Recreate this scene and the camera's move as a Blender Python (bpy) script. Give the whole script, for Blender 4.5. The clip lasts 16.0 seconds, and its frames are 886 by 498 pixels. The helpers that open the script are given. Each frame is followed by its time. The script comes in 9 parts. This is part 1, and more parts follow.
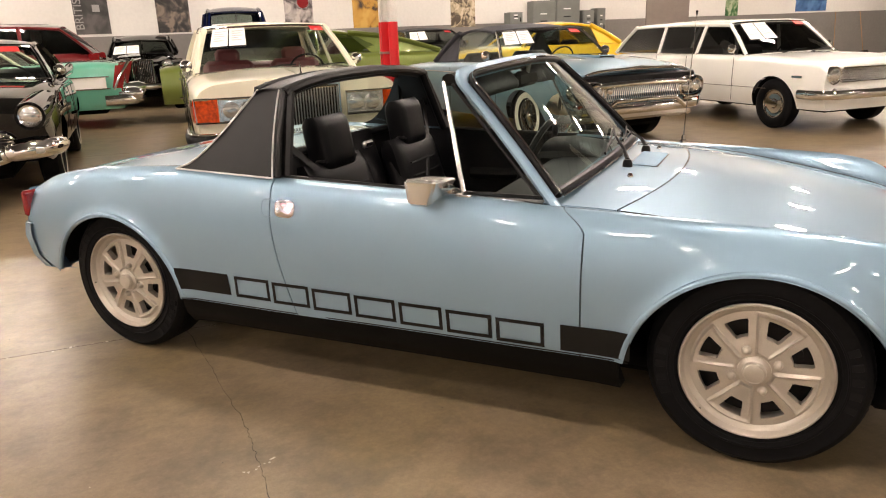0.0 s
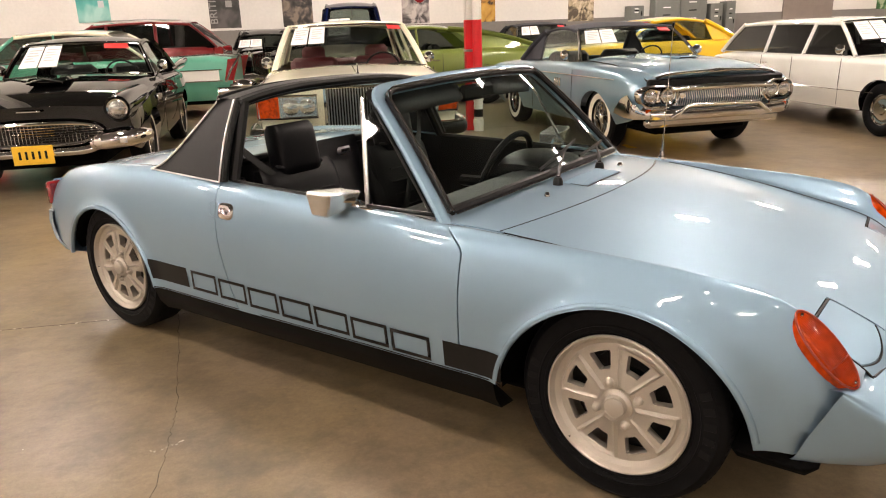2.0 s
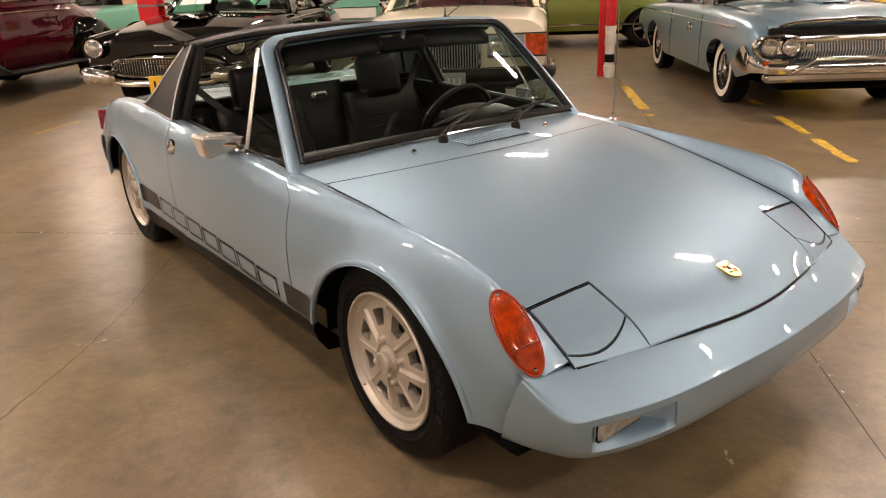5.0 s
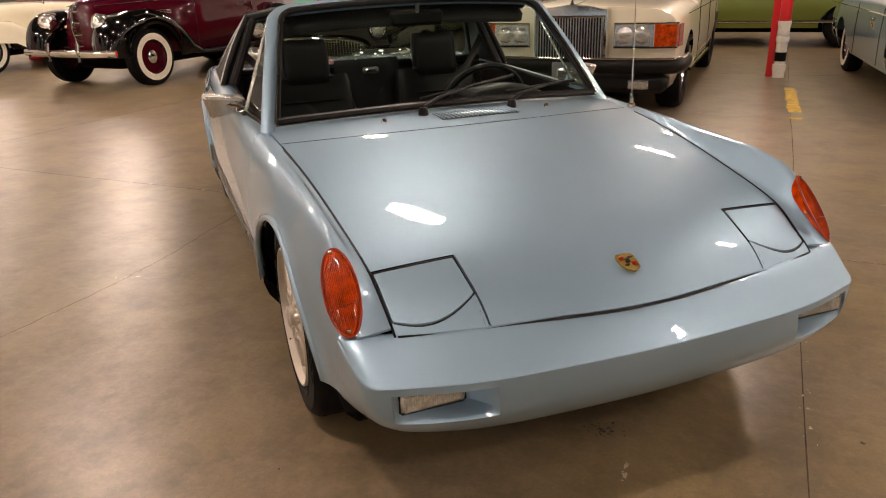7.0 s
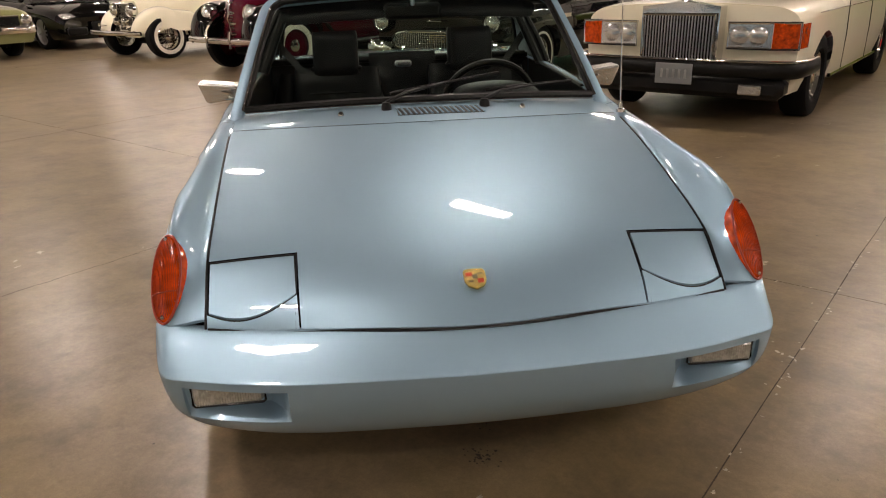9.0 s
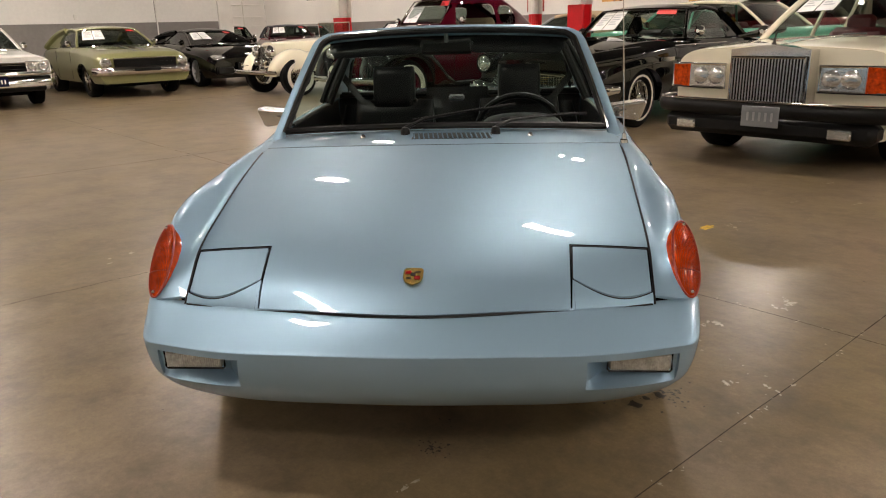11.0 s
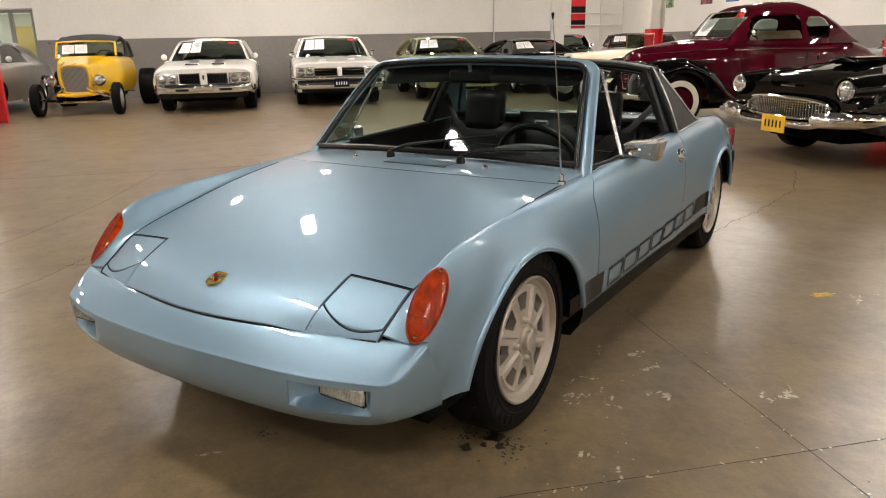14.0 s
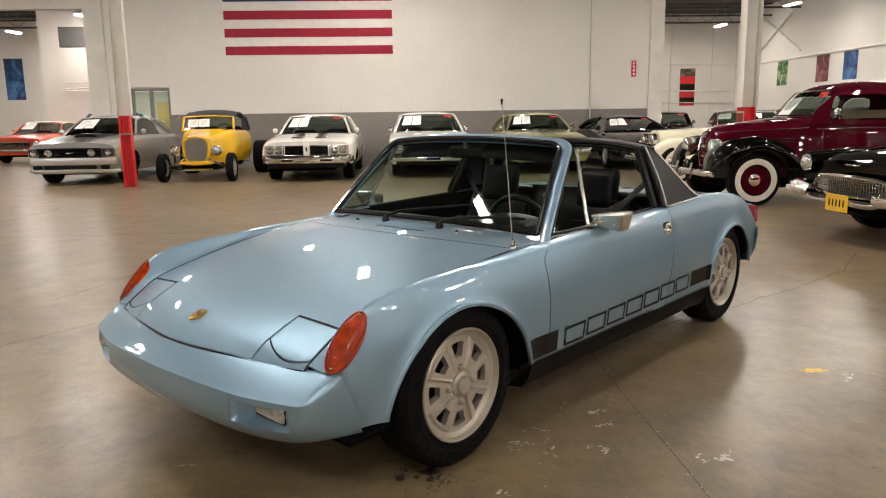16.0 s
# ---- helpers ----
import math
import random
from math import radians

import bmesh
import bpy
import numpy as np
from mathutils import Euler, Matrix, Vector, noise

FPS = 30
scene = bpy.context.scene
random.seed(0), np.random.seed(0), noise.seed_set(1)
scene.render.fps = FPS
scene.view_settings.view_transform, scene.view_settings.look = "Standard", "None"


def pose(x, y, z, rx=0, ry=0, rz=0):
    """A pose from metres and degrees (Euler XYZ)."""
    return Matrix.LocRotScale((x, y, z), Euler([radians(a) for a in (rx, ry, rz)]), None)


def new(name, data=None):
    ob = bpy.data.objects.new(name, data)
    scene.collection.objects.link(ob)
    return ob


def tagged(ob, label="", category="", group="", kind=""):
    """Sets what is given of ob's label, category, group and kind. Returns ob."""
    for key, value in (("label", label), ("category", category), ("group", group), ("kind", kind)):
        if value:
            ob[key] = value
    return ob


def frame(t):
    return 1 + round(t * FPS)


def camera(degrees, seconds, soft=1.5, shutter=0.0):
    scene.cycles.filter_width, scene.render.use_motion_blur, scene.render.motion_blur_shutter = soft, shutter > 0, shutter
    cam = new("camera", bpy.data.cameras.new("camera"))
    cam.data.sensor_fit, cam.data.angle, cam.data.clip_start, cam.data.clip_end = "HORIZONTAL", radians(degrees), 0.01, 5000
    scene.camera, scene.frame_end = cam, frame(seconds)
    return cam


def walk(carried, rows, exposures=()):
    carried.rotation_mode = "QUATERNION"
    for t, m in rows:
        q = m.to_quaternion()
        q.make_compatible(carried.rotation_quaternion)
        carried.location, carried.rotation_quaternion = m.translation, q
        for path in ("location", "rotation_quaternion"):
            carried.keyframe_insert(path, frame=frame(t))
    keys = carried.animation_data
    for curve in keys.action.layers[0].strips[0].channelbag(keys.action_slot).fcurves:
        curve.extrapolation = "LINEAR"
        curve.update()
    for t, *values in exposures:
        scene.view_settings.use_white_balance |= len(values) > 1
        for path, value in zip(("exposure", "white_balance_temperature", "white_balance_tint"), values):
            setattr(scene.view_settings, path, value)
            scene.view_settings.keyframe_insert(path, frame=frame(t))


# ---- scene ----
cam = camera(63.3, 16.0, soft=1.1)
PATH = [
    (0, 1.2248, -2.7923, 1.2617, 73.258, 2.069, 24.625),
    (0.5, 1.4307, -2.7232, 1.2461, 73.389, 2.025, 28.596),
    (1, 1.6361, -2.6778, 1.26, 73.396, 1.979, 30.874),
    (1.5, 1.7715, -2.578, 1.3104, 73.388, 1.944, 32.885),
    (2, 1.8951, -2.4572, 1.321, 72.975, 1.944, 35.434),
    (2.5, 2.0652, -2.3618, 1.3092, 71.46, 1.948, 38.548),
    (3, 2.2655, -2.2904, 1.3372, 69.757, 1.954, 40.495),
    (5.5, 2.8694, -1.5171, 1.348, 68.972, 1.905, 56.316),
    (6, 2.9744, -1.3436, 1.3063, 68.974, 1.825, 60.641),
    (6.5, 3.1075, -1.1835, 1.251, 69.015, 1.793, 64.708),
    (7, 3.1877, -1.0023, 1.2388, 69.095, 1.738, 68.764),
    (7.5, 3.2104, -0.7848, 1.2048, 69.072, 1.671, 72.242),
    (8, 3.2283, -0.5719, 1.1944, 69.103, 1.633, 76.093),
    (8.5, 3.2848, -0.3819, 1.1981, 69.138, 1.599, 79.214),
    (9, 3.2929, -0.2319, 1.2056, 69.161, 1.579, 83.193),
    (11.5, 3.5432, 0.4091, 1.1578, 73.635, 1.308, 99.091),
    (12, 3.5151, 0.6761, 1.1762, 73.77, 1.328, 106.122),
    (12.5, 3.4636, 0.9489, 1.1894, 73.884, 1.292, 111.383),
    (13, 3.35, 1.1947, 1.1833, 73.887, 1.267, 115.568),
    (13.5, 3.233, 1.4357, 1.1963, 73.901, 1.251, 119.43),
    (14, 3.1591, 1.6889, 1.2291, 73.926, 1.165, 122.695),
    (14.5, 3.0503, 1.9007, 1.2533, 73.914, 1.122, 126.522),
    (15, 2.9606, 2.111, 1.2617, 74.051, 1.09, 129.076),
    (15.5, 2.9847, 2.2392, 1.2783, 76.252, 0.927, 130.948),
    (16, 3.0889, 2.3368, 1.2424, 79.771, 0.817, 131.773),
]
walk(cam, [(t, pose(x, y, z, a, b, c)) for t, x, y, z, a, b, c in PATH],
     [(0.0, 0.40, 6900, 20), (2.5, 0.40, 6850, 20), (3.2, 0.36, 7000, 21), (5.5, 0.0, 7500, 26), (7.0, -0.12, 7450, 26), (8.0, -0.22, 7200, 23), (9.0, -0.24, 6850, 20), (11.5, -0.15, 6600, 16), (13.0, -0.04, 6500, 15), (15.0, -0.06, 6400, 14), (16.0, -0.16, 6400, 14)])

ROOM = pose(0, 0, 0, 0, 0, 45)


def at(u, v, z=0.0, turn=0.0):
    """A pose in the hall: u along the row of cars, v towards the poster wall."""
    return ROOM @ pose(u, v, z, 0, 0, turn)


# ---- light ----
world = bpy.data.worlds.new("hall_world")
scene.world = world
world.use_nodes = True
world.node_tree.nodes["Background"].inputs[0].default_value = (0.9, 0.85, 0.8, 1)
world.node_tree.nodes["Background"].inputs[1].default_value = 0.05
scene.view_settings.exposure = 0.0


# ---- materials ----
def mat(name, color, rough=0.5, metal=0.0, coat=0.0, vary=0.08, scale=6.0, fine=60.0, bump=0.0, rvary=0.0, spec=0.5, stains=None, stain_color=(0, 0, 0), object_random=0.0):
    m = bpy.data.materials.new(name)
    m.use_nodes = True
    t = m.node_tree
    b = t.nodes["Principled BSDF"]
    b.inputs["Roughness"].default_value = rough
    b.inputs["Metallic"].default_value = metal
    b.inputs["Coat Weight"].default_value = coat
    b.inputs["Coat Roughness"].default_value = 0.03
    b.inputs["Specular IOR Level"].default_value = spec
    b.inputs["Base Color"].default_value = (*color, 1)
    co = t.nodes.new("ShaderNodeTexCoord")
    if vary or rvary or bump:
        n1 = t.nodes.new("ShaderNodeTexNoise")
        n1.inputs["Scale"].default_value = scale
        n1.inputs["Detail"].default_value = 6
        n2 = t.nodes.new("ShaderNodeTexNoise")
        n2.inputs["Scale"].default_value = fine
        n2.inputs["Detail"].default_value = 4
        for n in (n1, n2):
            t.links.new(co.outputs["Object"], n.inputs["Vector"])
        mx = t.nodes.new("ShaderNodeMath")
        mx.operation = "ADD"
        t.links.new(n1.outputs["Fac"], mx.inputs[0])
        t.links.new(n2.outputs["Fac"], mx.inputs[1])
        rng = t.nodes.new("ShaderNodeMapRange")
        rng.inputs["From Min"].default_value = 0.6
        rng.inputs["From Max"].default_value = 1.4
        rng.inputs["To Min"].default_value = 1 - vary * 2
        rng.inputs["To Max"].default_value = 1 + vary * 2
        t.links.new(mx.outputs[0], rng.inputs["Value"])
        if vary:
            mul = t.nodes.new("ShaderNodeMix")
            mul.data_type, mul.blend_type = "RGBA", "MULTIPLY"
            mul.inputs[0].default_value = 1
            mul.inputs[6].default_value = (*color, 1)
            t.links.new(rng.outputs[0], mul.inputs[7])
            t.links.new(mul.outputs[2], b.inputs["Base Color"])
        if rvary:
            rr = t.nodes.new("ShaderNodeMapRange")
            rr.inputs["From Min"].default_value = 0.35
            rr.inputs["From Max"].default_value = 0.65
            rr.inputs["To Min"].default_value = max(0.02, rough - rvary)
            rr.inputs["To Max"].default_value = rough + rvary
            t.links.new(n1.outputs["Fac"], rr.inputs["Value"])
            t.links.new(rr.outputs[0], b.inputs["Roughness"])
        if bump:
            bp = t.nodes.new("ShaderNodeBump")
            bp.inputs["Strength"].default_value = bump
            bp.inputs["Distance"].default_value = 0.002
            t.links.new(n2.outputs["Fac"], bp.inputs["Height"])
            t.links.new(bp.outputs[0], b.inputs["Normal"])
    return m


def emitter(name, color, strength):
    m = bpy.data.materials.new(name)
    m.use_nodes = True
    b = m.node_tree.nodes["Principled BSDF"]
    b.inputs["Base Color"].default_value = (0.8, 0.8, 0.8, 1)
    b.inputs["Emission Color"].default_value = (*color, 1)
    b.inputs["Emission Strength"].default_value = strength
    return m


def glass(name, tint, gloss=1.0):
    """A thin pane: lets light straight through with a tint, and mirrors by Fresnel."""
    m = bpy.data.materials.new(name)
    m.use_nodes = True
    t = m.node_tree
    t.nodes.remove(t.nodes["Principled BSDF"])
    out = t.nodes["Material Output"]
    tr = t.nodes.new("ShaderNodeBsdfTransparent")
    tr.inputs[0].default_value = (*tint, 1)
    gl = t.nodes.new("ShaderNodeBsdfGlossy")
    gl.inputs["Roughness"].default_value = 0.02
    # the same from both sides: seven parts in a hundred straight on, all at a grazing angle
    fr = t.nodes.new("ShaderNodeLayerWeight")
    fr.inputs["Blend"].default_value = 0.5
    po = t.nodes.new("ShaderNodeMath")
    po.operation = "POWER"
    po.inputs[1].default_value = 5.0
    t.links.new(fr.outputs["Facing"], po.inputs[0])
    mu = t.nodes.new("ShaderNodeMath")
    mu.operation = "MULTIPLY_ADD"
    mu.inputs[1].default_value = 0.93 * gloss
    mu.inputs[2].default_value = 0.07 * gloss
    t.links.new(po.outputs[0], mu.inputs[0])
    mix = t.nodes.new("ShaderNodeMixShader")
    t.links.new(mu.outputs[0], mix.inputs[0])
    t.links.new(tr.outputs[0], mix.inputs[1])
    t.links.new(gl.outputs[0], mix.inputs[2])
    t.links.new(mix.outputs[0], out.inputs[0])
    return m


def paint(name, color, metal=0.0, rough=0.35, coat=1.0, spec=0.5):
    return mat(name, color, rough, metal, coat, spec=spec, vary=0.03, scale=2.0, fine=900.0)


BLUE = paint("pale_blue_metallic_paint", (0.262, 0.400, 0.514), 0.69, 0.475)
CHROME = mat("chrome", (0.75, 0.74, 0.72), 0.08, 1.0, vary=0.03, scale=3, rvary=0.03)
DULLCHROME = mat("dull_chrome", (0.78, 0.77, 0.74), 0.24, 0.85, vary=0.05, scale=6, rvary=0.05)
BRIGHT = mat("satin_bright_trim", (0.72, 0.71, 0.69), 0.32, 0.55, vary=0.04)
DULL = mat("brushed_steel", (0.5, 0.5, 0.5), 0.3, 1.0, vary=0.05)
ALLOY = mat("silver_painted_alloy", (0.50, 0.455, 0.39), 0.42, 0.62, vary=0.05, scale=14, fine=400)
RUBBER = mat("tyre_rubber", (0.0045, 0.0045, 0.005), 0.6, spec=0.10, vary=0.15, scale=14, bump=0.2)
TRIM = mat("black_rubber_trim", (0.0035, 0.0035, 0.0035), 0.42, spec=0.22, vary=0.1)
GLOSSBLACK = mat("gloss_black_plastic", (0.01, 0.01, 0.01), 0.2, vary=0.1)
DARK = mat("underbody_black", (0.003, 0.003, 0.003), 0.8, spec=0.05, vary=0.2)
SILL = mat("satin_black_paint", (0.003, 0.0029, 0.0027), 0.5, spec=0.1, vary=0.15, scale=9)
VINYL = mat("grained_black_vinyl", (0.012, 0.012, 0.013), 0.5, spec=0.28, vary=0.12, scale=20, fine=350, bump=0.35)
LEATHER = mat("black_leather", (0.0028, 0.0028, 0.0034), 0.36, spec=0.15, vary=0.15, scale=12, fine=300, bump=0.3)
DECAL = mat("black_decal_film", (0.005, 0.005, 0.005), 0.35, spec=0.25, vary=0.08)
AMBER = mat("amber_lens", (0.46, 0.043, 0.001), 0.16, coat=0.5, spec=0.3, vary=0.38, scale=24, fine=45)
AMBERDEEP = mat("deep_amber_lens", (0.24, 0.020, 0.001), 0.35, spec=0.2, vary=0.2, scale=40)
REDLENS = mat("red_lens", (0.22, 0.008, 0.010), 0.15, coat=0.8, vary=0.2, scale=50)
LENS = mat("clear_lamp_lens", (0.62, 0.62, 0.60), 0.10, 0.75, vary=0.2, scale=40, fine=150, bump=0.3)
FOGLENS = mat("fog_lamp_glass", (0.50, 0.50, 0.465), 0.18, 0.5, vary=0.2, scale=40, fine=150, bump=0.3)
GOLD = mat("gilt_enamel", (0.62, 0.42, 0.12), 0.25, 0.75, vary=0.15, scale=60)
GLASS = glass("clear_window_glass", (0.78, 0.86, 0.81))
SCREEN = glass("green_tinted_windscreen", (0.66, 0.80, 0.75))
TINT = glass("tinted_window_glass", (0.45, 0.5, 0.47), 0.6)
DEEP = glass("dark_tinted_glass", (0.10, 0.11, 0.11))
PAPER = mat("white_paper", (0.85, 0.84, 0.82), 0.7, vary=0.03)
INK = mat("grey_print", (0.52, 0.52, 0.53), 0.7, vary=0.05)
REDTAG = mat("red_card", (0.75, 0.03, 0.03), 0.5, vary=0.05)
WHITEWALL = mat("whitewall_rubber", (0.75, 0.70, 0.60), 0.55, vary=0.06)
CREAM = paint("cream_paint", (0.84, 0.78, 0.60))
WHITE = paint("white_car_paint", (0.84, 0.83, 0.78))
BLACK = paint("black_car_paint", (0.002, 0.002, 0.002), rough=0.3, spec=0.0)
MAROON = paint("maroon_car_paint", (0.055, 0.002, 0.008), rough=0.3, spec=0.0)
YELLOW = paint("yellow_car_paint", (0.80, 0.48, 0.01))
OLIVE = paint("olive_green_car_paint", (0.14, 0.18, 0.03), 0.3)
SAGE = paint("gold_green_car_paint", (0.26, 0.26, 0.11), 0.45)
TEAL = paint("sea_green_car_paint", (0.10, 0.38, 0.27))
RED = paint("red_car_paint", (0.17, 0.004, 0.007), 0.2)
ORANGE = paint("orange_red_car_paint", (0.70, 0.06, 0.015))
SILVER = paint("silver_grey_car_paint", (0.52, 0.52, 0.51), 0.7)
NAVY = paint("navy_car_paint", (0.004, 0.007, 0.035), rough=0.3, spec=0.0)
GREY = paint("grey_car_paint", (0.25, 0.26, 0.27), 0.4)
TBLUE = paint("blue_grey_metallic_paint", (0.17, 0.285, 0.36), 0.45)
BURGUNDY = mat("burgundy_leather", (0.12, 0.02, 0.025), 0.45, vary=0.12, fine=200, bump=0.2)
CLOTH = mat("dark_canvas", (0.035, 0.037, 0.045), 0.85, vary=0.15, fine=250, bump=0.4)
TAN = mat("tan_canvas", (0.45, 0.33, 0.2), 0.85, vary=0.1, fine=250, bump=0.3)
REDPAINT = mat("red_column_paint", (0.62, 0.015, 0.02), 0.35, vary=0.08, scale=3, bump=0.1)
PLATE = mat("yellow_number_plate", (0.85, 0.50, 0.03), 0.4, vary=0.05)


# ---- mesh tools ----
class Geo:
    def __init__(self):
        self.v, self.f = [], []

    def add(self, verts, faces):
        n = len(self.v)
        self.v += [tuple(map(float, p)) for p in verts]
        self.f += [tuple(i + n for i in f) for f in faces]
        return self

    def grid(self, rows, close=False, flip=False, skip=None):
        m, k = len(rows), len(rows[0])
        faces = []
        for i in range(m - 1):
            for j in range(k if close else k - 1):
                if skip and skip(i, j):
                    continue
                q = (i * k + j, i * k + (j + 1) % k, (i + 1) * k + (j + 1) % k, (i + 1) * k + j)
                faces.append(q[::-1] if flip else q)
        return self.add([p for r in rows for p in r], faces)

    def box(self, c, s, b=0.004, rot=None):
        """A box round c of size s with its edges cut by b."""
        hx, hy, hz = (d / 2 for d in s)
        b = min(b, hx * 0.9, hy * 0.9, hz * 0.9)
        vs, idx = [], {}
        for sx in (-1, 1):
            for sy in (-1, 1):
                for sz in (-1, 1):
                    for ax in range(3):
                        p = [sx * (hx - (ax != 0) * b), sy * (hy - (ax != 1) * b), sz * (hz - (ax != 2) * b)]
                        idx[sx, sy, sz, ax] = len(vs)
                        vs.append(p)
        fs = []
        S = (-1, 1)
        for s1 in S:
            fs.append([idx[s1, a, c2, 0] for a, c2 in ((-1, -1), (1, -1), (1, 1), (-1, 1))])
            fs.append([idx[a, s1, c2, 1] for a, c2 in ((-1, -1), (1, -1), (1, 1), (-1, 1))])
            fs.append([idx[a, c2, s1, 2] for a, c2 in ((-1, -1), (1, -1), (1, 1), (-1, 1))])
            for s2 in S:
                fs.append([idx[s1, s2, -1, 0], idx[s1, s2, -1, 1], idx[s1, s2, 1, 1], idx[s1, s2, 1, 0]])
                fs.append([idx[s1, -1, s2, 0], idx[s1, -1, s2, 2], idx[s1, 1, s2, 2], idx[s1, 1, s2, 0]])
                fs.append([idx[-1, s1, s2, 1], idx[-1, s1, s2, 2], idx[1, s1, s2, 2], idx[1, s1, s2, 1]])
                for s3 in S:
                    fs.append([idx[s1, s2, s3, 0], idx[s1, s2, s3, 1], idx[s1, s2, s3, 2]])
        M = rot.to_3x3() if rot else None
        out = []
        for p in vs:
            q = M @ Vector(p) if M else p
            out.append((q[0] + c[0], q[1] + c[1], q[2] + c[2]))
        return self.add(out, fs)

    def tube(self, path, r, n=8, close=False, flat=1.0, up=(0, 0, 1)):
        """A round rod along path; r a number or one for each point; flat squeezes it along up."""
        P = [Vector(p) for p in path]
        m = len(P)
        rows = []
        for i, p in enumerate(P):
            a = P[(i - 1) % m] if close or i else p
            c = P[(i + 1) % m] if close or i < m - 1 else p
            d = (c - a).normalized()
            s = d.cross(Vector(up))
            if s.length < 1e-3:
                s = d.cross(Vector((1, 0, 0)))
            s.normalize()
            w = s.cross(d).normalized()
            ri = r[i] if isinstance(r, (list, tuple)) else r
            rows.append([p + s * (ri * math.cos(2 * math.pi * k / n)) + w * (ri * flat * math.sin(2 * math.pi * k / n)) for k in range(n)])
        if close:
            rows.append(rows[0])
        self.grid(rows, close=True)
        if not close:
            k = len(self.v)
            self.f += [tuple(range(k - n, k)), tuple(range(k - m * n, k - (m - 1) * n))[::-1]]
        return self

    def lathe(self, prof, n=32, axis="y", c=(0, 0, 0), close=False):
        """Turns (radius, height) pairs about an axis through c."""
        rows = []
        for r, h in prof:
            row = []
            for k in range(n):
                a = 2 * math.pi * k / n
                p = {"y": (r * math.cos(a), h, r * math.sin(a)), "z": (r * math.cos(a), r * math.sin(a), h), "x": (h, r * math.cos(a), r * math.sin(a))}[axis]
                row.append((p[0] + c[0], p[1] + c[1], p[2] + c[2]))
            rows.append(row)
        if close:
            rows.append(rows[0])
        return self.grid(rows, close=True)

    def prism(self, pts, d):
        """A flat outline swept by the vector d."""
        n = len(pts)
        top = [(p[0] + d[0], p[1] + d[1], p[2] + d[2]) for p in pts]
        faces = [tuple(range(n))[::-1], tuple(range(n, 2 * n))] + [(i, (i + 1) % n, n + (i + 1) % n, n + i) for i in range(n)]
        return self.add(list(pts) + top, faces)

    def moved(self, m):
        self.v = [tuple(m @ Vector(p)) for p in self.v]
        return self

    def mirrored(self):
        n = len(self.v)
        self.v += [(x, -y, z) for x, y, z in self.v]
        self.f += [tuple(i + n for i in f)[::-1] for f in self.f]
        return self


def to_mesh(name, g, material, sharp=38):
    me = bpy.data.meshes.new(name)
    me.from_pydata(g.v, [], g.f)
    bm = bmesh.new()
    bm.from_mesh(me)
    bmesh.ops.remove_doubles(bm, verts=bm.verts, dist=0.0002)
    bmesh.ops.recalc_face_normals(bm, faces=bm.faces)
    bm.to_mesh(me)
    bm.free()
    me.materials.append(material)
    me.shade_smooth()
    me.set_sharp_from_angle(angle=radians(sharp))
    return me


def part(name, g, material, parent, label="", sharp=38):
    me = g if isinstance(g, bpy.types.Mesh) else to_mesh(name, g, material, sharp)
    ob = new(name, me)
    ob.parent = parent
    if label:
        ob["label"] = label
    return ob


def thing(name, m, label, category, group="", kind="", g=None, material=None, sharp=38):
    ob = new(name, to_mesh(name, g, material, sharp) if g else None)
    ob.matrix_world = m
    return tagged(ob, label, category, group, kind)


def curve1(table):
    """A smooth function through (x, value) pairs."""
    t = sorted(table)
    xs, ys = np.array([p[0] for p in t], float), np.array([p[1] for p in t], float)
    d = np.diff(ys) / np.diff(xs)
    m = np.zeros(len(xs))
    m[0], m[-1] = d[0], d[-1]
    for i in range(1, len(xs) - 1):
        m[i] = 0 if d[i - 1] * d[i] <= 0 else 2 * d[i - 1] * d[i] / (d[i - 1] + d[i])

    def f(x):
        x = min(max(x, xs[0]), xs[-1])
        i = min(max(int(np.searchsorted(xs, x)) - 1, 0), len(xs) - 2)
        h = xs[i + 1] - xs[i]
        s = (x - xs[i]) / h
        return float((1 + 2 * s) * (1 - s) ** 2 * ys[i] + s * (1 - s) ** 2 * h * m[i] + s * s * (3 - 2 * s) * ys[i + 1] + s * s * (s - 1) * h * m[i + 1])
    return f


def soft_curve(table, w=0.05):
    """As curve1, then averaged over a short stretch, so that its bends flow."""
    f = curve1(table)
    a, b = min(p[0] for p in table), max(p[0] for p in table)

    def ext(x):
        if x < a:
            return 2 * f(a) - f(2 * a - x)
        if x > b:
            return 2 * f(b) - f(2 * b - x)
        return f(x)
    ks = [k / 6 for k in range(-12, 13)]
    ws = [math.exp(-k * k * 1.2) for k in ks]
    tot = sum(ws)
    n = 240
    grid_ = [sum(q * ext(a + (b - a) * i / n + k * w) for k, q in zip(ks, ws)) / tot for i in range(n + 1)]

    def g(x):
        t = min(max((x - a) / (b - a), 0.0), 1.0) * n
        i = min(int(t), n - 1)
        p0, p1, p2, p3 = grid_[max(i - 1, 0)], grid_[i], grid_[i + 1], grid_[min(i + 2, n)]
        t -= i
        return 0.5 * (2 * p1 + (p2 - p0) * t + (2 * p0 - 5 * p1 + 4 * p2 - p3) * t * t + (3 * p1 - p0 - 3 * p2 + p3) * t ** 3)
    return g


def steps(a, b, n):
    return [a + (b - a) * i / n for i in range(n + 1)]

# ---- the hall ----
W1, W2, WS, WE, WF = -16.8, 17.0, -24.0, 26.0, -34.0
CEIL = 6.4


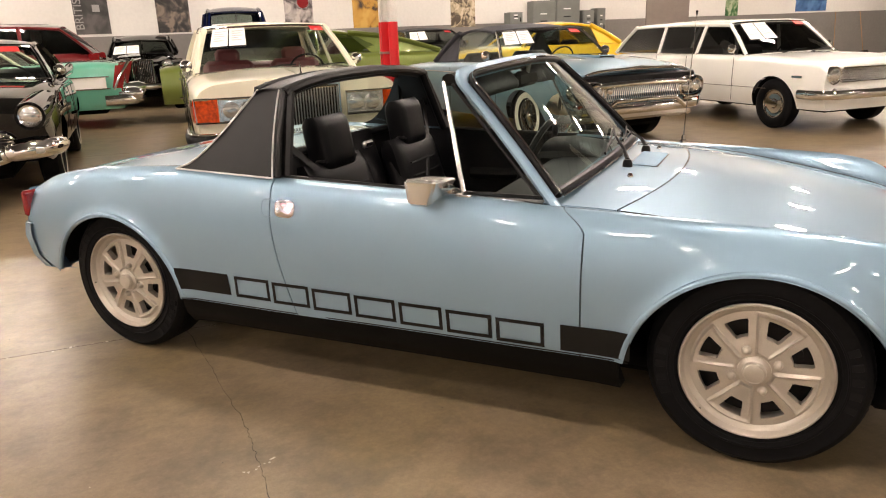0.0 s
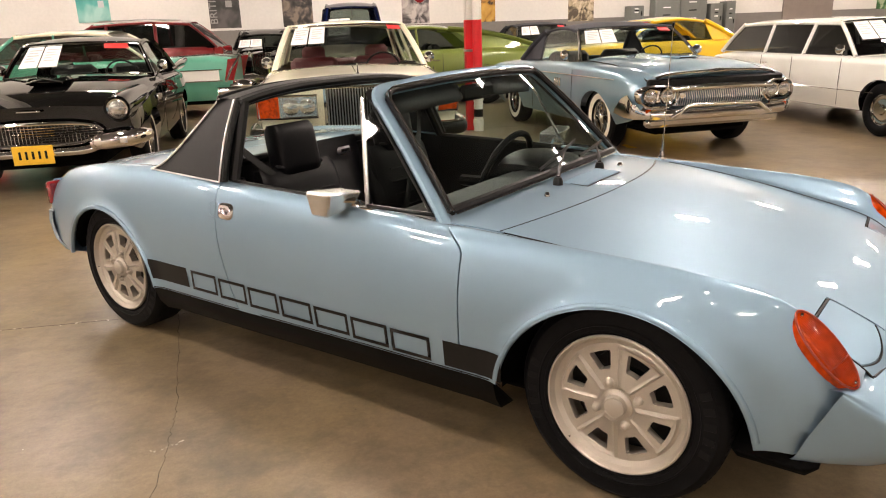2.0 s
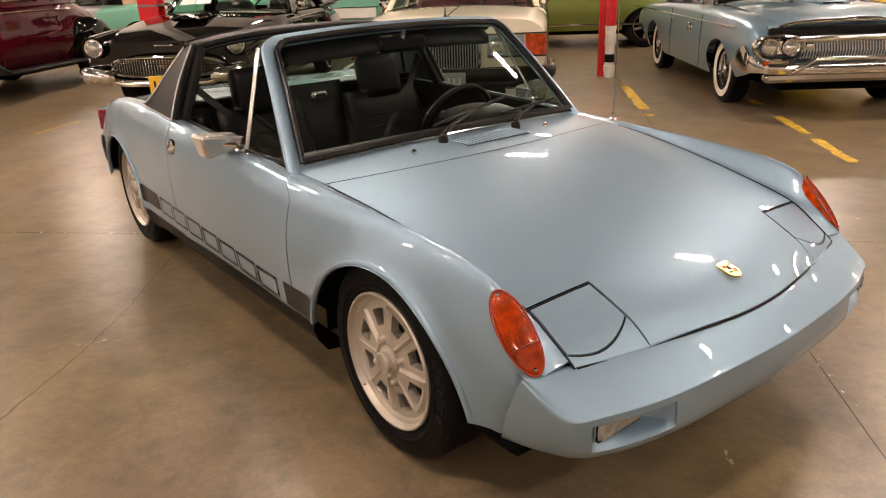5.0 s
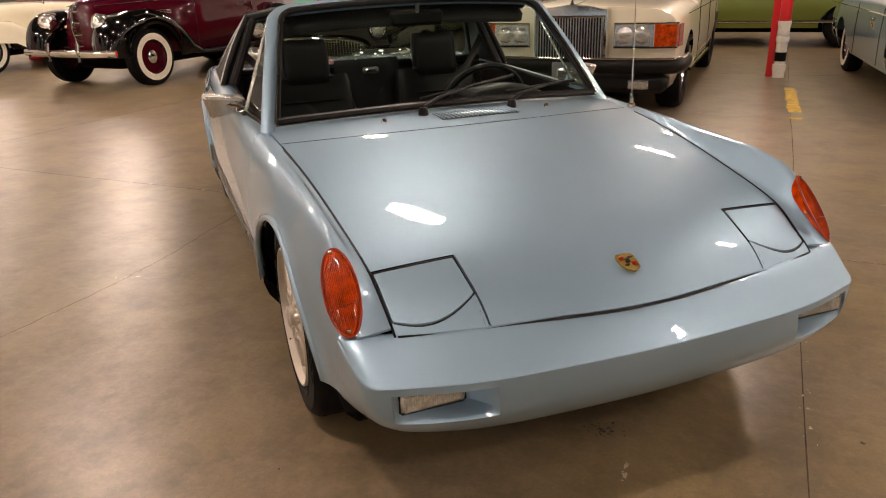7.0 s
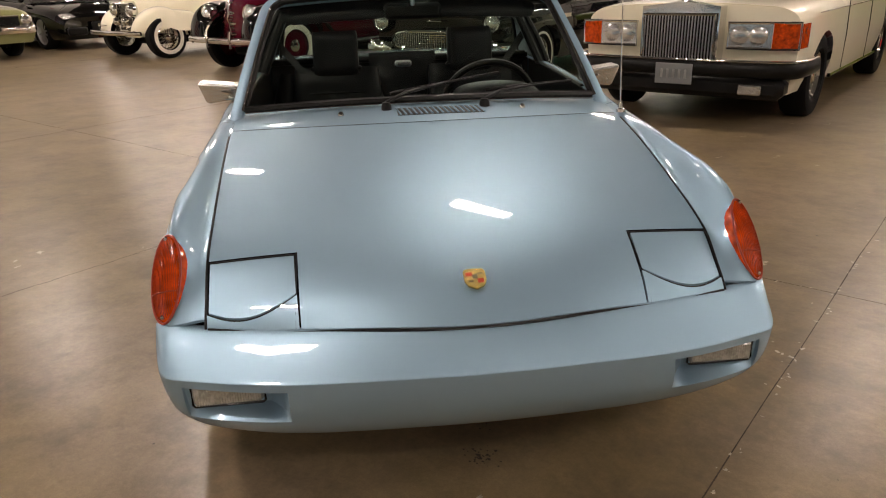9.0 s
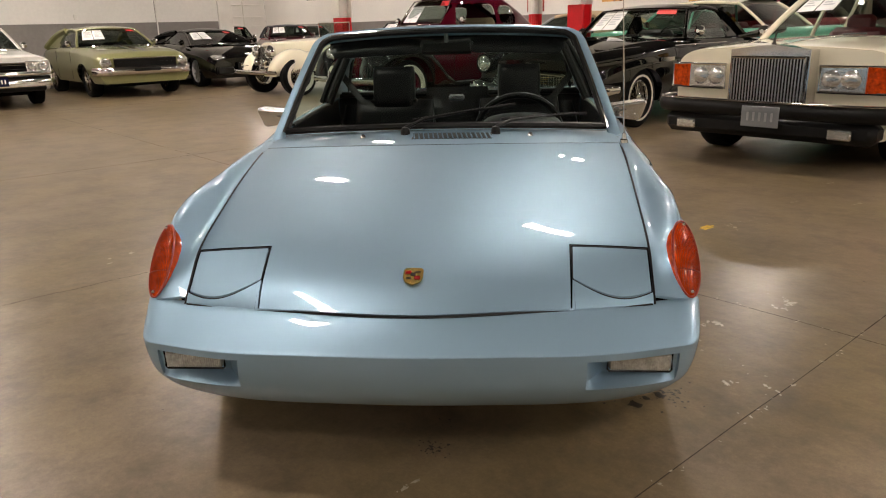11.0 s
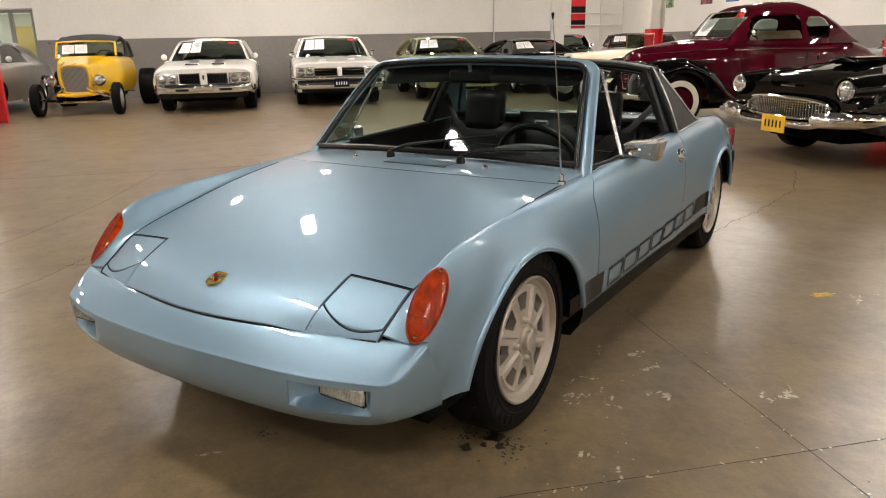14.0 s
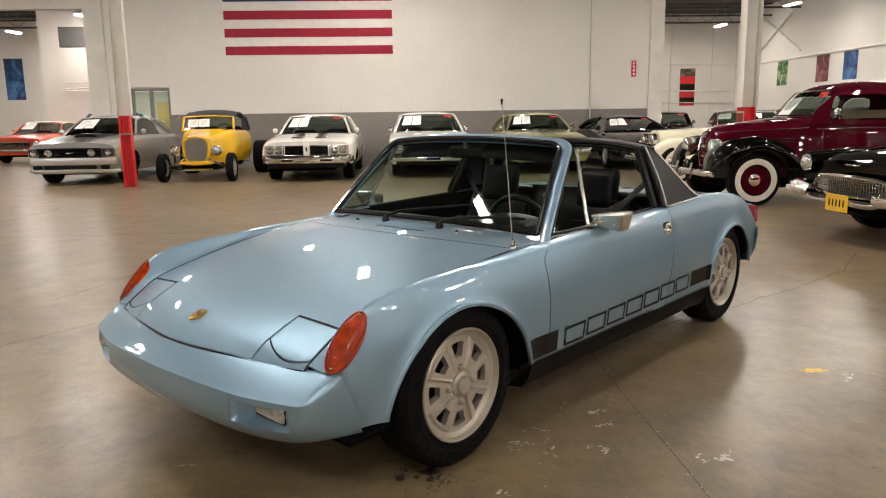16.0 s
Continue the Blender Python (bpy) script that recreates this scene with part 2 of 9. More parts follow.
def floor_material():
    m = bpy.data.materials.new("sealed_concrete")
    m.use_nodes = True
    t = m.node_tree
    b = t.nodes["Principled BSDF"]
    co = t.nodes.new("ShaderNodeTexCoord")

    def noise_node(scale, detail, rough=0.55):
        n = t.nodes.new("ShaderNodeTexNoise")
        n.inputs["Scale"].default_value = scale
        n.inputs["Detail"].default_value = detail
        n.inputs["Roughness"].default_value = rough
        t.links.new(co.outputs["Object"], n.inputs["Vector"])
        return n
    big, mid_n, cloud, fine = noise_node(0.32, 3, 0.5), noise_node(2.6, 7, 0.6), noise_node(2.2, 3, 0.5), noise_node(70, 2)
    tone = t.nodes.new("ShaderNodeMath")
    tone.operation = "MULTIPLY_ADD"
    tone.inputs[1].default_value = 0.55
    t.links.new(mid_n.outputs["Fac"], tone.inputs[0])
    half = t.nodes.new("ShaderNodeMath")
    half.operation = "MULTIPLY"
    half.inputs[1].default_value = 0.45
    t.links.new(big.outputs["Fac"], half.inputs[0])
    t.links.new(half.outputs[0], tone.inputs[2])
    spread = t.nodes.new("ShaderNodeMapRange")
    spread.inputs["From Min"].default_value, spread.inputs["From Max"].default_value = 0.22, 0.78
    t.links.new(tone.outputs[0], spread.inputs["Value"])
    ramp = t.nodes.new("ShaderNodeMix")
    ramp.data_type = "RGBA"
    ramp.inputs[6].default_value = (0.125, 0.093, 0.059, 1)
    ramp.inputs[7].default_value = (0.300, 0.227, 0.148, 1)
    t.links.new(spread.outputs[0], ramp.inputs[0])
    # trodden dirt and grit at two finer scales
    olive = t.nodes.new("ShaderNodeMix")
    olive.data_type, olive.blend_type = "RGBA", "MULTIPLY"
    olive.inputs[7].default_value = (0.96, 0.95, 0.78, 1)
    om = t.nodes.new("ShaderNodeMapRange")
    om.inputs["From Min"].default_value, om.inputs["From Max"].default_value = 0.40, 0.60
    t.links.new(noise_node(0.9, 5, 0.6).outputs["Fac"], om.inputs["Value"])
    t.links.new(om.outputs[0], olive.inputs[0])
    t.links.new(ramp.outputs[2], olive.inputs[6])
    last = olive.outputs[2]
    for src, lo, hi in ((fine, 0.93, 1.07), (noise_node(21, 6, 0.75), 0.87, 1.13), (noise_node(240, 1), 0.93, 1.07)):
        fm = t.nodes.new("ShaderNodeMapRange")
        fm.inputs["From Min"].default_value, fm.inputs["From Max"].default_value = 0.3, 0.7
        fm.inputs["To Min"].default_value, fm.inputs["To Max"].default_value = lo, hi
        t.links.new(src.outputs["Fac"], fm.inputs["Value"])
        mu = t.nodes.new("ShaderNodeMix")
        mu.data_type, mu.blend_type = "RGBA", "MULTIPLY"
        mu.inputs[0].default_value = 1
        t.links.new(last, mu.inputs[6])
        t.links.new(fm.outputs[0], mu.inputs[7])
        last = mu.outputs[2]
    # trodden-in dark smears
    sm = t.nodes.new("ShaderNodeMapRange")
    sm.inputs["From Min"].default_value, sm.inputs["From Max"].default_value = 0.46, 0.66
    sm.inputs["To Min"].default_value, sm.inputs["To Max"].default_value = 0.0, 0.62
    t.links.new(noise_node(3.3, 9, 0.72).outputs["Fac"], sm.inputs["Value"])
    dark = t.nodes.new("ShaderNodeMix")
    dark.data_type = "RGBA"
    dark.inputs[7].default_value = (0.075, 0.057, 0.040, 1)
    t.links.new(sm.outputs[0], dark.inputs[0])
    t.links.new(last, dark.inputs[6])
    t.links.new(dark.outputs[2], b.inputs["Base Color"])
    rr = t.nodes.new("ShaderNodeMapRange")
    rr.inputs["From Min"].default_value, rr.inputs["From Max"].default_value = 0.25, 0.75
    rr.inputs["To Min"].default_value, rr.inputs["To Max"].default_value = 0.280, 0.312
    t.links.new(cloud.outputs["Fac"], rr.inputs["Value"])
    t.links.new(rr.outputs[0], b.inputs["Roughness"])
    # trowel waves that break up the lamps' reflections
    bump = t.nodes.new("ShaderNodeBump")
    bump.inputs["Strength"].default_value = 0.35
    bump.inputs["Distance"].default_value = 0.01
    t.links.new(noise_node(4.5, 4, 0.55).outputs["Fac"], bump.inputs["Height"])
    t.links.new(bump.outputs[0], b.inputs["Normal"])
    b.inputs["Specular IOR Level"].default_value = 0.48
    return m


CONCRETE = floor_material()
JOINT = mat("dark_joint_filler", (0.055, 0.042, 0.030), 0.8, vary=0.45, scale=9)
WALLWHITE = mat("white_wall_paint", (0.72, 0.70, 0.66), 0.6, vary=0.03, scale=0.8, fine=14, bump=0.05)
WALLGREY = mat("grey_wall_paint", (0.20, 0.185, 0.17), 0.5, vary=0.06, scale=1.2, fine=14, bump=0.15)
STEELWHITE = mat("white_painted_steel", (0.70, 0.68, 0.63), 0.45, vary=0.06, scale=3)
DECK = mat("dark_roof_deck", (0.075, 0.07, 0.065), 0.8, vary=0.1, scale=2)
TRUSS = mat("grey_steel_joist", (0.10, 0.10, 0.10), 0.6, vary=0.1)
CABGREY = mat("grey_green_cabinet", (0.17, 0.18, 0.165), 0.5, vary=0.06)
YELLOWLINE = mat("worn_yellow_line_paint", (0.62, 0.40, 0.04), 0.55, vary=0.3, scale=14, fine=60)
LAMP = emitter("lamp_diffuser", (1.0, 0.92, 0.80), 231.0)

g = Geo().grid([[(WF, WS, 0), (WE, WS, 0)], [(WF, W2, 0), (WE, W2, 0)]])
floor = thing("floor", ROOM, "sealed brown concrete floor with cracks and scuffs", "floor", kind="structure", g=g, material=CONCRETE)


def crack(name, pts, w, label, seed, jitter=0.03, n=14):
    """A thin dark line on the floor from point to point, wandering a little. Hall coordinates."""
    rng = random.Random(seed)
    path = []
    for (a, b), (c, d) in zip(pts, pts[1:]):
        for i in range(n):
            s = i / n
            path.append([a + (c - a) * s + rng.uniform(-jitter, jitter), b + (d - b) * s + rng.uniform(-jitter, jitter)])
    path.append(list(pts[-1]))
    gg = Geo()
    rows = []
    for i, (x, y) in enumerate(path):
        x2, y2 = path[min(i + 1, len(path) - 1)]
        x1, y1 = path[max(i - 1, 0)]
        l = math.hypot(x2 - x1, y2 - y1) or 1
        nx, ny = -(y2 - y1) / l, (x2 - x1) / l
        ww = w * rng.uniform(0.5, 1.4)
        rows.append([(x - nx * ww, y - ny * ww, 0.0012), (x, y, 0.002), (x + nx * ww, y + ny * ww, 0.0012)])
    gg.grid(rows)
    return thing(name, ROOM, label, "floor joint", kind="structure", g=gg, material=JOINT)


for i, vv in enumerate((0.45, 6.65, 12.85, -5.75, -11.95)):
    crack("floor_joint", [(WF, vv), (WE, vv)], 0.0020, "straight dark saw-cut joint in the concrete floor", i, 0.004, 120)
for i, uu in enumerate((1.76, -4.45, -10.7, -16.9, 7.96, 14.2)):
    crack("floor_joint", [(uu, WS), (uu, W2)], 0.0018, "straight dark saw-cut joint in the concrete floor", 20 + i, 0.004, 120)


def wall(name, a, b, z0, z1, thick, material, label):
    """An upright slab from a to b in hall coordinates, its back thick behind."""
    d = Vector((b[0] - a[0], b[1] - a[1], 0))
    ln = d.length
    d.normalize()
    gg = Geo().box((0, 0, 0), (ln, thick, z1 - z0), 0.004)
    m = ROOM @ Matrix.Translation(((a[0] + b[0]) / 2, (a[1] + b[1]) / 2, (z0 + z1) / 2)) @ Matrix.Rotation(math.atan2(d.y, d.x), 4, "Z")
    return thing(name, m, label, "wall", kind="structure", g=gg, material=material)


BAND = 1.47
wall("wall_west_2", (W1 - 0.15, -8.5), (W1 - 0.15, -7.95), 0, CEIL, 0.30, WALLWHITE, "white wall beside the doorway")
wall("wall_west_3", (W1 - 0.15, -7.948), (W1 - 0.15, -6.902), 2.22, CEIL, 0.30, WALLWHITE, "white wall over the doorway")
for nm, a, b in (("west", (W1 - 0.15, -6.9), (W1 - 0.15, 6.5)), ("north", (WF, W2 + 0.15), (WE, W2 + 0.15)), ("far", (WF - 0.15, WS), (WF - 0.15, W2)), ("east", (WE + 0.15, WS), (WE + 0.15, W2)), ("south", (WF, WS - 0.15), (WE, WS - 0.15))):
    wall("wall_" + nm, a, b, BAND, CEIL, 0.30, WALLWHITE, "white painted block wall above a grey band")
    dx, dy = b[0] - a[0], b[1] - a[1]
    wall("wall_band_" + nm, a, b, 0.0, BAND, 0.305, WALLGREY if nm in ("west", "north") else WALLWHITE, "grey painted lower part of the wall")
# pilaster and beam of the open bay beside the west wall
wall("wall_pilaster_1", (W1 - 0.15, -9.0), (W1 - 0.15, -8.502), 0, CEIL, 0.5, STEELWHITE, "white painted wall end beside the open bay")
wall("wall_header_1", (W1 - 0.15, WS), (W1 - 0.15, -9.002), 4.3, CEIL, 0.3, WALLWHITE, "white wall above the open bay")
wall("wall_pilaster_2", (W1 - 0.15, 6.502), (W1 - 0.15, 6.9), 0, CEIL, 0.4, STEELWHITE, "white painted end of the wall beside the open hall")

g = Geo().grid([[(WF, WS, CEIL), (WE, WS, CEIL)], [(WF, W2, CEIL), (WE, W2, CEIL)]])
for i in range(24):
    u = WF + 1 + i * 2.5
    g.box((u, (WS + W2) / 2, CEIL - 0.55), (0.06, W2 - WS, 0.08), 0.004)
    g.box((u, (WS + W2) / 2, CEIL - 0.03), (0.06, W2 - WS, 0.06), 0.004)
    k = 0
    v = WS
    while v < W2 - 1.3:
        g.tube([(u, v, CEIL - 0.55), (u, v + 0.65, CEIL - 0.05), (u, v + 1.3, CEIL - 0.55)], 0.014, 5)
        v += 1.3
ceiling = thing("ceiling", ROOM, "dark roof deck on steel bar joists", "ceiling", kind="structure", g=g, material=DECK)

# joint lines and pipe on the west wall
for v in (0.28, 4.81, -4.2):
    wall("wall_seam", (W1 + 0.004, v), (W1 + 0.004, v + 0.02), 0.0 if v > 4 else BAND, CEIL, 0.006, WALLGREY if v > 4 else WALLWHITE, "vertical seam in the painted wall")


def column(u, v, red=1.42, w=0.26, pipe=True, tilt=0, wide=0.02):
    c = thing("column", at(u, v, 0, tilt), "white steel column wrapped red up to chest height", "column", "hall columns", kind="structure")
    gg = Geo()
    gg.box((0, -w / 2, (CEIL + red) / 2), (w, 0.02, CEIL - red), 0.003).box((0, w / 2, (CEIL + red) / 2), (w, 0.02, CEIL - red), 0.003).box((0, 0, (CEIL + red) / 2), (0.02, w - 0.03, CEIL - red), 0.003)
    part("shaft", gg, STEELWHITE, c)
    gg = Geo()
    d = w * 0.36
    gg.box((0, -d, red / 2), (w + wide, 0.03, red), 0.004).box((0, d, red / 2), (w + wide, 0.03, red), 0.004).box((0, 0, red / 2), (0.05, d * 2, red), 0.003)
    part("guard", gg, REDPAINT, c, "red painted steel guard with folded edges")
    part("strap", Geo().box((0, 0, 1.04), (w + wide + 0.015, d * 2 + 0.05, 0.03), 0.004), DULL, c, "steel strap")
    if pipe:
        px, py = 0.07, -0.14
        pp = part("pipe", Geo().lathe([(0.0, 0.0), (0.064, 0.0), (0.064, 0.07), (0.072, 0.075), (0.072, 0.15), (0.060, 0.155), (0.060, 0.40), (0.070, 0.405), (0.070, 0.46), (0.064, 0.465), (0.064, 0.585), (0.072, 0.59), (0.072, 0.63), (0.0, 0.63)], 18, "z", (px, py, 0.002)), STEELWHITE, c, "white drain pipe beside the column")
        part("cleanout", Geo().lathe([(0.0, -0.028), (0.030, -0.028), (0.034, -0.020), (0.052, -0.018), (0.056, 0.0), (0.056, 0.03)], 18, "y", (px, py - 0.055, 0.52)), STEELWHITE, pp, "round white cleanout cap")
        part("band", Geo().lathe([(0.060, 0.19), (0.063, 0.19), (0.063, 0.29), (0.060, 0.29)], 18, "z", (px, py, 0)), TRIM, pp, "black band round the pipe")
        part("red_pipe", Geo().tube([(px, py, 0.632), (px, py, red)], 0.062, 16), REDPAINT, c, "pipe painted red")
        part("upper_pipe", Geo().tube([(px, py, red + 0.002), (px, py, CEIL - 0.6)], 0.060, 14), STEELWHITE, c, "white downpipe")
    return c


column(1.57, 6.53, w=0.11)
column(-4.45, 6.5, pipe=False)
column(-10.9, -5.98, 1.40, 0.25, pipe=False, tilt=12, wide=0.06)
column(-10.9, 12.7)
column(-10.75, 6.5, 1.40, 0.30, pipe=False)
column(14.1, 6.5)

# ceiling lamps
def ceiling_light(u, v, z=5.35, turn=0):
    c = thing("ceiling_light", at(u, v, z, turn), "white hanging strip light with a bright diffuser", "ceiling light", "hall lights")
    part("housing", Geo().box((0, 0, 0.05), (0.98, 0.28, 0.07), 0.01), STEELWHITE, c)
    part("diffuser", Geo().box((0, 0, 0.0), (0.90, 0.21, 0.03), 0.006), LAMP, c, "glowing white diffuser")
    for s in (-0.4, 0.4):
        part("rod", Geo().tube([(s, 0, 0.08), (s, 0, CEIL - z)], 0.006, 6), DULL, c)


# rows of lamps; ahead of the roadster hang only lamps added for brightness
LIGHTS = [(u, v) for u in (-30.6, -25.7, -20.8, -11.4, -6.4) for v in (-17.8, -12.7, -7.5, -2.4, 2.6) if (u, v) not in ((-6.4, -2.4), (-11.4, -2.4), (-6.4, -7.5))] + [(-6.4, -1.9), (-11.5, -3.6), (-7.6, -7.6)]
LIGHTS += [(u, v) for u in (-30.2, -23.9, -17.6, -11.3, -5.0, 1.3, 7.6, 13.9, 20.2) for v in (8.8, 14.4) if (u, v) not in ((-11.3, 8.8), (-5.0, 8.8), (1.3, 8.8))] + [(-11.2, 7.4), (-5.0, 7.8), (1.2, 9.6)]
# (-13.9, -1.0), (5.8, -4.6), (7.0, -0.4), (4.7, 3.9): unseen, added for brightness
LIGHTS += [(-1.36, 2.98), (-0.15, -3.3), (-13.9, -1.0), (-14.6, 11.2), (5.8, -4.6), (7.0, -0.4), (4.7, 3.9), (9.6, 5.2), (13.5, 2.6), (13.5, -4.0), (20.0, 2.6), (20.0, -10.0), (6.5, -12.7), (13.5, -17.8), (-1.2, -12.7), (-1.2, -17.8)]
for u, v in LIGHTS:
    ceiling_light(u, v)

# ---- the pale blue roadster ----
hero = thing("sports_car", pose(0, 0, 0), "pale blue metallic two-seat roadster with black side stripe, roof panel off", "car")
WX, WY, WR = 1.225, 0.735, 0.305
Y0 = soft_curve([(-1.81, 0.58), (-1.6, 0.62), (-1.225, 0.63), (-0.87, 0.645), (-0.40, 0.685), (0.0, 0.69), (0.4, 0.69), (0.60, 0.685), (0.84, 0.672), (1.2, 0.647), (1.66, 0.617), (1.80, 0.607), (1.90, 0.60)])
Z0 = soft_curve([(-1.81, 0.66), (-1.6, 0.725), (-1.225, 0.775), (-0.87, 0.792), (-0.40, 0.778), (0.0, 0.767), (0.4, 0.753), (0.62, 0.740), (0.75, 0.735), (0.9, 0.7235), (1.05, 0.707), (1.2, 0.685), (1.45, 0.637), (1.66, 0.585), (1.75, 0.53), (1.81, 0.488), (1.861, 0.41), (1.90, 0.36), (1.95, 0.31)], 0.022)
Y1 = soft_curve([(-1.81, 0.62), (-1.6, 0.665), (-1.225, 0.695), (-0.87, 0.70), (-0.4, 0.715), (0.0, 0.72), (0.4, 0.72), (0.65, 0.712), (0.9, 0.705), (1.225, 0.697), (1.5, 0.695), (1.65, 0.692), (1.80, 0.685)])
Z1 = soft_curve([(-1.81, 0.665), (-1.6, 0.735), (-1.225, 0.788), (-0.87, 0.80), (-0.4, 0.783), (0.0, 0.772), (0.4, 0.758), (0.65, 0.744), (0.84, 0.735), (1.0, 0.728), (1.225, 0.719), (1.45, 0.706), (1.6, 0.680), (1.65, 0.654), (1.80, 0.487)], 0.03)
YS = soft_curve([(-1.81, 0.715), (-1.6, 0.752), (-1.225, 0.781), (-0.87, 0.784), (-0.4, 0.785), (0.0, 0.784), (0.4, 0.78), (0.65, 0.775), (0.9, 0.766), (1.225, 0.755), (1.5, 0.743), (1.65, 0.722), (1.80, 0.702)], 0.06)
ZS = soft_curve([(-1.81, 0.58), (-1.6, 0.625), (-1.225, 0.655), (-0.87, 0.675), (-0.4, 0.685), (0.0, 0.685), (0.4, 0.67), (0.65, 0.650), (0.9, 0.640), (1.225, 0.630), (1.5, 0.600), (1.65, 0.55), (1.80, 0.44)])
YM = soft_curve([(-1.81, 0.735), (-1.6, 0.769), (-1.225, 0.798), (-0.87, 0.802), (-0.4, 0.804), (0.0, 0.803), (0.4, 0.80), (0.65, 0.796), (0.9, 0.785), (1.225, 0.773), (1.5, 0.758), (1.65, 0.731), (1.80, 0.708)], 0.06)
YL = soft_curve([(-1.81, 0.73), (-1.6, 0.762), (-1.225, 0.796), (-0.87, 0.797), (-0.4, 0.795), (0.0, 0.785), (0.4, 0.78), (0.65, 0.78), (0.9, 0.778), (1.225, 0.770), (1.5, 0.746), (1.65, 0.712), (1.80, 0.690)], 0.06)
ZB = curve1([(-1.81, 0.40), (-1.65, 0.33), (-1.55, 0.31), (-1.2, 0.29), (0.9, 0.29), (1.2, 0.29), (1.55, 0.285), (1.80, 0.285)])
AW, AH, AZ = 0.364, 0.346, 0.25


def zlow(x):
    z = ZB(x)
    for c in (-WX, WX):
        d = abs(x - c)
        if d < AW:
            z = max(z, AZ + AH * math.sqrt(1 - (d / AW) ** 2))
    return z


def side_y(x, z):
    """Half the car's width at x and height z, on its flank."""
    zs, zm = ZS(x), min(0.50, ZS(x) - 0.09)
    flare = 0.0
    for c in (-WX, WX):
        d = (math.hypot((x - c) / AW, max(z - AZ, 0.0) / AH) - 1) * 0.355
        if d < 0.065:
            flare = 0.016 * (1 - max(d, 0.0) / 0.065) ** 2.2
    if z >= zm:
        s = (z - zm) / (zs - zm)
        return YM(x) - (YM(x) - YS(x)) * s * s + flare
    s = (zm - z) / (zm - 0.27)
    return YM(x) - (YM(x) - YL(x)) * s * s + flare


def section(x):
    """Half a cross-section from the inner top edge over the crest down the flank."""
    pts = []
    y0, z0, y1, z1, ys, zs = Y0(x), Z0(x), Y1(x), Z1(x), YS(x), ZS(x)
    for i in range(8):
        s = i / 8
        pts.append((x, y0 + (y1 - y0) * s, z0 + (z1 - z0) * (0.5 - 0.5 * math.cos(math.pi * s))))
    # the shoulder runs into the flank at the flank's own slope
    ys = side_y(x, zs)
    lean = min((side_y(x, zs - 0.01) - ys) / 0.01, 0.7 * (ys - y1) / (z1 - zs))
    qy = ys - lean * (z1 - zs)
    for i in range(12):
        t = i / 12
        u = 1 - t
        by = (y1, y1 + 0.80 * (qy - y1), ys + 0.70 * (qy - ys), ys)
        bz = (z1, z1, zs + 0.70 * (z1 - zs), zs)
        k = (u ** 3, 3 * u * u * t, 3 * u * t * t, t ** 3)
        pts.append((x, sum(a * b for a, b in zip(k, by)), sum(a * b for a, b in zip(k, bz))))
    zb = min(zlow(x), zs - 0.01)
    for i in range(13):
        z = zs + (zb - zs) * i / 12
        pts.append((x, side_y(x, z), z))
    return pts


def xs_between(a, b, dx=0.03):
    """Stations from a to b, packed close at the ends of the wheel arches."""
    s = set(steps(a, b, max(2, round((b - a) / dx))))
    for c in (-WX, WX):
        for k in range(33):
            x = c - AW * math.cos(math.pi * k / 32)
            if a < x < b:
                s.add(x)
        for e in (c - AW, c + AW):
            for d in (-0.0005, 0.0005, 0.003, -0.003):
                if a < e + d < b:
                    s.add(e + d)
    out = []
    for x in sorted(s):
        if not out or x - out[-1] > 0.0004:
            out.append(x)
    return out


def flip_y(g):
    g.v = [(x, -y, z) for x, y, z in g.v]
    return g


PARTS = {"front_fender": (0.733, 1.793), "door": (-0.398, 0.728), "rear_quarter": (-1.80, -0.403)}
for nm, (a, b) in PARTS.items():
    for s in (1, -1):
        rows = []
        for x in xs_between(a, b):
            rows.append(section(x))
        if nm == "door" or nm == "front_fender":
            # the front shut line runs back to the pillar's foot over the shoulder
            edge = b if nm == "door" else a
            rows = [[(x - max(0.0, 1 - abs(x - edge) / 0.30) * 0.085 * min(max((z - 0.675) / 0.07, 0), 1) ** 1.5, y, z) for x, y, z in r] for r in rows]
        if nm == "door" or nm == "rear_quarter":
            # the shut line between door and quarter leans forwards towards the sill
            edge = a if nm == "door" else b
            out = []
            for r in rows:
                rr = []
                for x, y, z in r:
                    wgt = max(0.0, 1 - abs(x - edge) / 0.34)
                    k = min(max((0.66 - z) / 0.37, 0), 1)
                    nx = x + wgt * 0.085 * k ** 1.4
                    rr.append((nx, y, z))
                out.append(rr)
            rows = out
        if nm == "front_fender":
            # tucked in where the bumper laps over it
            rows = [[(x, y * (1 - 0.05 * min(1, max(0, (x - 1.664 - (z - 0.264) * 0.40) / 0.02))) if z < 0.490 else y, z) for x, y, z in r] for r in rows]
        inner = lambda r, f: [(x + f, y * 0.972, z - 0.004) for x, y, z in r]
        rows = [inner(rows[0], 0.001)] + rows + [inner(rows[-1], -0.001)]
        g = Geo().grid(rows)
        if nm != "door":
            c = WX if nm == "front_fender" else -WX
            for off, rad in ((0.006, 0.0105),):
                path = []
                for k in range(41):
                    ang = math.pi * k / 40
                    x = c - (AW + off) * math.cos(ang)
                    z = AZ + (AH + off) * math.sin(ang)
                    if z >= ZB(x) - 0.005 and a <= x <= b:
                        path.append((x, side_y(x, z) - 0.006, z))
                g.tube(path, rad, 8)
        if s < 0:
            flip_y(g)
        part(nm, g, BLUE, hero, "", 50)


def hood_z(x, y):
    """Height of the front lid: crowned between its edges."""
    zc = HC(x)
    s = abs(y) / Y0(x)
    return zc + (Z0(x) - zc) * s ** 2.3


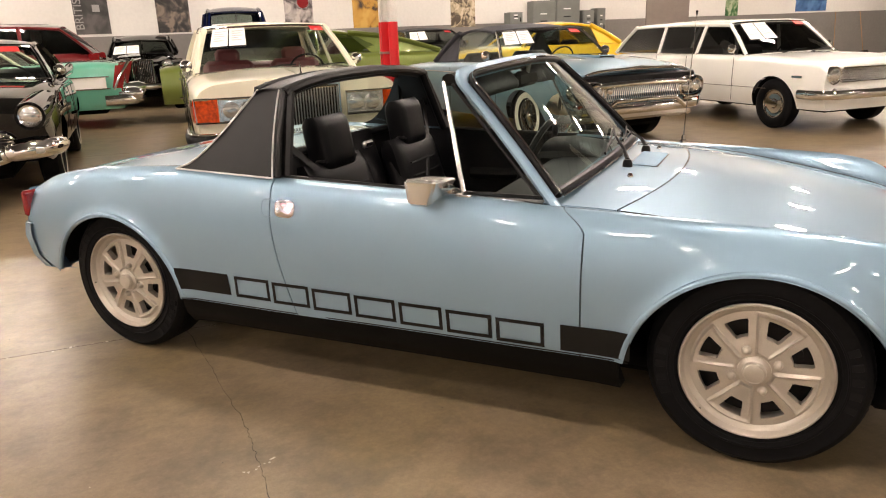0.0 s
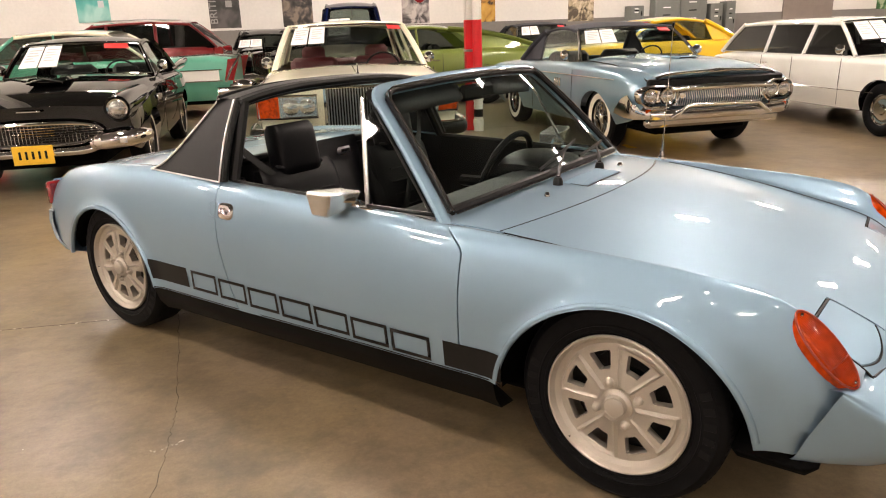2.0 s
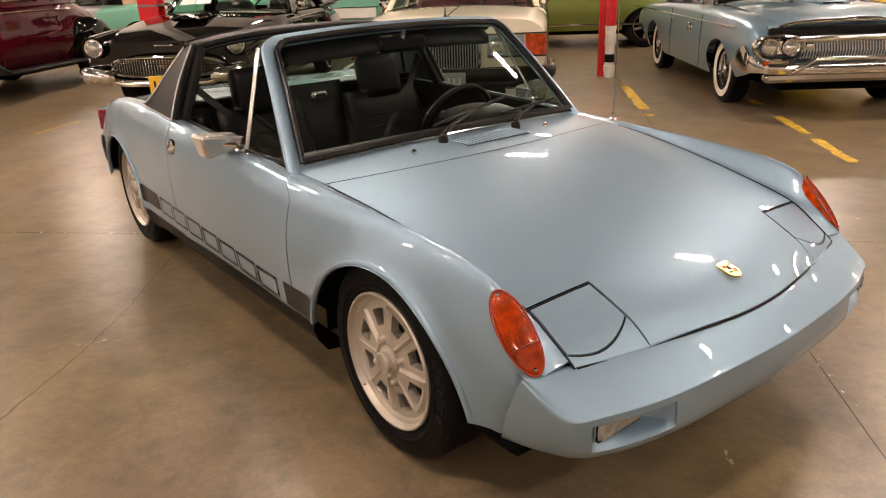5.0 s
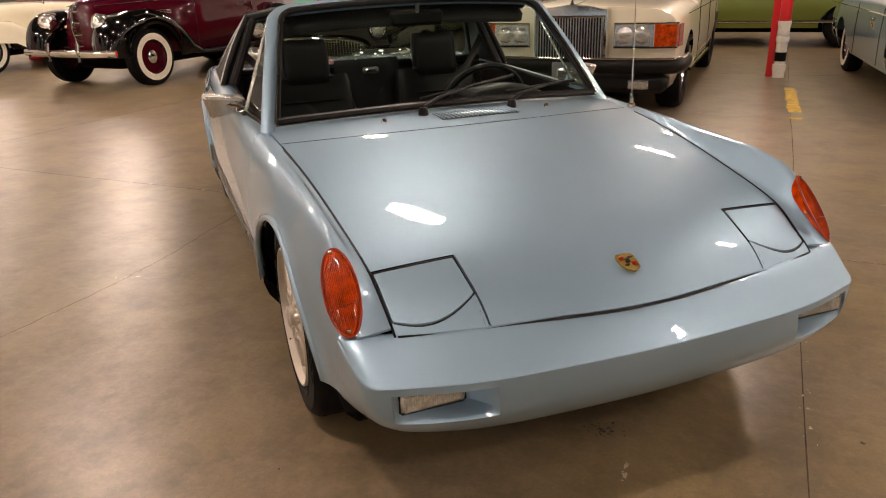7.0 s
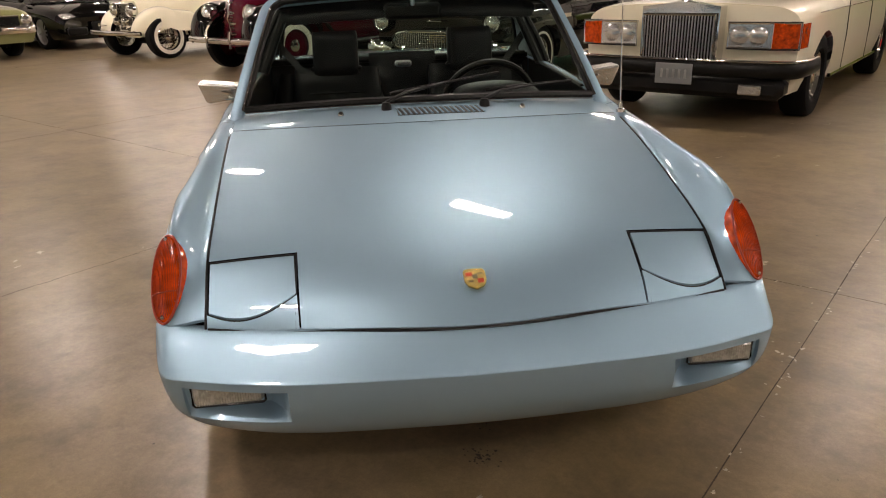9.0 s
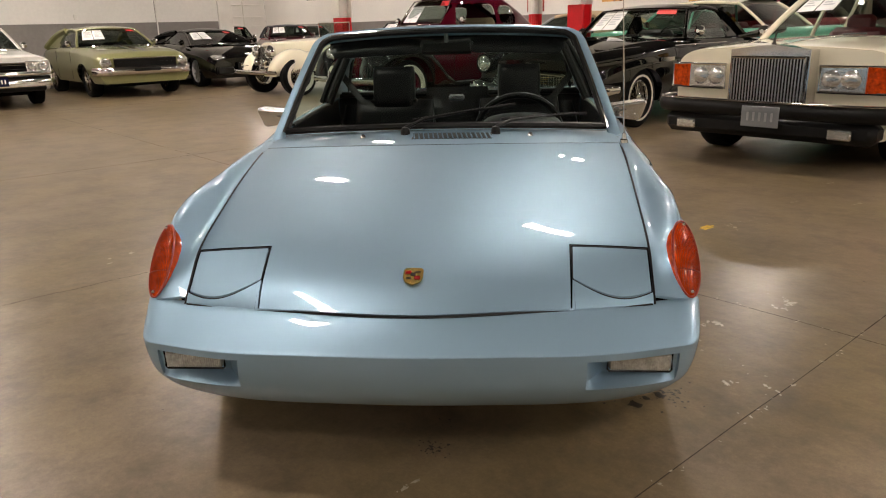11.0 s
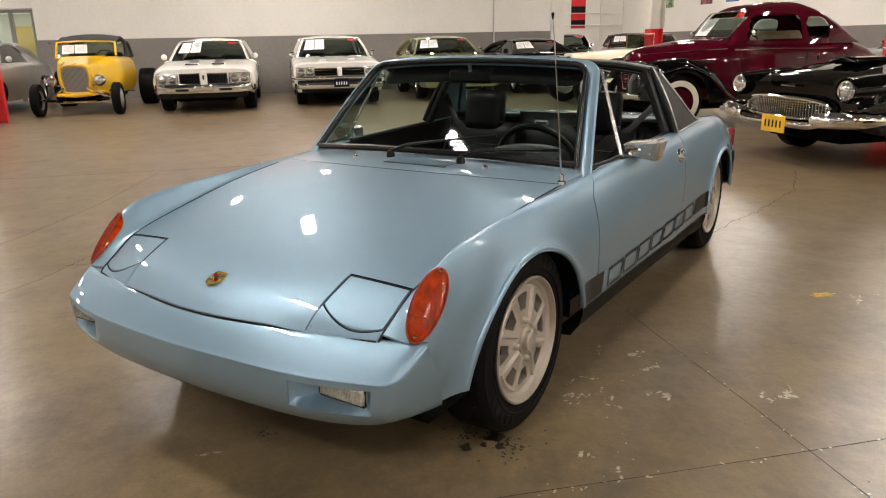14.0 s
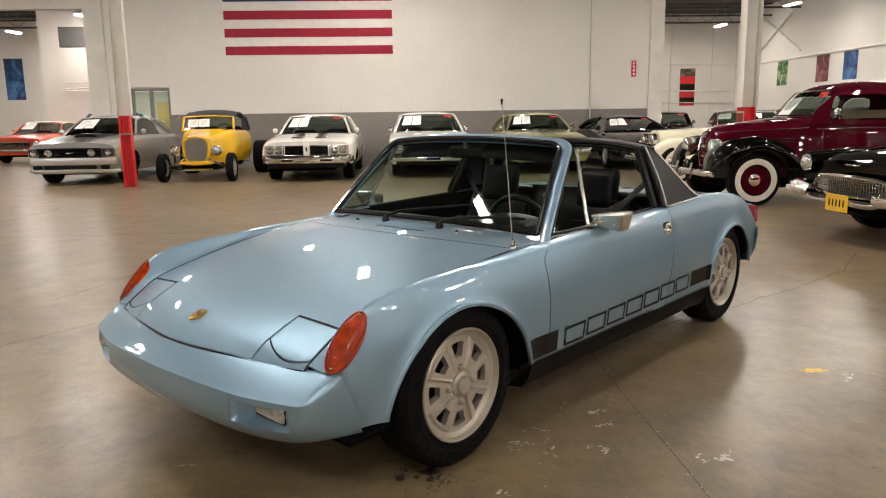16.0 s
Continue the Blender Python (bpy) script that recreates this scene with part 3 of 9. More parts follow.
HC = soft_curve([(0.58, 0.772), (0.75, 0.768), (0.9, 0.757), (1.2, 0.717), (1.5, 0.655), (1.7, 0.602), (1.82, 0.556), (1.88, 0.521), (1.92, 0.490), (1.95, 0.465)], 0.03)


def hood_front(y):
    """Where the front lid ends before the bumper."""
    return 1.918 - 0.105 * ((math.sqrt(y * y + 0.02) - 0.1414) / 0.475) ** 1.2


def lid_back(y):
    return 1.672 - 0.012 * (abs(y) - 0.4) / 0.21


def top_patch(xa, xb, ya, yb, zf, n=28, m=28, rim=0.012):
    """A panel over xa(y)..xb(y) and ya(s)..yb(s), with its rim turned down."""
    rows = []
    for i in range(n + 1):
        s = i / n
        row = []
        for j in range(m + 1):
            t = j / m
            y = ya(s) + (yb(s) - ya(s)) * t
            x = xa(y) + (xb(y) - xa(y)) * s
            row.append((x, y, zf(x, y)))
        rows.append(row)
    g = Geo().grid(rows)
    rimpts = rows[0] + [r[-1] for r in rows[1:]] + rows[-1][::-1][1:] + [r[0] for r in rows[::-1][1:-1]]
    g.grid([rimpts, [(x, y, z - rim) for x, y, z in rimpts]], close=True)
    return g


GAP = 0.0045


def cowl_back(y):
    return 0.925 - 0.105 * (abs(y) / 0.64) ** 2.2


hy = lambda x: Y0(x) - GAP
# one lid from scuttle to bumper, cut away round the lamp lids
rows = []
cols = lambda w, m: [-w + (w - m) * k / 8 for k in range(8)] + [-m + 2 * m * k / 28 for k in range(29)] + [m + (w - m) * k / 8 for k in range(1, 9)]
for i in range(41):
    s = i / 40
    row = []
    for y in cols(hy(0.83 + 0.83 * s), 0.404):
        x = cowl_back(y) + (lid_back(y) - GAP - cowl_back(y)) * s
        row.append((x, y, hood_z(x, y)))
    rows.append(row)
for i in range(1, 19):
    s = i / 18
    row = []
    for j, (x0, y0, z0) in enumerate(rows[40]):
        y = y0 * (1 - 0.03 * s)
        x = x0 + (hood_front(y) - 0.006 - x0) * s
        row.append((x, y, hood_z(x, y)))
    rows.append(row)
g = Geo().grid(rows, skip=lambda i, j: i >= 40 and (j < 8 or j >= 36))
rim = rows[0]
g.grid([rim, [(x, y, z - 0.012) for x, y, z in rim]])
for c in (8, 36):
    edge = [rows[i][c] for i in range(40, 59)]
    g.grid([edge, [(x, y, z - 0.012) for x, y, z in edge]])
part("front_lid", g, BLUE, hero)
# dark sheets under the panels stand in for the shade in their gaps
rows = [[(x, y * (Y0(x) + 0.012), hood_z(x, y * Y0(x)) - 0.008) for y in steps(-1, 1, 24)] for x in steps(0.64, 1.70, 40)]
part("panel_gap_shade", Geo().grid(rows), DARK, hero, "dark sheet under the lids for the shade in their gaps")
rows = [[(1.66 + (hood_front(y) - 0.004 - 1.66) * k, y, hood_z(1.66 + (hood_front(y) - 0.004 - 1.66) * k, y) - 0.010) for y in steps(-0.60, 0.60, 60)] for k in steps(0, 1, 24)]
part("panel_gap_shade", Geo().grid(rows), DARK, hero)


def lid_front(y):
    return 1.812 - 3.0 * (abs(y) - 0.50) ** 2


for s in (1, -1):
    ya = lambda k: 0.412 - 0.008 * k
    yb = lambda k: Y0(1.66 + 0.1 * k) - 2 * GAP
    g = top_patch(lambda y: lid_back(y) + GAP + 0.001, lambda y: lid_front(y), ya, yb, hood_z, 14, 16)
    part("headlight_lid", g if s > 0 else flip_y(g), BLUE, hero, "closed pop-up headlight lid")
    g = top_patch(lambda y: lid_front(y) + 0.006, lambda y: hood_front(y) - 0.004, lambda k: 0.402 - 0.006 * k, lambda k: Y0(1.77 + 0.03 * k) - GAP, hood_z, 6, 16)
    part("nose_panel", g if s > 0 else flip_y(g), BLUE, hero)

# scuttle between lid and windscreen
g = top_patch(lambda y: 0.60 - 0.02 * (abs(y) / 0.68) ** 2, lambda y: cowl_back(y) - 0.006, lambda s: -hy(0.6 + 0.22 * s), lambda s: hy(0.6 + 0.22 * s), hood_z, 14, 40)
part("scuttle", g, BLUE, hero)
g = Geo()
for i in range(17):
    y = -0.100 + 0.290 * i / 16
    g.tube([(x, y + 0.006 * (x - 0.785) / 0.05, hood_z(x, y) + 0.0024) for x in steps(0.737, 0.833, 6)], 0.0034, 6)
grille_ob = part("air_grille", top_patch(lambda y: 0.732, lambda y: 0.838, lambda s: -0.105, lambda s: 0.195, lambda x, y: hood_z(x, y) + 0.0018, 14, 36, 0.001), TRIM, hero, "black fresh-air intake with blue ribs")
part("grille_rib", g, BLUE, grille_ob)
for y in (-0.30, 0.34):
    part("washer_nozzle", Geo().lathe([(0, 0.013), (0.006, 0.012), (0.010, 0.004), (0.010, -0.002)], 12, "z", (0.775, y, hood_z(0.775, y) + 0.001)), CHROME, hero)
# black rubber in the gaps between the lids
for s in (1, -1):
    part("lid_seal", Geo().tube([(x, s * (Y0(x) - 0.001), Z0(x) - 0.0012) for x in steps(0.87, 1.81, 60)], 0.0034, 6), TRIM, hero, "thin black rubber lid seal")
    part("lid_seal", Geo().tube([(x, s * (0.407 - 0.004 * k), hood_z(x, 0.405) - 0.003) for k, x in ((k, 1.672 + (1.862 - 1.672) * k) for k in steps(0, 1, 10))], 0.0026, 6), TRIM, hero)
    part("lid_seal", Geo().tube([(lid_back(y), s * y, hood_z(lid_back(y), y) - 0.003) for y in steps(0.405, 0.61, 12)], 0.0027, 6), TRIM, hero)
    part("lid_seal", Geo().tube([(lid_front(y) + 0.003, s * y, hood_z(lid_front(y) + 0.003, y) - 0.0032) for y in steps(0.403, 0.60, 14)], 0.0028, 6), TRIM, hero)
part("lid_seal", Geo().tube([(cowl_back(y) - 0.003, y, hood_z(cowl_back(y) - 0.003, y) - 0.001) for y in steps(-0.665, 0.665, 40)], 0.002, 6), TRIM, hero)
part("lid_seal", Geo().tube([(hood_front(y) - 0.002, y, hood_z(hood_front(y) - 0.002, y) - 0.0012) for y in steps(-0.6, 0.6, 50)], 0.0035, 6), TRIM, hero)

# rear deck and tail
RC = curve1([(-1.81, 0.67), (-1.6, 0.745), (-1.225, 0.79), (-0.87, 0.805), (-0.60, 0.81)])
deck_z = lambda x, y: RC(x) + (Z0(x) - RC(x)) * (abs(y) / Y0(x)) ** 3
ry = lambda x: Y0(x) - 0.001
part("rear_lid", top_patch(lambda y: -1.80, lambda y: -0.92, lambda s: -ry(-1.8 + 0.88 * s), lambda s: ry(-1.8 + 0.88 * s), deck_z, 26, 24), BLUE, hero)
part("engine_lid", top_patch(lambda y: -0.912, lambda y: -0.62, lambda s: -ry(-0.91 + 0.29 * s), lambda s: ry(-0.91 + 0.29 * s), deck_z, 10, 24), BLUE, hero)
g = Geo()
rows = [[(-1.797 - 0.004 * math.sin(math.pi * k / 6) ** 0.7, y, 0.665 - (0.665 - 0.36) * k / 6) for y in steps(-0.70, 0.70, 16)] for k in range(7)]
part("tail_panel", Geo().grid(rows), BLUE, hero)
for s in (1, -1):
    part("tail_light", Geo().box((-1.800, s * 0.672, 0.598), (0.034, 0.135, 0.115), 0.010), REDLENS, hero, "red tail lamp")
g = Geo()
ring = [(-1.76, -0.752), (-1.80, -0.750), (-1.835, -0.72), (-1.86, -0.6), (-1.87, 0), (-1.86, 0.6), (-1.835, 0.72), (-1.80, 0.750), (-1.76, 0.752)]
g.grid([[(x + 0.05, y * 0.96, 0.52) for x, y in ring], [(x, y, 0.515) for x, y in ring], [(x - 0.01, y * 1.004, 0.46) for x, y in ring], [(x + 0.015, y * 1.0, 0.37) for x, y in ring], [(x + 0.05, y * 0.97, 0.31) for x, y in ring], [(x + 0.15, y * 0.9, 0.30) for x, y in ring]])
part("rear_bumper", g, BLUE, hero, "", 30)
part("rear_valance", Geo().box((-1.66, 0, 0.35), (0.2, 1.0, 0.10), 0.03), DARK, hero)

# front bumper
def ring_at(tab, n=130):
    fx = [curve1([(p[0], p[k]) for p in tab] + [(-p[0], -p[k] if k == 2 else p[k]) for p in tab[1:]]) for k in (1, 2, 3)]
    half = [(fx[0](s), fx[1](s), fx[2](s)) for s in steps(0, 1, n)]
    return [(x, -y, z) for x, y, z in half][::-1] + half[1:]


# s runs from the middle (0) round the corner to the end beside the wheel (1)
TOP = ring_at([(0, 1.919, 0, 0.490), (0.35, 1.891, 0.26, 0.4915), (0.6, 1.850, 0.46, 0.486), (0.8, 1.808, 0.62, 0.485), (0.9, 1.788, 0.692, 0.489), (0.96, 1.771, 0.716, 0.489), (1, 1.760, 0.723, 0.487)])
TOPIN = [(x - 0.03, y * 0.985, z - 0.006) for x, y, z in TOP]
CR1 = ring_at([(0, 1.984, 0, 0.432), (0.35, 1.970, 0.26, 0.430), (0.6, 1.939, 0.47, 0.424), (0.78, 1.903, 0.613, 0.424), (0.86, 1.884, 0.671, 0.426), (0.90, 1.863, 0.694, 0.434), (0.95, 1.815, 0.713, 0.456), (1, 1.763, 0.724, 0.482)])
CR2 = ring_at([(0, 1.996, 0, 0.411), (0.35, 1.983, 0.26, 0.409), (0.6, 1.953, 0.475, 0.403), (0.78, 1.913, 0.622, 0.403), (0.86, 1.891, 0.682, 0.404), (0.90, 1.866, 0.703, 0.410), (0.95, 1.811, 0.718, 0.430), (1, 1.753, 0.728, 0.466)])
MID = ring_at([(0, 1.993, 0, 0.335), (0.35, 1.981, 0.26, 0.333), (0.6, 1.954, 0.473, 0.325), (0.78, 1.911, 0.620, 0.324), (0.86, 1.882, 0.669, 0.326), (0.90, 1.849, 0.690, 0.330), (0.95, 1.775, 0.709, 0.340), (1, 1.706, 0.724, 0.360)])
BOT = ring_at([(0, 1.950, 0, 0.272), (0.35, 1.938, 0.26, 0.270), (0.6, 1.906, 0.46, 0.264), (0.78, 1.858, 0.600, 0.266), (0.86, 1.824, 0.640, 0.268), (0.90, 1.790, 0.660, 0.268), (0.95, 1.724, 0.688, 0.267), (1, 1.665, 0.704, 0.266)])
UND = [(x - 0.06, y * 0.93, z - 0.006) for x, y, z in BOT]


def smooth_rows(rings, per=7):
    """Rounds off the rows between rings with a cubic through them."""
    out = []
    m = len(rings)
    for i in range(m - 1):
        p0, p1, p2, p3 = rings[max(i - 1, 0)], rings[i], rings[i + 1], rings[min(i + 2, m - 1)]
        for k in range(per):
            t = k / per
            row = []
            for a, b, c, d in zip(p0, p1, p2, p3):
                row.append(tuple(0.5 * (2 * b[q] + (c[q] - a[q]) * t + (2 * a[q] - 5 * b[q] + 4 * c[q] - d[q]) * t * t + (3 * b[q] - a[q] - 3 * c[q] + d[q]) * t ** 3) for q in range(3)))
            out.append(row)
    out.append(rings[-1])
    return out


rows = smooth_rows([TOPIN, TOP, CR1, CR2, MID, BOT, UND], 10)
R0, R1 = 31, 40                         # rows between which the lamp pockets open
in_pocket = lambda j: 0.415 <= min(abs(rows[R1][j][1]), abs(rows[R1][j + 1][1])) and max(abs(rows[R1][j][1]), abs(rows[R1][j + 1][1])) <= 0.644
g = Geo().grid(rows, skip=lambda i, j: R0 <= i < R1 and in_pocket(j))
for s in (1, -1):
    js = [j for j in range(len(rows[0]) - 1) if in_pocket(j) and rows[R1][j][1] * s > 0]
    js = list(range(js[0], js[-1] + 2))
    cols_ = []
    for j in js:
        t, b = rows[R0][j], rows[R1][j]
        k = min(1.0, max(0.0, (abs(b[1]) - 0.418) / 0.050))
        xb_ = min(b[0], t[0]) * (1 - k) + min(1.896, b[0] - 0.004) * k
        cols_.append([t, (xb_, t[1], t[2] + 0.002), (xb_, b[1], 0.343), b])
    g.grid(cols_)
    for c in (cols_[0], cols_[-1]):
        g.add(c + [rows[i][js[0] if c is cols_[0] else js[-1]] for i in range(R1 - 1, R0, -1)], [tuple(range(len(c) + R1 - R0 - 1))])
part("front_bumper", g, BLUE, hero, "pale blue moulded bumper cover", 28)
for s in (1, -1):
    c = Vector((1.897, s * 0.556, 0.3745))
    rot = Matrix.Rotation(s * -0.03, 4, "Z")
    f = part("fog_light", Geo().box(c, (0.034, 0.150, 0.050), 0.009, rot), FOGLENS, hero, "clear rectangular fog lamp")
    part("lamp_frame", Geo().tube([c + Vector((0.009, a * 0.077, b * 0.026)) for a, b in ((-1, -0.8), (-0.94, -1), (0.94, -1), (1, -0.8), (1, 0.8), (0.94, 1), (-0.94, 1), (-1, 0.8))], 0.0028, 6, close=True), GLOSSBLACK, f, "black lamp rim")
    g = Geo()
    for k in range(26):
        q = c + rot.to_3x3() @ Vector((0.0168, -0.068 + 0.136 * k / 25, 0))
        g.tube([q + Vector((0, 0, -0.019)), q + Vector((0, 0, 0.019))], 0.0015, 5)
    part("lens_rib", g, FOGLENS, f)
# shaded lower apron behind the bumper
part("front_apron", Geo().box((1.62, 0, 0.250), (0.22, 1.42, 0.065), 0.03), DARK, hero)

# indicators: domed amber ellipses lying on the fender's nose
def indicator(s):
    cx, cz, cy = 1.717, 0.577, s * 0.700
    up = Vector((-0.135, s * 0.0, 0.150)).normalized()
    out = Vector((0.62, s * 0.44, 0.56))
    out = (out - up * out.dot(up)).normalized()
    sd = up.cross(out)
    a, b = 0.104, 0.0385
    c = Vector((cx, cy, cz)) - out * 0.004
    rows = []
    for i in range(9):
        th = math.pi / 2 * i / 8
        rows.append([c + up * (a * math.cos(2 * math.pi * k / 40) * math.sin(th)) + sd * (b * math.sin(2 * math.pi * k / 40) * math.sin(th)) + out * (0.017 * math.cos(th)) for k in range(40)])
    rows.append([p - out * 0.03 for p in rows[-1]])
    lens = part("indicator", Geo().grid(rows, close=True), AMBER, hero, "amber oval turn indicator")
    ring = [c + up * ((a + 0.003) * math.cos(2 * math.pi * k / 48)) + sd * ((b + 0.003) * math.sin(2 * math.pi * k / 48)) + out * 0.001 for k in range(48)]
    part("bezel", Geo().tube(ring, 0.003, 6, close=True), mat("orange_gasket_" + ("a" if s > 0 else "b"), (0.30, 0.030, 0.006), 0.3), lens)
    g = Geo()
    for k in range(-8, 9):
        q = k / 9
        pts = []
        for j in steps(-1, 1, 14):
            x = a * 0.95 * math.sqrt(1 - q * q) * j
            h = 0.017 * math.sqrt(max(0, 1 - q * q - (x / a) ** 2)) + 0.0004
            pts.append(c + up * x + sd * (b * q) + out * h)
        g.tube(pts, 0.0008, 5)
    for q in (-0.36,):
        g.tube([c + up * (a * q) + sd * (b * 0.92 * j) + out * (0.017 * math.sqrt(max(0, 1 - q * q - (0.92 * j) ** 2)) + 0.0006) for j in steps(-1, 1, 10)], 0.0018, 5)
    part("rib", g, AMBERDEEP, lens)
    for e in (0.93, -0.93):
        part("screw", Geo().lathe([(0, 0.002), (0.004, 0.001), (0.005, -0.004)], 10, "x").moved(Matrix.Translation(c + up * a * e * 0.98 + out * 0.009)), CHROME, lens)


indicator(1)
indicator(-1)

# nose badge: a small gilt shield with plain coloured quarters
bz = lambda x, y: hood_z(x, y)
nrm = Vector((0.30, 0, 0.95)).normalized()
fw = Vector((0.95, 0, -0.30)).normalized()
bc = Vector((1.812, 0, hood_z(1.812, 0) + 0.001))
shield = [(-0.042, 0), (-0.040, 0.026), (-0.030, 0.033), (0.012, 0.033), (0.034, 0.024), (0.048, 0), (0.034, -0.024), (0.012, -0.033), (-0.030, -0.033), (-0.040, -0.026)]
pt = lambda a, b, h: bc + fw * (a * 0.76) + Vector((0, 0.76, 0)) * b + nrm * h
badge = part("badge", Geo().prism([pt(a, b, 0) for a, b in shield], nrm * 0.005), GOLD, hero, "small gilt enamel shield badge")
for a, b, w, h, mm in ((-0.016, -0.017, 0.016, 0.020, REDLENS), (0.014, 0.015, 0.018, 0.018, REDLENS), (-0.004, 0, 0.018, 0.016, TRIM), (0.016, -0.014, 0.008, 0.016, TRIM), (-0.018, 0.016, 0.006, 0.018, TRIM)):
    part("badge_field", Geo().prism([pt(a - w / 2, b - h / 2, 0.005), pt(a + w / 2, b - h / 2, 0.005), pt(a + w / 2, b + h / 2, 0.005), pt(a - w / 2, b + h / 2, 0.005)], nrm * 0.001), mm, badge)

# sills, floor pan and wheel housings
for s in (1, -1):
    g = Geo()
    xs = steps(-0.86, 0.850, 20)
    prof = [(0.0, 0.292), (0.0, 0.27), (-0.014, 0.225), (-0.045, 0.182), (-0.12, 0.172)]
    g.grid([[(x, s * (side_y(x, 0.30) - 0.006 + dy), z) for dy, z in prof] for x in xs])
    g.add([(x, s * (side_y(x, 0.3) - 0.006 + dy), z) for x in (xs[0], xs[-1]) for dy, z in prof], [(0, 1, 2, 3, 4), (5, 6, 7, 8, 9)])
    part("sill", g, SILL, hero, "satin black sill panel")
part("floor_pan", Geo().box((0.0, 0, 0.225), (3.2, 1.24, 0.09), 0.03), DARK, hero)
part("front_bulkhead", Geo().box((1.12, 0, 0.36), (0.9, 0.96, 0.28), 0.02), DARK, hero)
part("rear_bulkhead", Geo().box((-1.20, 0, 0.45), (1.10, 0.96, 0.5), 0.02), DARK, hero)
for c in (WX, -WX):
    for s in (1, -1):
        g = Geo()
        lo = 2 if c < 0 else 0
        g.grid([[(c - (AW + 0.012) * math.cos(math.pi * k / 24), s * y, AZ + (AH + 0.012) * math.sin(math.pi * k / 24)) for y in (side_y(c - AW * math.cos(math.pi * k / 24), AZ + AH * math.sin(math.pi * k / 24)) - (0.030 if 2 < k < 22 else 0.06), 0.50)] for k in range(lo, 25)])
        part("wheel_housing", g, DARK, hero)
# wheels
tyre = Geo()
prof = [(0.200, -0.080), (0.215, -0.088), (0.245, -0.094), (0.275, -0.090), (0.293, -0.080), (0.301, -0.068), (0.305, -0.05), (0.305, 0.05), (0.301, 0.068), (0.293, 0.080), (0.281, 0.0875), (0.2795, 0.0895), (0.2765, 0.0895), (0.275, 0.0888), (0.258, 0.0925), (0.240, 0.0935), (0.2385, 0.0955), (0.2355, 0.0955), (0.234, 0.0925), (0.222, 0.090), (0.2205, 0.0915), (0.218, 0.0912), (0.215, 0.088), (0.200, 0.080)]
tyre.lathe(prof, 96)
TYRE = to_mesh("tyre", tyre, RUBBER)
tread = Geo()
for k in range(90):
    a = 2 * math.pi * k / 90
    for y, tw in ((-0.045, 0.4), (0.045, -0.4), (0.0, 0.3)):
        rot = Matrix.Rotation(-a, 4, "Y") @ Matrix.Rotation(tw, 4, "X")
        tread.box((0.3017 * math.cos(a), y, 0.3017 * math.sin(a)), (0.006, 0.030, 0.010), 0.001, rot)
TREAD = to_mesh("tread_block", tread, RUBBER)
# raised plain bars where the sidewall's writing stands
MARK = to_mesh("sidewall_bar", Geo().box((0.258, 0.0922, 0), (0.030, 0.003, 0.022), 0.001), mat("worn_raised_rubber", (0.0065, 0.0065, 0.007), 0.6, spec=0.12, vary=0.1))

rim = Geo()
PER, WIN = 36, 12          # columns for each of the eight openings, and half an opening
N = 8 * PER
face_r = steps(0.1780, 0.0500, 24)
rings = [(0.206, 0.078), (0.209, 0.091), (0.206, 0.0955), (0.202, 0.0955), (0.199, 0.092), (0.1965, 0.082), (0.193, 0.0765), (0.187, 0.0745), (0.182, 0.0715)] + [(r, 0.0685 + 0.009 * (0.178 - r) / 0.128) for r in face_r] + [(0.042, 0.078)]
W_OUT = next(i for i, (r, h) in enumerate(rings) if r < 0.1585)
W_IN = next(i for i, (r, h) in enumerate(rings) if r < 0.1085)


def column_angle(j, r):
    """Columns lean so that they run along the openings' sloping sides."""
    w, c = divmod(j + PER // 2, PER)
    c -= PER // 2
    half = 10.0 + 3.2 * min(1.0, max(0.0, (r - 0.106) / 0.055))
    d = abs(c) / WIN * half if abs(c) <= WIN else half + (abs(c) - WIN) / (PER / 2 - WIN) * (22.5 - half)
    return w * 45 + math.copysign(d, c)


def spoke(r, deg, h):
    """Four raised petals, each round every other opening, with a bead along the edge."""
    d = abs((deg + 45) % 90 - 45)
    inside = min(math.radians(24.5 - d) * r, 0.1745 - r)
    e = min(1.0, max(0.0, inside / 0.006)) if r > 0.052 else 0.0
    bead = math.exp(-((inside - 0.0075) / 0.0038) ** 2) if r > 0.06 else 0.0
    return h + 0.0070 * e * e * (3 - 2 * e) + 0.0045 * bead


rows = []
for i, (r, h) in enumerate(rings):
    row = []
    for j in range(N):
        q = r
        c = (j + PER // 2) % PER - PER // 2
        deg = column_angle(j, r)
        if abs(c) == WIN and i in (W_OUT, W_IN):      # rounded corners
            q += -0.0026 if i == W_OUT else 0.0026
            deg -= math.copysign(1.0, c)
        t = math.radians(deg)
        row.append((q * math.cos(t), spoke(q, deg, h), q * math.sin(t)))
    rows.append(row)


def is_window(i, j):
    return W_OUT <= i < W_IN and (j + WIN) % PER < 2 * WIN


rim.grid(rows, close=True, skip=is_window)
back = [[(x, y - 0.026, z) for x, y, z in r] for r in rows[9:]]
rim.grid(back, close=True, skip=lambda i, j: is_window(i + 9, j))
for w in range(8):  # walls of the openings
    j0, j1 = w * PER - WIN, w * PER + WIN
    loop = [rows[W_OUT][j % N] for j in range(j0, j1)] + [rows[i][j1 % N] for i in range(W_OUT, W_IN)]
    loop += [rows[W_IN][j % N] for j in range(j1, j0, -1)] + [rows[i][j0 % N] for i in range(W_IN, W_OUT, -1)]
    rim.grid([loop, [(x * 0.99, y - 0.003, z * 0.99) for x, y, z in loop], [(x, y - 0.026, z) for x, y, z in loop]], close=True)
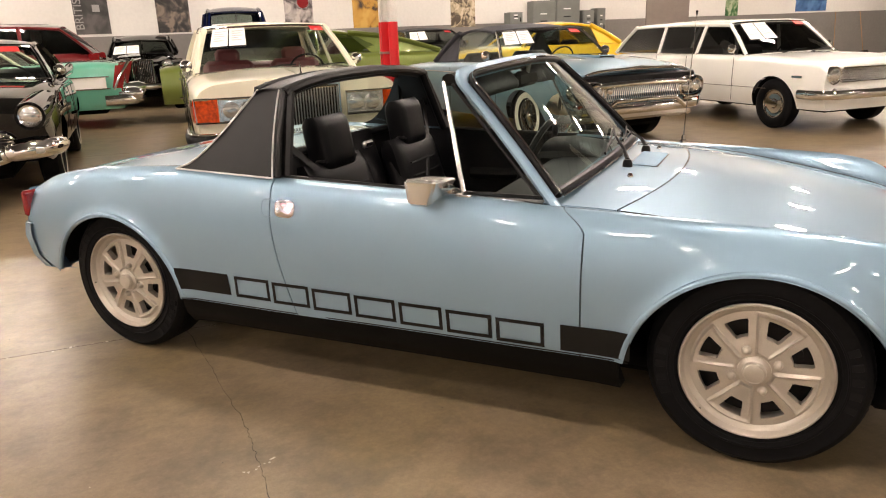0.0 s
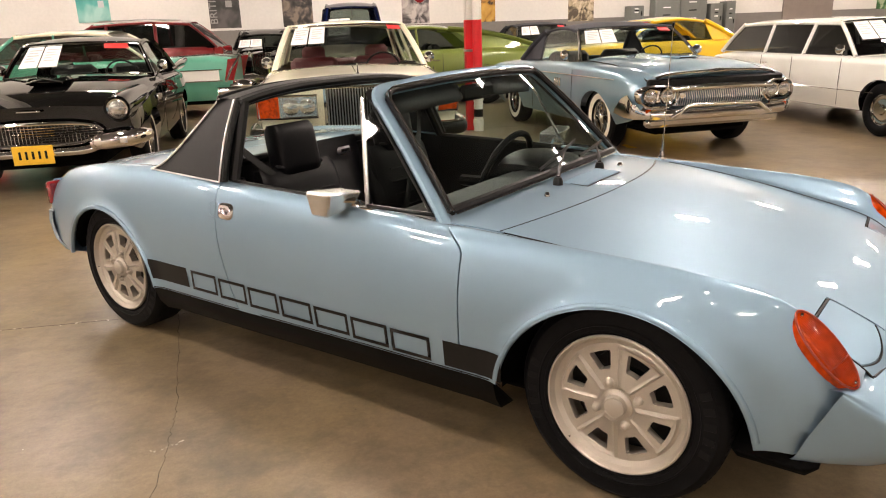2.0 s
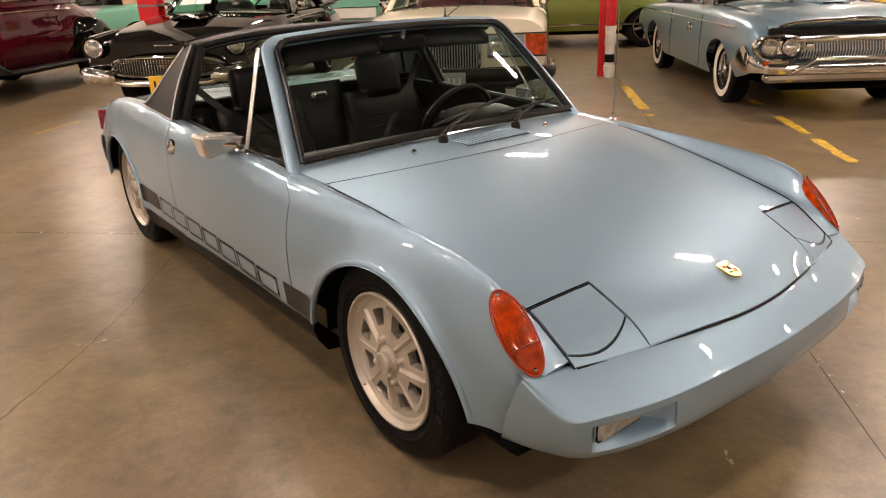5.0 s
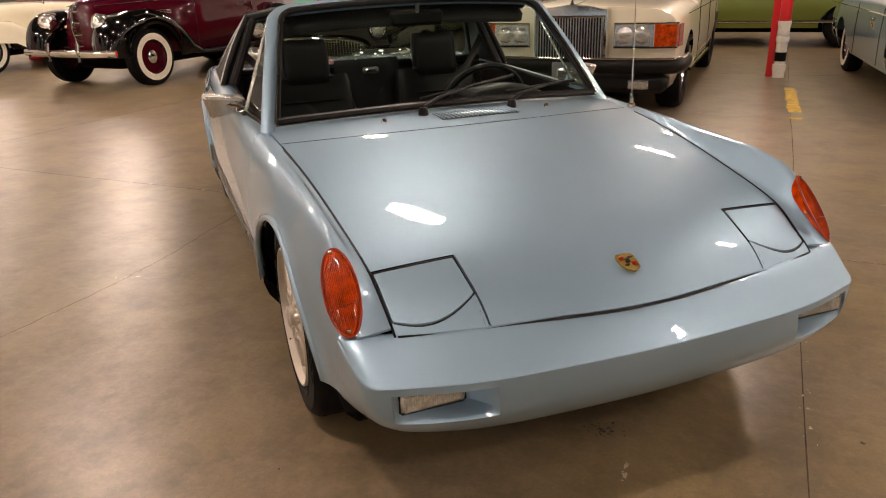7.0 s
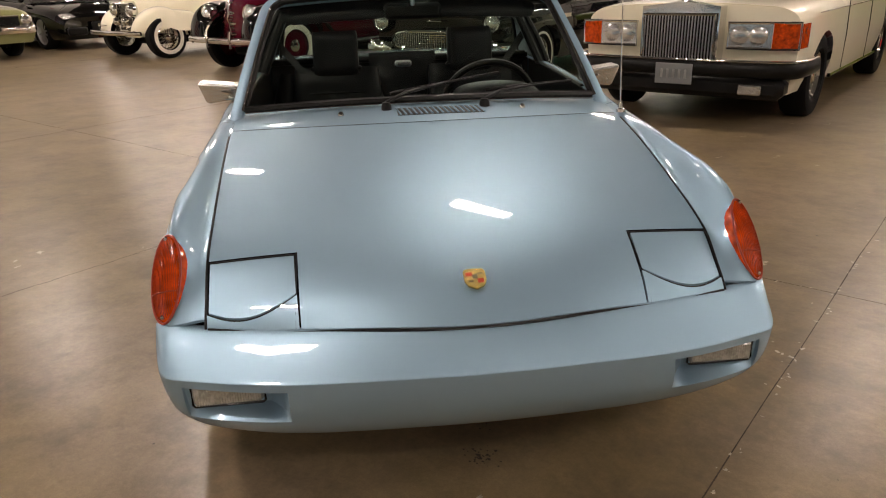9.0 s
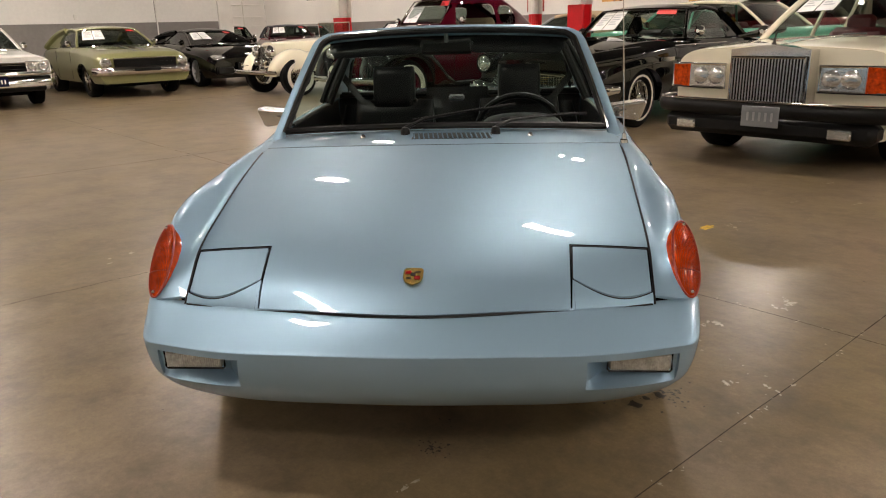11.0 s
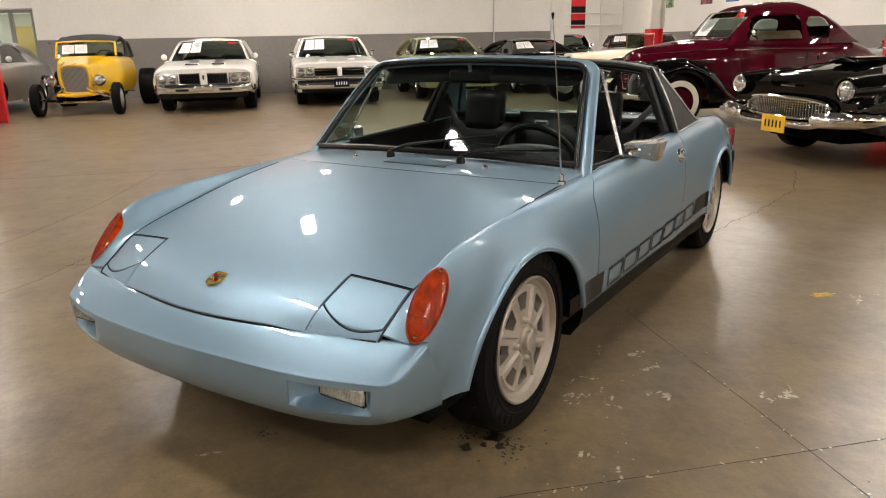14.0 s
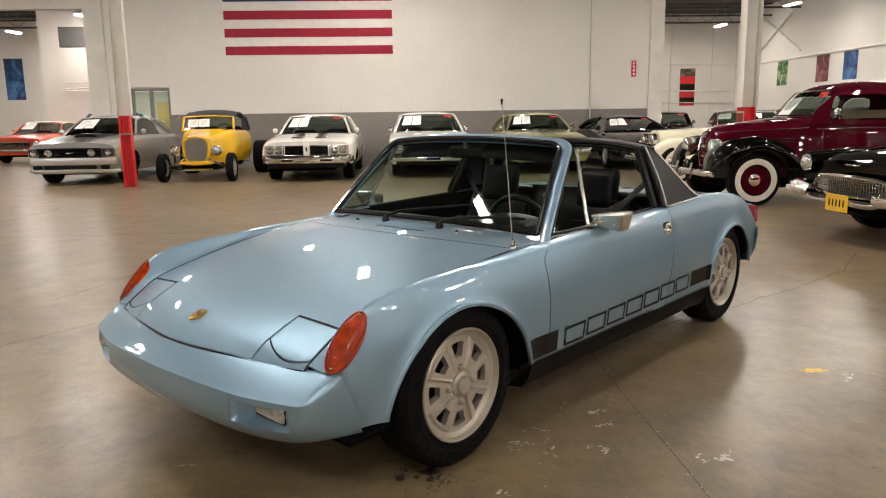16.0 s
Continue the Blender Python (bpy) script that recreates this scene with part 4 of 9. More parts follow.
rim.lathe([(0.206, 0.078), (0.196, 0.02), (0.185, -0.07), (0.203, -0.08)], 64)
RIM = to_mesh("rim", rim, ALLOY, 30)
cap = to_mesh("hub_cap", Geo().lathe([(0.046, 0.072), (0.045, 0.083), (0.037, 0.086), (0.033, 0.089), (0.032, 0.102), (0.029, 0.105), (0.026, 0.104), (0.024, 0.105), (0.0, 0.106)], 32), ALLOY)
NUT = to_mesh("wheel_nut", Geo().lathe([(0.015, 0.070), (0.015, 0.079), (0.0125, 0.081), (0.0115, 0.088), (0.010, 0.093), (0.006, 0.0965), (0, 0.097)], 12), ALLOY)
# near-black with a wide backplate: shade behind the openings put into its colour
DISC = to_mesh("brake_disc", Geo().lathe([(0.0, 0.0), (0.075, 0.0), (0.075, -0.02), (0.128, -0.02), (0.128, -0.035), (0.19, -0.036), (0, -0.05)], 40), mat("shaded_brake_steel", (0.012, 0.010, 0.009), 0.6, 0.0, vary=0.2))
for x in (WX, -WX):
    for s in (1, -1):
        w = part("wheel", RIM, None, hero, "silver eight-spoke alloy wheel")
        w.matrix_basis = pose(x, s * (WY - 0.076), WR, 0, 20 + 37 * (x > 0) - 11 * s, 0 if s > 0 else 180)
        part("tyre", TYRE, None, w, "black road tyre")
        part("tread", TREAD, None, w)
        for a0 in (0, 180):
            for k in range(5):
                part("sidewall_mark", MARK, None, w).matrix_basis = pose(0, 0, 0, 0, a0 - 19 + k * 9.5 - (65 if s < 0 else 0), 0)
        part("hub_cap", cap, None, w)
        part("brake_disc", DISC, None, w)
        for k in range(4):
            a = math.pi / 4 + k * math.pi / 2
            n = part("wheel_nut", NUT, None, w)
            n.matrix_basis = pose(0.065 * math.cos(a), -0.002, 0.065 * math.sin(a))
        v = part("valve", Geo().tube([(0.188, 0.070, 0.076), (0.184, 0.090, 0.075)], 0.0035, 6), TRIM, w)

# side stripe: two blocks with a row of plain outlined shapes between them
def flank(pts, s, off=0.0022):
    return [(x, s * (side_y(x, z) + off), z) for x, z in pts]


def strip(g, x0, x1, z0, z1, s, off=0.0022):
    n = max(1, round(abs(x1 - x0) / 0.05))
    g.grid([flank([(x, z0), (x, z1)], s, off) for x in steps(x0, x1, n)])


for s in (1, -1):
    g = Geo()
    rows = []
    for k in range(9):
        rows.append(flank([(-0.868 + 0.256 * k / 8, 0.333), (-0.882 + 0.264 * k / 8, 0.417)], s))
    g.grid(rows)
    part("stripe_block", g, DECAL, hero, "black stripe block")
    g = Geo()
    strip(g, 0.670, 0.884, 0.302, 0.391, s)
    part("stripe_block", g, DECAL, hero, "black stripe block")
    e = 0.0125
    x0, pitch, wl = -0.588, 0.1745, 0.160
    z0, z1 = 0.330, 0.414
    for k in range(7):
        g = Geo()
        a = x0 + k * pitch
        b = a + wl
        da = -0.0044 * k
        lo, hi = z0 + da, z1 + da
        strip(g, a, b, hi - e, hi, s)
        strip(g, a, b, lo, lo + e, s)
        strip(g, a, a + e, lo + e, hi - e, s)
        strip(g, b - e, b, lo + e, hi - e, s)
        part("stripe_mark", g, DECAL, hero, "plain outlined black mark")
    g = Geo()
    strip(g, -0.86, 0.88, 0.2925, 0.297, s, 0.001)
    part("sill_line", g, TRIM, hero)

# ---- windscreen, hoop and cabin of the roadster ----
WBX, WBY, WBZ = 0.600, 0.680, 0.742      # foot of the windscreen pillar
WTX, WTY, WTZ = 0.232, 0.560, 1.122      # head of it


def screen_pt(u, v, inset=0.0):
    """A point of the windscreen: u from -1 to 1 across, v from 0 at the foot to 1 at the head."""
    y = (WBY + (WTY - WBY) * v) * u
    bow = 1 - abs(u) ** 2.2
    x = WBX + (WTX - WBX) * v + (0.048 + 0.007 * v) * bow
    z = WBZ + (WTZ - WBZ) * v + (0.022 * (1 - v) + 0.026 * v) * bow + 0.012 * math.sin(math.pi * v)
    return Vector((x, y, z))


def loop_path(iu, iv0, iv1, n=22, m=40, corner=0.10):
    """The windscreen's outline, its upper corners rounded."""
    left = [(-1 + iu, iv0 + (iv1 - corner - iv0) * k / n) for k in range(n + 1)]
    arc = [(-1 + iu + corner * 0.9 * (1 - math.cos(math.pi / 2 * k / 8)), iv1 - corner + corner * math.sin(math.pi / 2 * k / 8)) for k in range(1, 9)]
    top = [(-1 + iu + corner * 0.9 + (2 - 2 * iu - 1.8 * corner) * k / m, iv1) for k in range(1, m)]
    half = left + arc
    return half + top + [(-u, v) for u, v in half[::-1]]


outer = [screen_pt(u, v) for u, v in loop_path(0, -0.08, 1.0)]
frame_ob = part("windscreen_frame", Geo().tube([p + Vector((0.012, 0, 0.0)) for p in outer], 0.026, 10, flat=0.62, up=(1, 0, 0.9)), BLUE, hero, "pale blue windscreen frame")
part("seal", Geo().tube([screen_pt(u, v) + Vector((0.022, 0, 0.010)) for u, v in loop_path(0.046, 0.03, 0.965)], 0.011, 8), TRIM, frame_ob, "black rubber windscreen seal")
part("trim_line", Geo().tube([screen_pt(u, v) + Vector((0.034, 0, 0.018)) for u, v in loop_path(0.036, 0.02, 0.976)], 0.0035, 6), CHROME, frame_ob, "thin chrome trim")
part("seal", Geo().tube([screen_pt(u, 0.035) + Vector((0.022, 0, 0.008)) for u in steps(-0.95, 0.95, 40)], 0.016, 8), TRIM, frame_ob)
part("trim_line", Geo().tube([screen_pt(u, 0.015) + Vector((0.034, 0, 0.008)) for u in steps(-0.95, 0.95, 40)], 0.0035, 6), CHROME, frame_ob)
rows = [[screen_pt(u, v) + Vector((0.018, 0, 0.008)) for u in steps(-0.96, 0.96, 28)] for v in steps(0.02, 0.97, 16)]
pane = part("windscreen", Geo().grid(rows), SCREEN, hero, "clear raked windscreen")
pane.visible_shadow = False
# black padded header behind the screen
part("header_pad", Geo().tube([screen_pt(u, 0.985) + Vector((-0.045, 0, -0.012)) for u in steps(-0.93, 0.93, 30)], 0.030, 10, flat=0.7), TRIM, hero)
for u in (-0.52, 0.5):
    # a soft slab hanging from the header, its lower corners rounded
    rows = []
    for d in steps(-0.39, 0.39, 14):
        low = 0.775 + 0.10 * max(0.0, (abs(d) - 0.29) / 0.10) ** 2
        fat = 0.011 * (1 - (abs(d) / 0.39) ** 8) + 0.001
        ring = [(0.955, 0.0), (0.94, fat), (low + 0.03, fat), (low, 0.0), (low + 0.03, -fat), (0.94, -fat)]
        rows.append([screen_pt(u + d, v) + Vector((-0.052 - w, 0, -0.016 - w)) for v, w in ring])
    part("sun_visor", Geo().grid(rows, close=True), LEATHER, hero, "black padded sun visor hanging from the header", 50)
mc = screen_pt(0, 0.80) + Vector((-0.06, 0, 0.0))
mm = part("rear_view_mirror", Geo().box(mc, (0.03, 0.23, 0.062), 0.016), TRIM, hero)
part("stalk", Geo().tube([mc, mc + Vector((0.02, 0, 0.075))], 0.009, 8), DULL, mm)
part("mirror_glass", Geo().box(mc + Vector((-0.016, 0, 0)), (0.003, 0.21, 0.048), 0.001), CHROME, mm)

# roll hoop with vinyl sails
HFX, HTX = -0.405, -0.455
for s in (1, -1):
    out, n = [], 14
    rows = []
    for i in range(n + 1):
        v = i / n
        xf = HFX + (HTX - HFX) * v
        xr = -0.875 + (-0.565 + 0.875) * (v ** 0.62)
        y = 0.742 + (0.588 - 0.742) * v + 0.012 * math.sin(math.pi * v)
        z = 0.785 + (1.083 - 0.785) * v
        row = []
        for j in range(9):
            t = j / 8
            x = xf + (xr - xf) * t
            zz = z + 0.012 * t * (1 - v)
            row.append((x, s * (y - 0.018 * t), zz))
        rows.append(row)
    thick = [[(x, y - s * 0.045, z) for x, y, z in r] for r in rows]
    g = Geo().grid(rows).grid(thick, flip=True)
    rim_pts = rows[0] + [r[-1] for r in rows[1:]] + rows[-1][::-1][1:] + [r[0] for r in rows[::-1][1:-1]]
    g.grid([rim_pts, [(x, y - s * 0.045, z) for x, y, z in rim_pts]], close=True)
    sail = part("sail_panel", g, VINYL, hero, "black grained vinyl sail panel")
    off = Vector((0, s * 0.005, 0))
    part("trim_line", Geo().tube([Vector(r[0]) + off for r in rows], 0.0034, 6), BRIGHT, sail, "thin chrome trim")
    part("trim_line", Geo().tube([Vector(r[-1]) + off for r in rows], 0.0034, 6), BRIGHT, sail, "thin chrome trim")
    part("trim_line", Geo().tube([Vector(p) + off for p in rows[0]], 0.0034, 6), BRIGHT, sail, "thin chrome trim")
    # black rubber channel along the sail's front edge
    part("door_seal", Geo().tube([Vector(r[0]) + Vector((0.012, -s * 0.010, 0)) for r in rows], 0.014, 8), TRIM, hero, "black rubber door seal")
    part("side_post", Geo().tube([(-0.385, s * 0.69, 0.78), (-0.435, s * 0.56, 1.07)], 0.022, 8), TRIM, hero)


def hoop_row(dx, dz, n=30):
    pts = []
    for k in range(n + 1):
        y = -0.59 + 1.18 * k / n
        b = 1 - (abs(y) / 0.59) ** 3.0
        pts.append((HTX + dx, y, 1.083 + 0.045 * b + dz))
    return pts


hoop = part("roll_hoop", Geo().grid([hoop_row(0.0, -0.045), hoop_row(0.006, -0.012), hoop_row(-0.006, 0.0), hoop_row(-0.06, 0.004), hoop_row(-0.11, -0.006), hoop_row(-0.115, -0.045)]), VINYL, hero, "black vinyl covered roll hoop")
part("hoop_seal", Geo().tube([(x + 0.018, y, z - 0.01) for x, y, z in hoop_row(0, -0.006)], 0.018, 8), TRIM, hoop, "black rubber roof seal")
# rear window
rows = [[(-0.575 - 0.035 * (1 - v), u * (0.63 - 0.06 * v), 0.80 + 0.285 * v + 0.035 * v * (1 - abs(u) ** 3)) for u in steps(-1, 1, 16)] for v in steps(0, 1, 6)]
pane = part("rear_window", Geo().grid(rows), GLASS, hero, "upright rear window")
pane.visible_shadow = False
part("window_seal", Geo().tube(rows[0] + [r[-1] for r in rows[1:]] + rows[-1][::-1][1:] + [r[0] for r in rows[::-1][1:-1]], 0.010, 6, close=True), TRIM, pane)

# quarter lights with chrome posts
for s in (1, -1):
    a, b = Vector((0.330, s * 0.722, 0.765)), Vector((0.205, s * 0.575, 1.105))
    post = part("quarter_light_post", Geo().tube([a + (b - a) * k / 8 for k in range(9)], 0.0080, 8, flat=0.7), DULLCHROME, hero, "bright metal quarter-light post")
    part("foot", Geo().box(a + Vector((0, s * 0.002, -0.006)), (0.055, 0.022, 0.012), 0.003), CHROME, post)
    tri = [a, b, Vector((0.245, s * 0.568, 1.098)), Vector((0.585, s * 0.690, 0.757))]
    q = part("quarter_light", Geo().add([p for p in tri], [(0, 1, 2, 3)]), TINT, hero, "small fixed triangular window")
    q.visible_shadow = False
    part("seal", Geo().tube([tri[3] + Vector((-0.012, 0, 0)), tri[2] + Vector((-0.012, 0, 0))], 0.006, 6), TRIM, q)
    part("seal", Geo().tube([a + Vector((0, 0, 0.004)), tri[3] + Vector((0, 0, 0.004))], 0.007, 6), TRIM, q)
    # belt rubber along the door's top
    part("window_slot", Geo().tube([(x, s * (Y0(x) + 0.004), Z0(x) + 0.001) for x in steps(-0.39, 0.33, 12)], 0.010, 6), TRIM, hero, "black window slot seal")
    # door mirror
    c = Vector((0.240, s * 0.786, 0.789))
    g = Geo().box((0, 0, 0), (0.100, 0.146, 0.090), 0.010)
    # a wedge: taller and deeper towards its outer end
    shape = lambda x, y, z: (c.x + x * (0.80 + 0.20 * (y + 0.08) / 0.16) + (0.42 * z - 0.10 * y if x > 0 else 0), c.y + s * (y + (0.25 * z if y > 0 else 0)), c.z + z * (0.62 + 0.40 * (y + 0.07) / 0.14))
    g.v = [shape(x, y, z) for x, y, z in g.v]
    m = part("door_mirror", g, DULLCHROME, hero, "chrome wedge-shaped door mirror", 30)
    g = Geo().box((-0.051, 0.002, 0), (0.003, 0.126, 0.072), 0.001)
    g.v = [shape(x, y, z) for x, y, z in g.v]
    part("mirror_glass", g, mat("mirror_silver_" + ("a" if s > 0 else "b"), (0.85, 0.85, 0.85), 0.02, 1.0, vary=0), m)
    part("arm", Geo().tube([(0.30, s * 0.735, 0.772), (0.298, s * 0.745, 0.79), (0.275, s * 0.78, 0.795)], 0.011, 8), CHROME, m)
    part("foot", Geo().lathe([(0.024, 0.0), (0.022, 0.008), (0.012, 0.014)], 16, "z", (0.30, s * 0.735, 0.772)), CHROME, m)
    # door handle: a recess with a round-ended chrome flap
    hx, hz = -0.345, 0.686
    yy = lambda x, z: s * side_y(x, z)
    g = Geo()
    rr = []
    for k in range(24):
        th = 2 * math.pi * k / 24
        rr.append((hx + 0.010 + 0.043 * math.copysign(abs(math.cos(th)) ** 0.6, math.cos(th)), hz + 0.032 * math.copysign(abs(math.sin(th)) ** 0.6, math.sin(th))))
    dome = [[(hx + 0.008 + (x - hx - 0.008) * k, yy(x, z) + s * d, hz + (z - hz) * k) for x, z in rr] for k, d in ((1.0, -0.002), (1.0, 0.004), (0.92, 0.009), (0.70, 0.0125), (0.38, 0.0145), (0.01, 0.015))]
    h = part("door_handle", Geo().grid(dome, close=True), CHROME, hero, "rounded chrome door handle flap", 50)
    part("lock", Geo().lathe([(0, 0.0165), (0.008, 0.0155), (0.0085, 0.008)], 14, "y", (hx + 0.024, 0, hz)).moved(Matrix.Translation((0, yy(hx, hz) if s > 0 else yy(hx, hz) - 0.022, 0))), DULL, h)
    cup = [(hx - 0.062 + 0.030 * math.copysign(abs(math.cos(2 * math.pi * k / 20)) ** 0.6, math.cos(2 * math.pi * k / 20)), hz + 0.030 * math.copysign(abs(math.sin(2 * math.pi * k / 20)) ** 0.6, math.sin(2 * math.pi * k / 20))) for k in range(20)]
    part("handle_cup", Geo().tube([(x, yy(x, z), z) for x, z in cup], 0.0024, 6, close=True), BLUE, h)
    part("jack_point", Geo().lathe([(0.016, 0), (0.014, 0.012), (0, 0.013)], 16, "y", (-0.235, 0.770, 0.262)) if s > 0 else flip_y(Geo().lathe([(0.016, 0), (0.014, 0.012), (0, 0.013)], 16, "y", (-0.235, 0.770, 0.262))), TRIM, hero)

# antenna on the car's left wing
ant = part("antenna", Geo().tube([(0.832, 0.681, 0.738), (0.845, 0.667, 1.00), (0.862, 0.648, 1.309)], [0.0030, 0.0024, 0.0016], 6), CHROME, hero, "thin chrome whip antenna")
part("base", Geo().lathe([(0.016, 0.738), (0.015, 0.748), (0.009, 0.752), (0.007, 0.772), (0, 0.774)], 14, "z", (0.832, 0.681, 0)), CHROME, ant)
part("tip", Geo().lathe([(0.002, -0.016), (0.0045, -0.004), (0.0055, 0.004), (0, 0.008)], 10, "z", (0.862, 0.648, 1.309)), TRIM, ant, "small dark antenna tip")

# wipers, lying to the car's left and up the screen
for px, py, ty, tv in ((0.735, -0.14, 0.29, 0.20), (0.742, 0.21, 0.57, 0.13)):
    pz = hood_z(px, py) + 0.004
    w = part("wiper", Geo().lathe([(0.019, -0.012), (0.018, 0.010), (0.013, 0.022), (0, 0.025)], 14, "z", (px, py, pz)), TRIM, hero, "black wiper arm parked on the screen")
    on = lambda y, v, h: screen_pt(y / (WBY + (WTY - WBY) * v), v) + Vector((0.018 + h * 0.7, 0, 0.008 + h * 0.7))
    mid_ = on(py + (ty - py) * 0.55, tv * 0.60, 0.028)
    elb = Vector((px, py, pz + 0.020))
    part("arm", Geo().tube([elb, elb + (mid_ - elb) * 0.3 + Vector((0, 0, 0.014)), mid_], [0.009, 0.0062, 0.004], 8), TRIM, w)
    line = [(py + 0.02 + (ty - py - 0.02) * k, 0.07 + (tv - 0.07) * k) for k in steps(0, 1, 12)]
    part("blade", Geo().tube([on(y, v, 0.012) for y, v in line], 0.0042, 6, flat=1.6), TRIM, w)
    part("bridge", Geo().tube([on(line[2][0], line[2][1], 0.012), mid_, on(line[10][0], line[10][1], 0.012)], 0.0032, 6), TRIM, w)

# cabin
part("cabin_floor", Geo().box((0.0, 0, 0.255), (1.25, 1.30, 0.03), 0.01), CLOTH, hero, "black carpet")
rows = [[(-0.52 - 0.10 * v, y, 0.27 + 0.54 * v) for y in steps(-0.68, 0.68, 10)] for v in steps(0, 1, 5)]
part("rear_trim", Geo().grid(rows), LEATHER, hero, "black padded rear bulkhead")
part("parcel_edge", Geo().tube([(-0.60, y, 0.806) for y in steps(-0.66, 0.66, 8)], 0.018, 8), LEATHER, hero)
for s in (1, -1):
    rows = [[(x, s * (0.655 + 0.032 * v), 0.27 + (Z0(x) - 0.272) * v) for x in steps(-0.60, 0.62, 12)] for v in steps(0, 1, 5)]
    d = part("door_trim", Geo().grid(rows), LEATHER, hero, "black door trim")
    part("arm_rest", Geo().tube([(-0.20, s * 0.62, 0.56), (0.0, s * 0.61, 0.565), (0.22, s * 0.62, 0.58)], 0.030, 8), LEATHER, d)
# dashboard
prof = [(0.62, 0.735), (0.52, 0.745), (0.42, 0.742), (0.36, 0.728), (0.335, 0.70), (0.33, 0.64), (0.36, 0.56), (0.45, 0.50)]
part("dashboard", Geo().grid([[(x + 0.05 * (1 - (abs(y) / 0.68) ** 2) * (x > 0.5), y, z) for x, z in prof] for y in steps(-0.68, 0.68, 20)]), VINYL, hero, "black padded dashboard")
rows = []
for k in range(13):
    a = math.pi * k / 12
    rows.append([(x, 0.322 + 0.17 * math.cos(a), 0.735 + h * math.sin(a) ** 0.6) for x, h in ((0.56, 0.02), (0.50, 0.055), (0.40, 0.068), (0.31, 0.060), (0.30, 0.03))])
part("instrument_hood", Geo().grid(rows), LEATHER, hero, "hooded instrument binnacle")
# steering wheel
sc = Vector((0.245, 0.312, 0.692))
ax = Vector((-0.93, 0, 0.36)).normalized()
e1, e2 = Vector((0, 1, 0)), ax.cross(Vector((0, 1, 0))).normalized()
sw = part("steering_wheel", Geo().tube([sc + e1 * (0.19 * math.cos(2 * math.pi * k / 40)) + e2 * (0.19 * math.sin(2 * math.pi * k / 40)) for k in range(40)], 0.0145, 8, close=True), LEATHER, hero, "black leather three-spoke steering wheel")
for a in (0.0, math.pi, -math.pi / 2 if e2.z > 0 else math.pi / 2):
    part("spoke", Geo().tube([sc - ax * 0.03, sc + e1 * (0.185 * math.cos(a)) + e2 * (0.185 * math.sin(a))], [0.022, 0.012], 8, flat=0.3, up=ax), TRIM, sw)
part("hub", Geo().tube([sc - ax * 0.22, sc - ax * 0.05, sc - ax * 0.02], [0.03, 0.035, 0.045], 14), TRIM, sw)


def seat(y0):
    st = part("seat", Geo().box((-0.10, y0, 0.37), (0.50, 0.44, 0.13), 0.045, Matrix.Rotation(radians(-8), 4, "Y")), LEATHER, hero, "black leather bucket seat")
    def cushion(c, size, tilt, name):
        rows = []
        for v in steps(-1, 1, 10):
            row = []
            for k in range(20):
                th = 2 * math.pi * k / 20
                cc, ss = math.cos(th), math.sin(th)
                f = (1 - abs(v) ** 6) ** 0.35 if abs(v) < 1 else 0.5
                row.append((size[0] / 2 * math.copysign(abs(ss) ** 0.5, ss) * f, size[1] / 2 * math.copysign(abs(cc) ** 0.4, cc) * (0.92 + 0.08 * f), size[2] / 2 * v))
            rows.append(row)
        g = Geo().grid(rows, close=True)
        k = len(g.v)
        g.f += [tuple(range(k - 20, k)), tuple(range(20))[::-1]]
        g.moved(Matrix.Translation(c) @ Matrix.Rotation(radians(tilt), 4, "Y"))
        return part(name, g, LEATHER, st)
    cushion((-0.375, y0, 0.585), (0.12, 0.43, 0.42), -16, "backrest")
    cushion((-0.425, y0, 0.850), (0.115, 0.225, 0.225), -10, "headrest")
    for d in (-0.19, 0.19):
        part("bolster", Geo().tube([(-0.33, y0 + d, 0.42), (-0.375, y0 + d, 0.58), (-0.435, y0 + d * 0.9, 0.745)], [0.045, 0.048, 0.035], 10), LEATHER, st)
        part("bolster", Geo().tube([(0.12, y0 + d * 1.05, 0.42), (-0.08, y0 + d * 1.05, 0.44), (-0.30, y0 + d, 0.43)], [0.04, 0.045, 0.04], 10), LEATHER, st)
    for z in (0.50, 0.56, 0.62, 0.68):
        part("seam", Geo().tube([(-0.305 - (z - 0.585) * 0.29, y0 + d, z) for d in steps(-0.14, 0.14, 6)], 0.004, 5), LEATHER, st)
    part("seam_band", Geo().box((-0.395, y0, 0.79), (0.05, 0.25, 0.02), 0.008), LEATHER, st)


seat(-0.335)
seat(0.335)
# padded middle section between the seats with its catch
rows = []
for v in steps(0, 1, 10):
    z = 0.42 + 0.425 * v
    rows.append([(-0.415 - 0.115 * v + 0.05 * (1 - abs(u) ** 4) * math.sin(math.pi * min(1, 0.1 + v)) ** 0.5, u * (0.19 - 0.02 * v), z) for u in steps(-1, 1, 12)])
mid = part("middle_backrest", Geo().grid(rows), LEATHER, hero, "black padded middle backrest")
part("catch", Geo().box((-0.447, 0, 0.795), (0.02, 0.085, 0.032), 0.009), DULL, mid, "chrome catch plate")
part("catch_slot", Geo().box((-0.436, 0, 0.795), (0.004, 0.06, 0.015), 0.004), CHROME, mid)
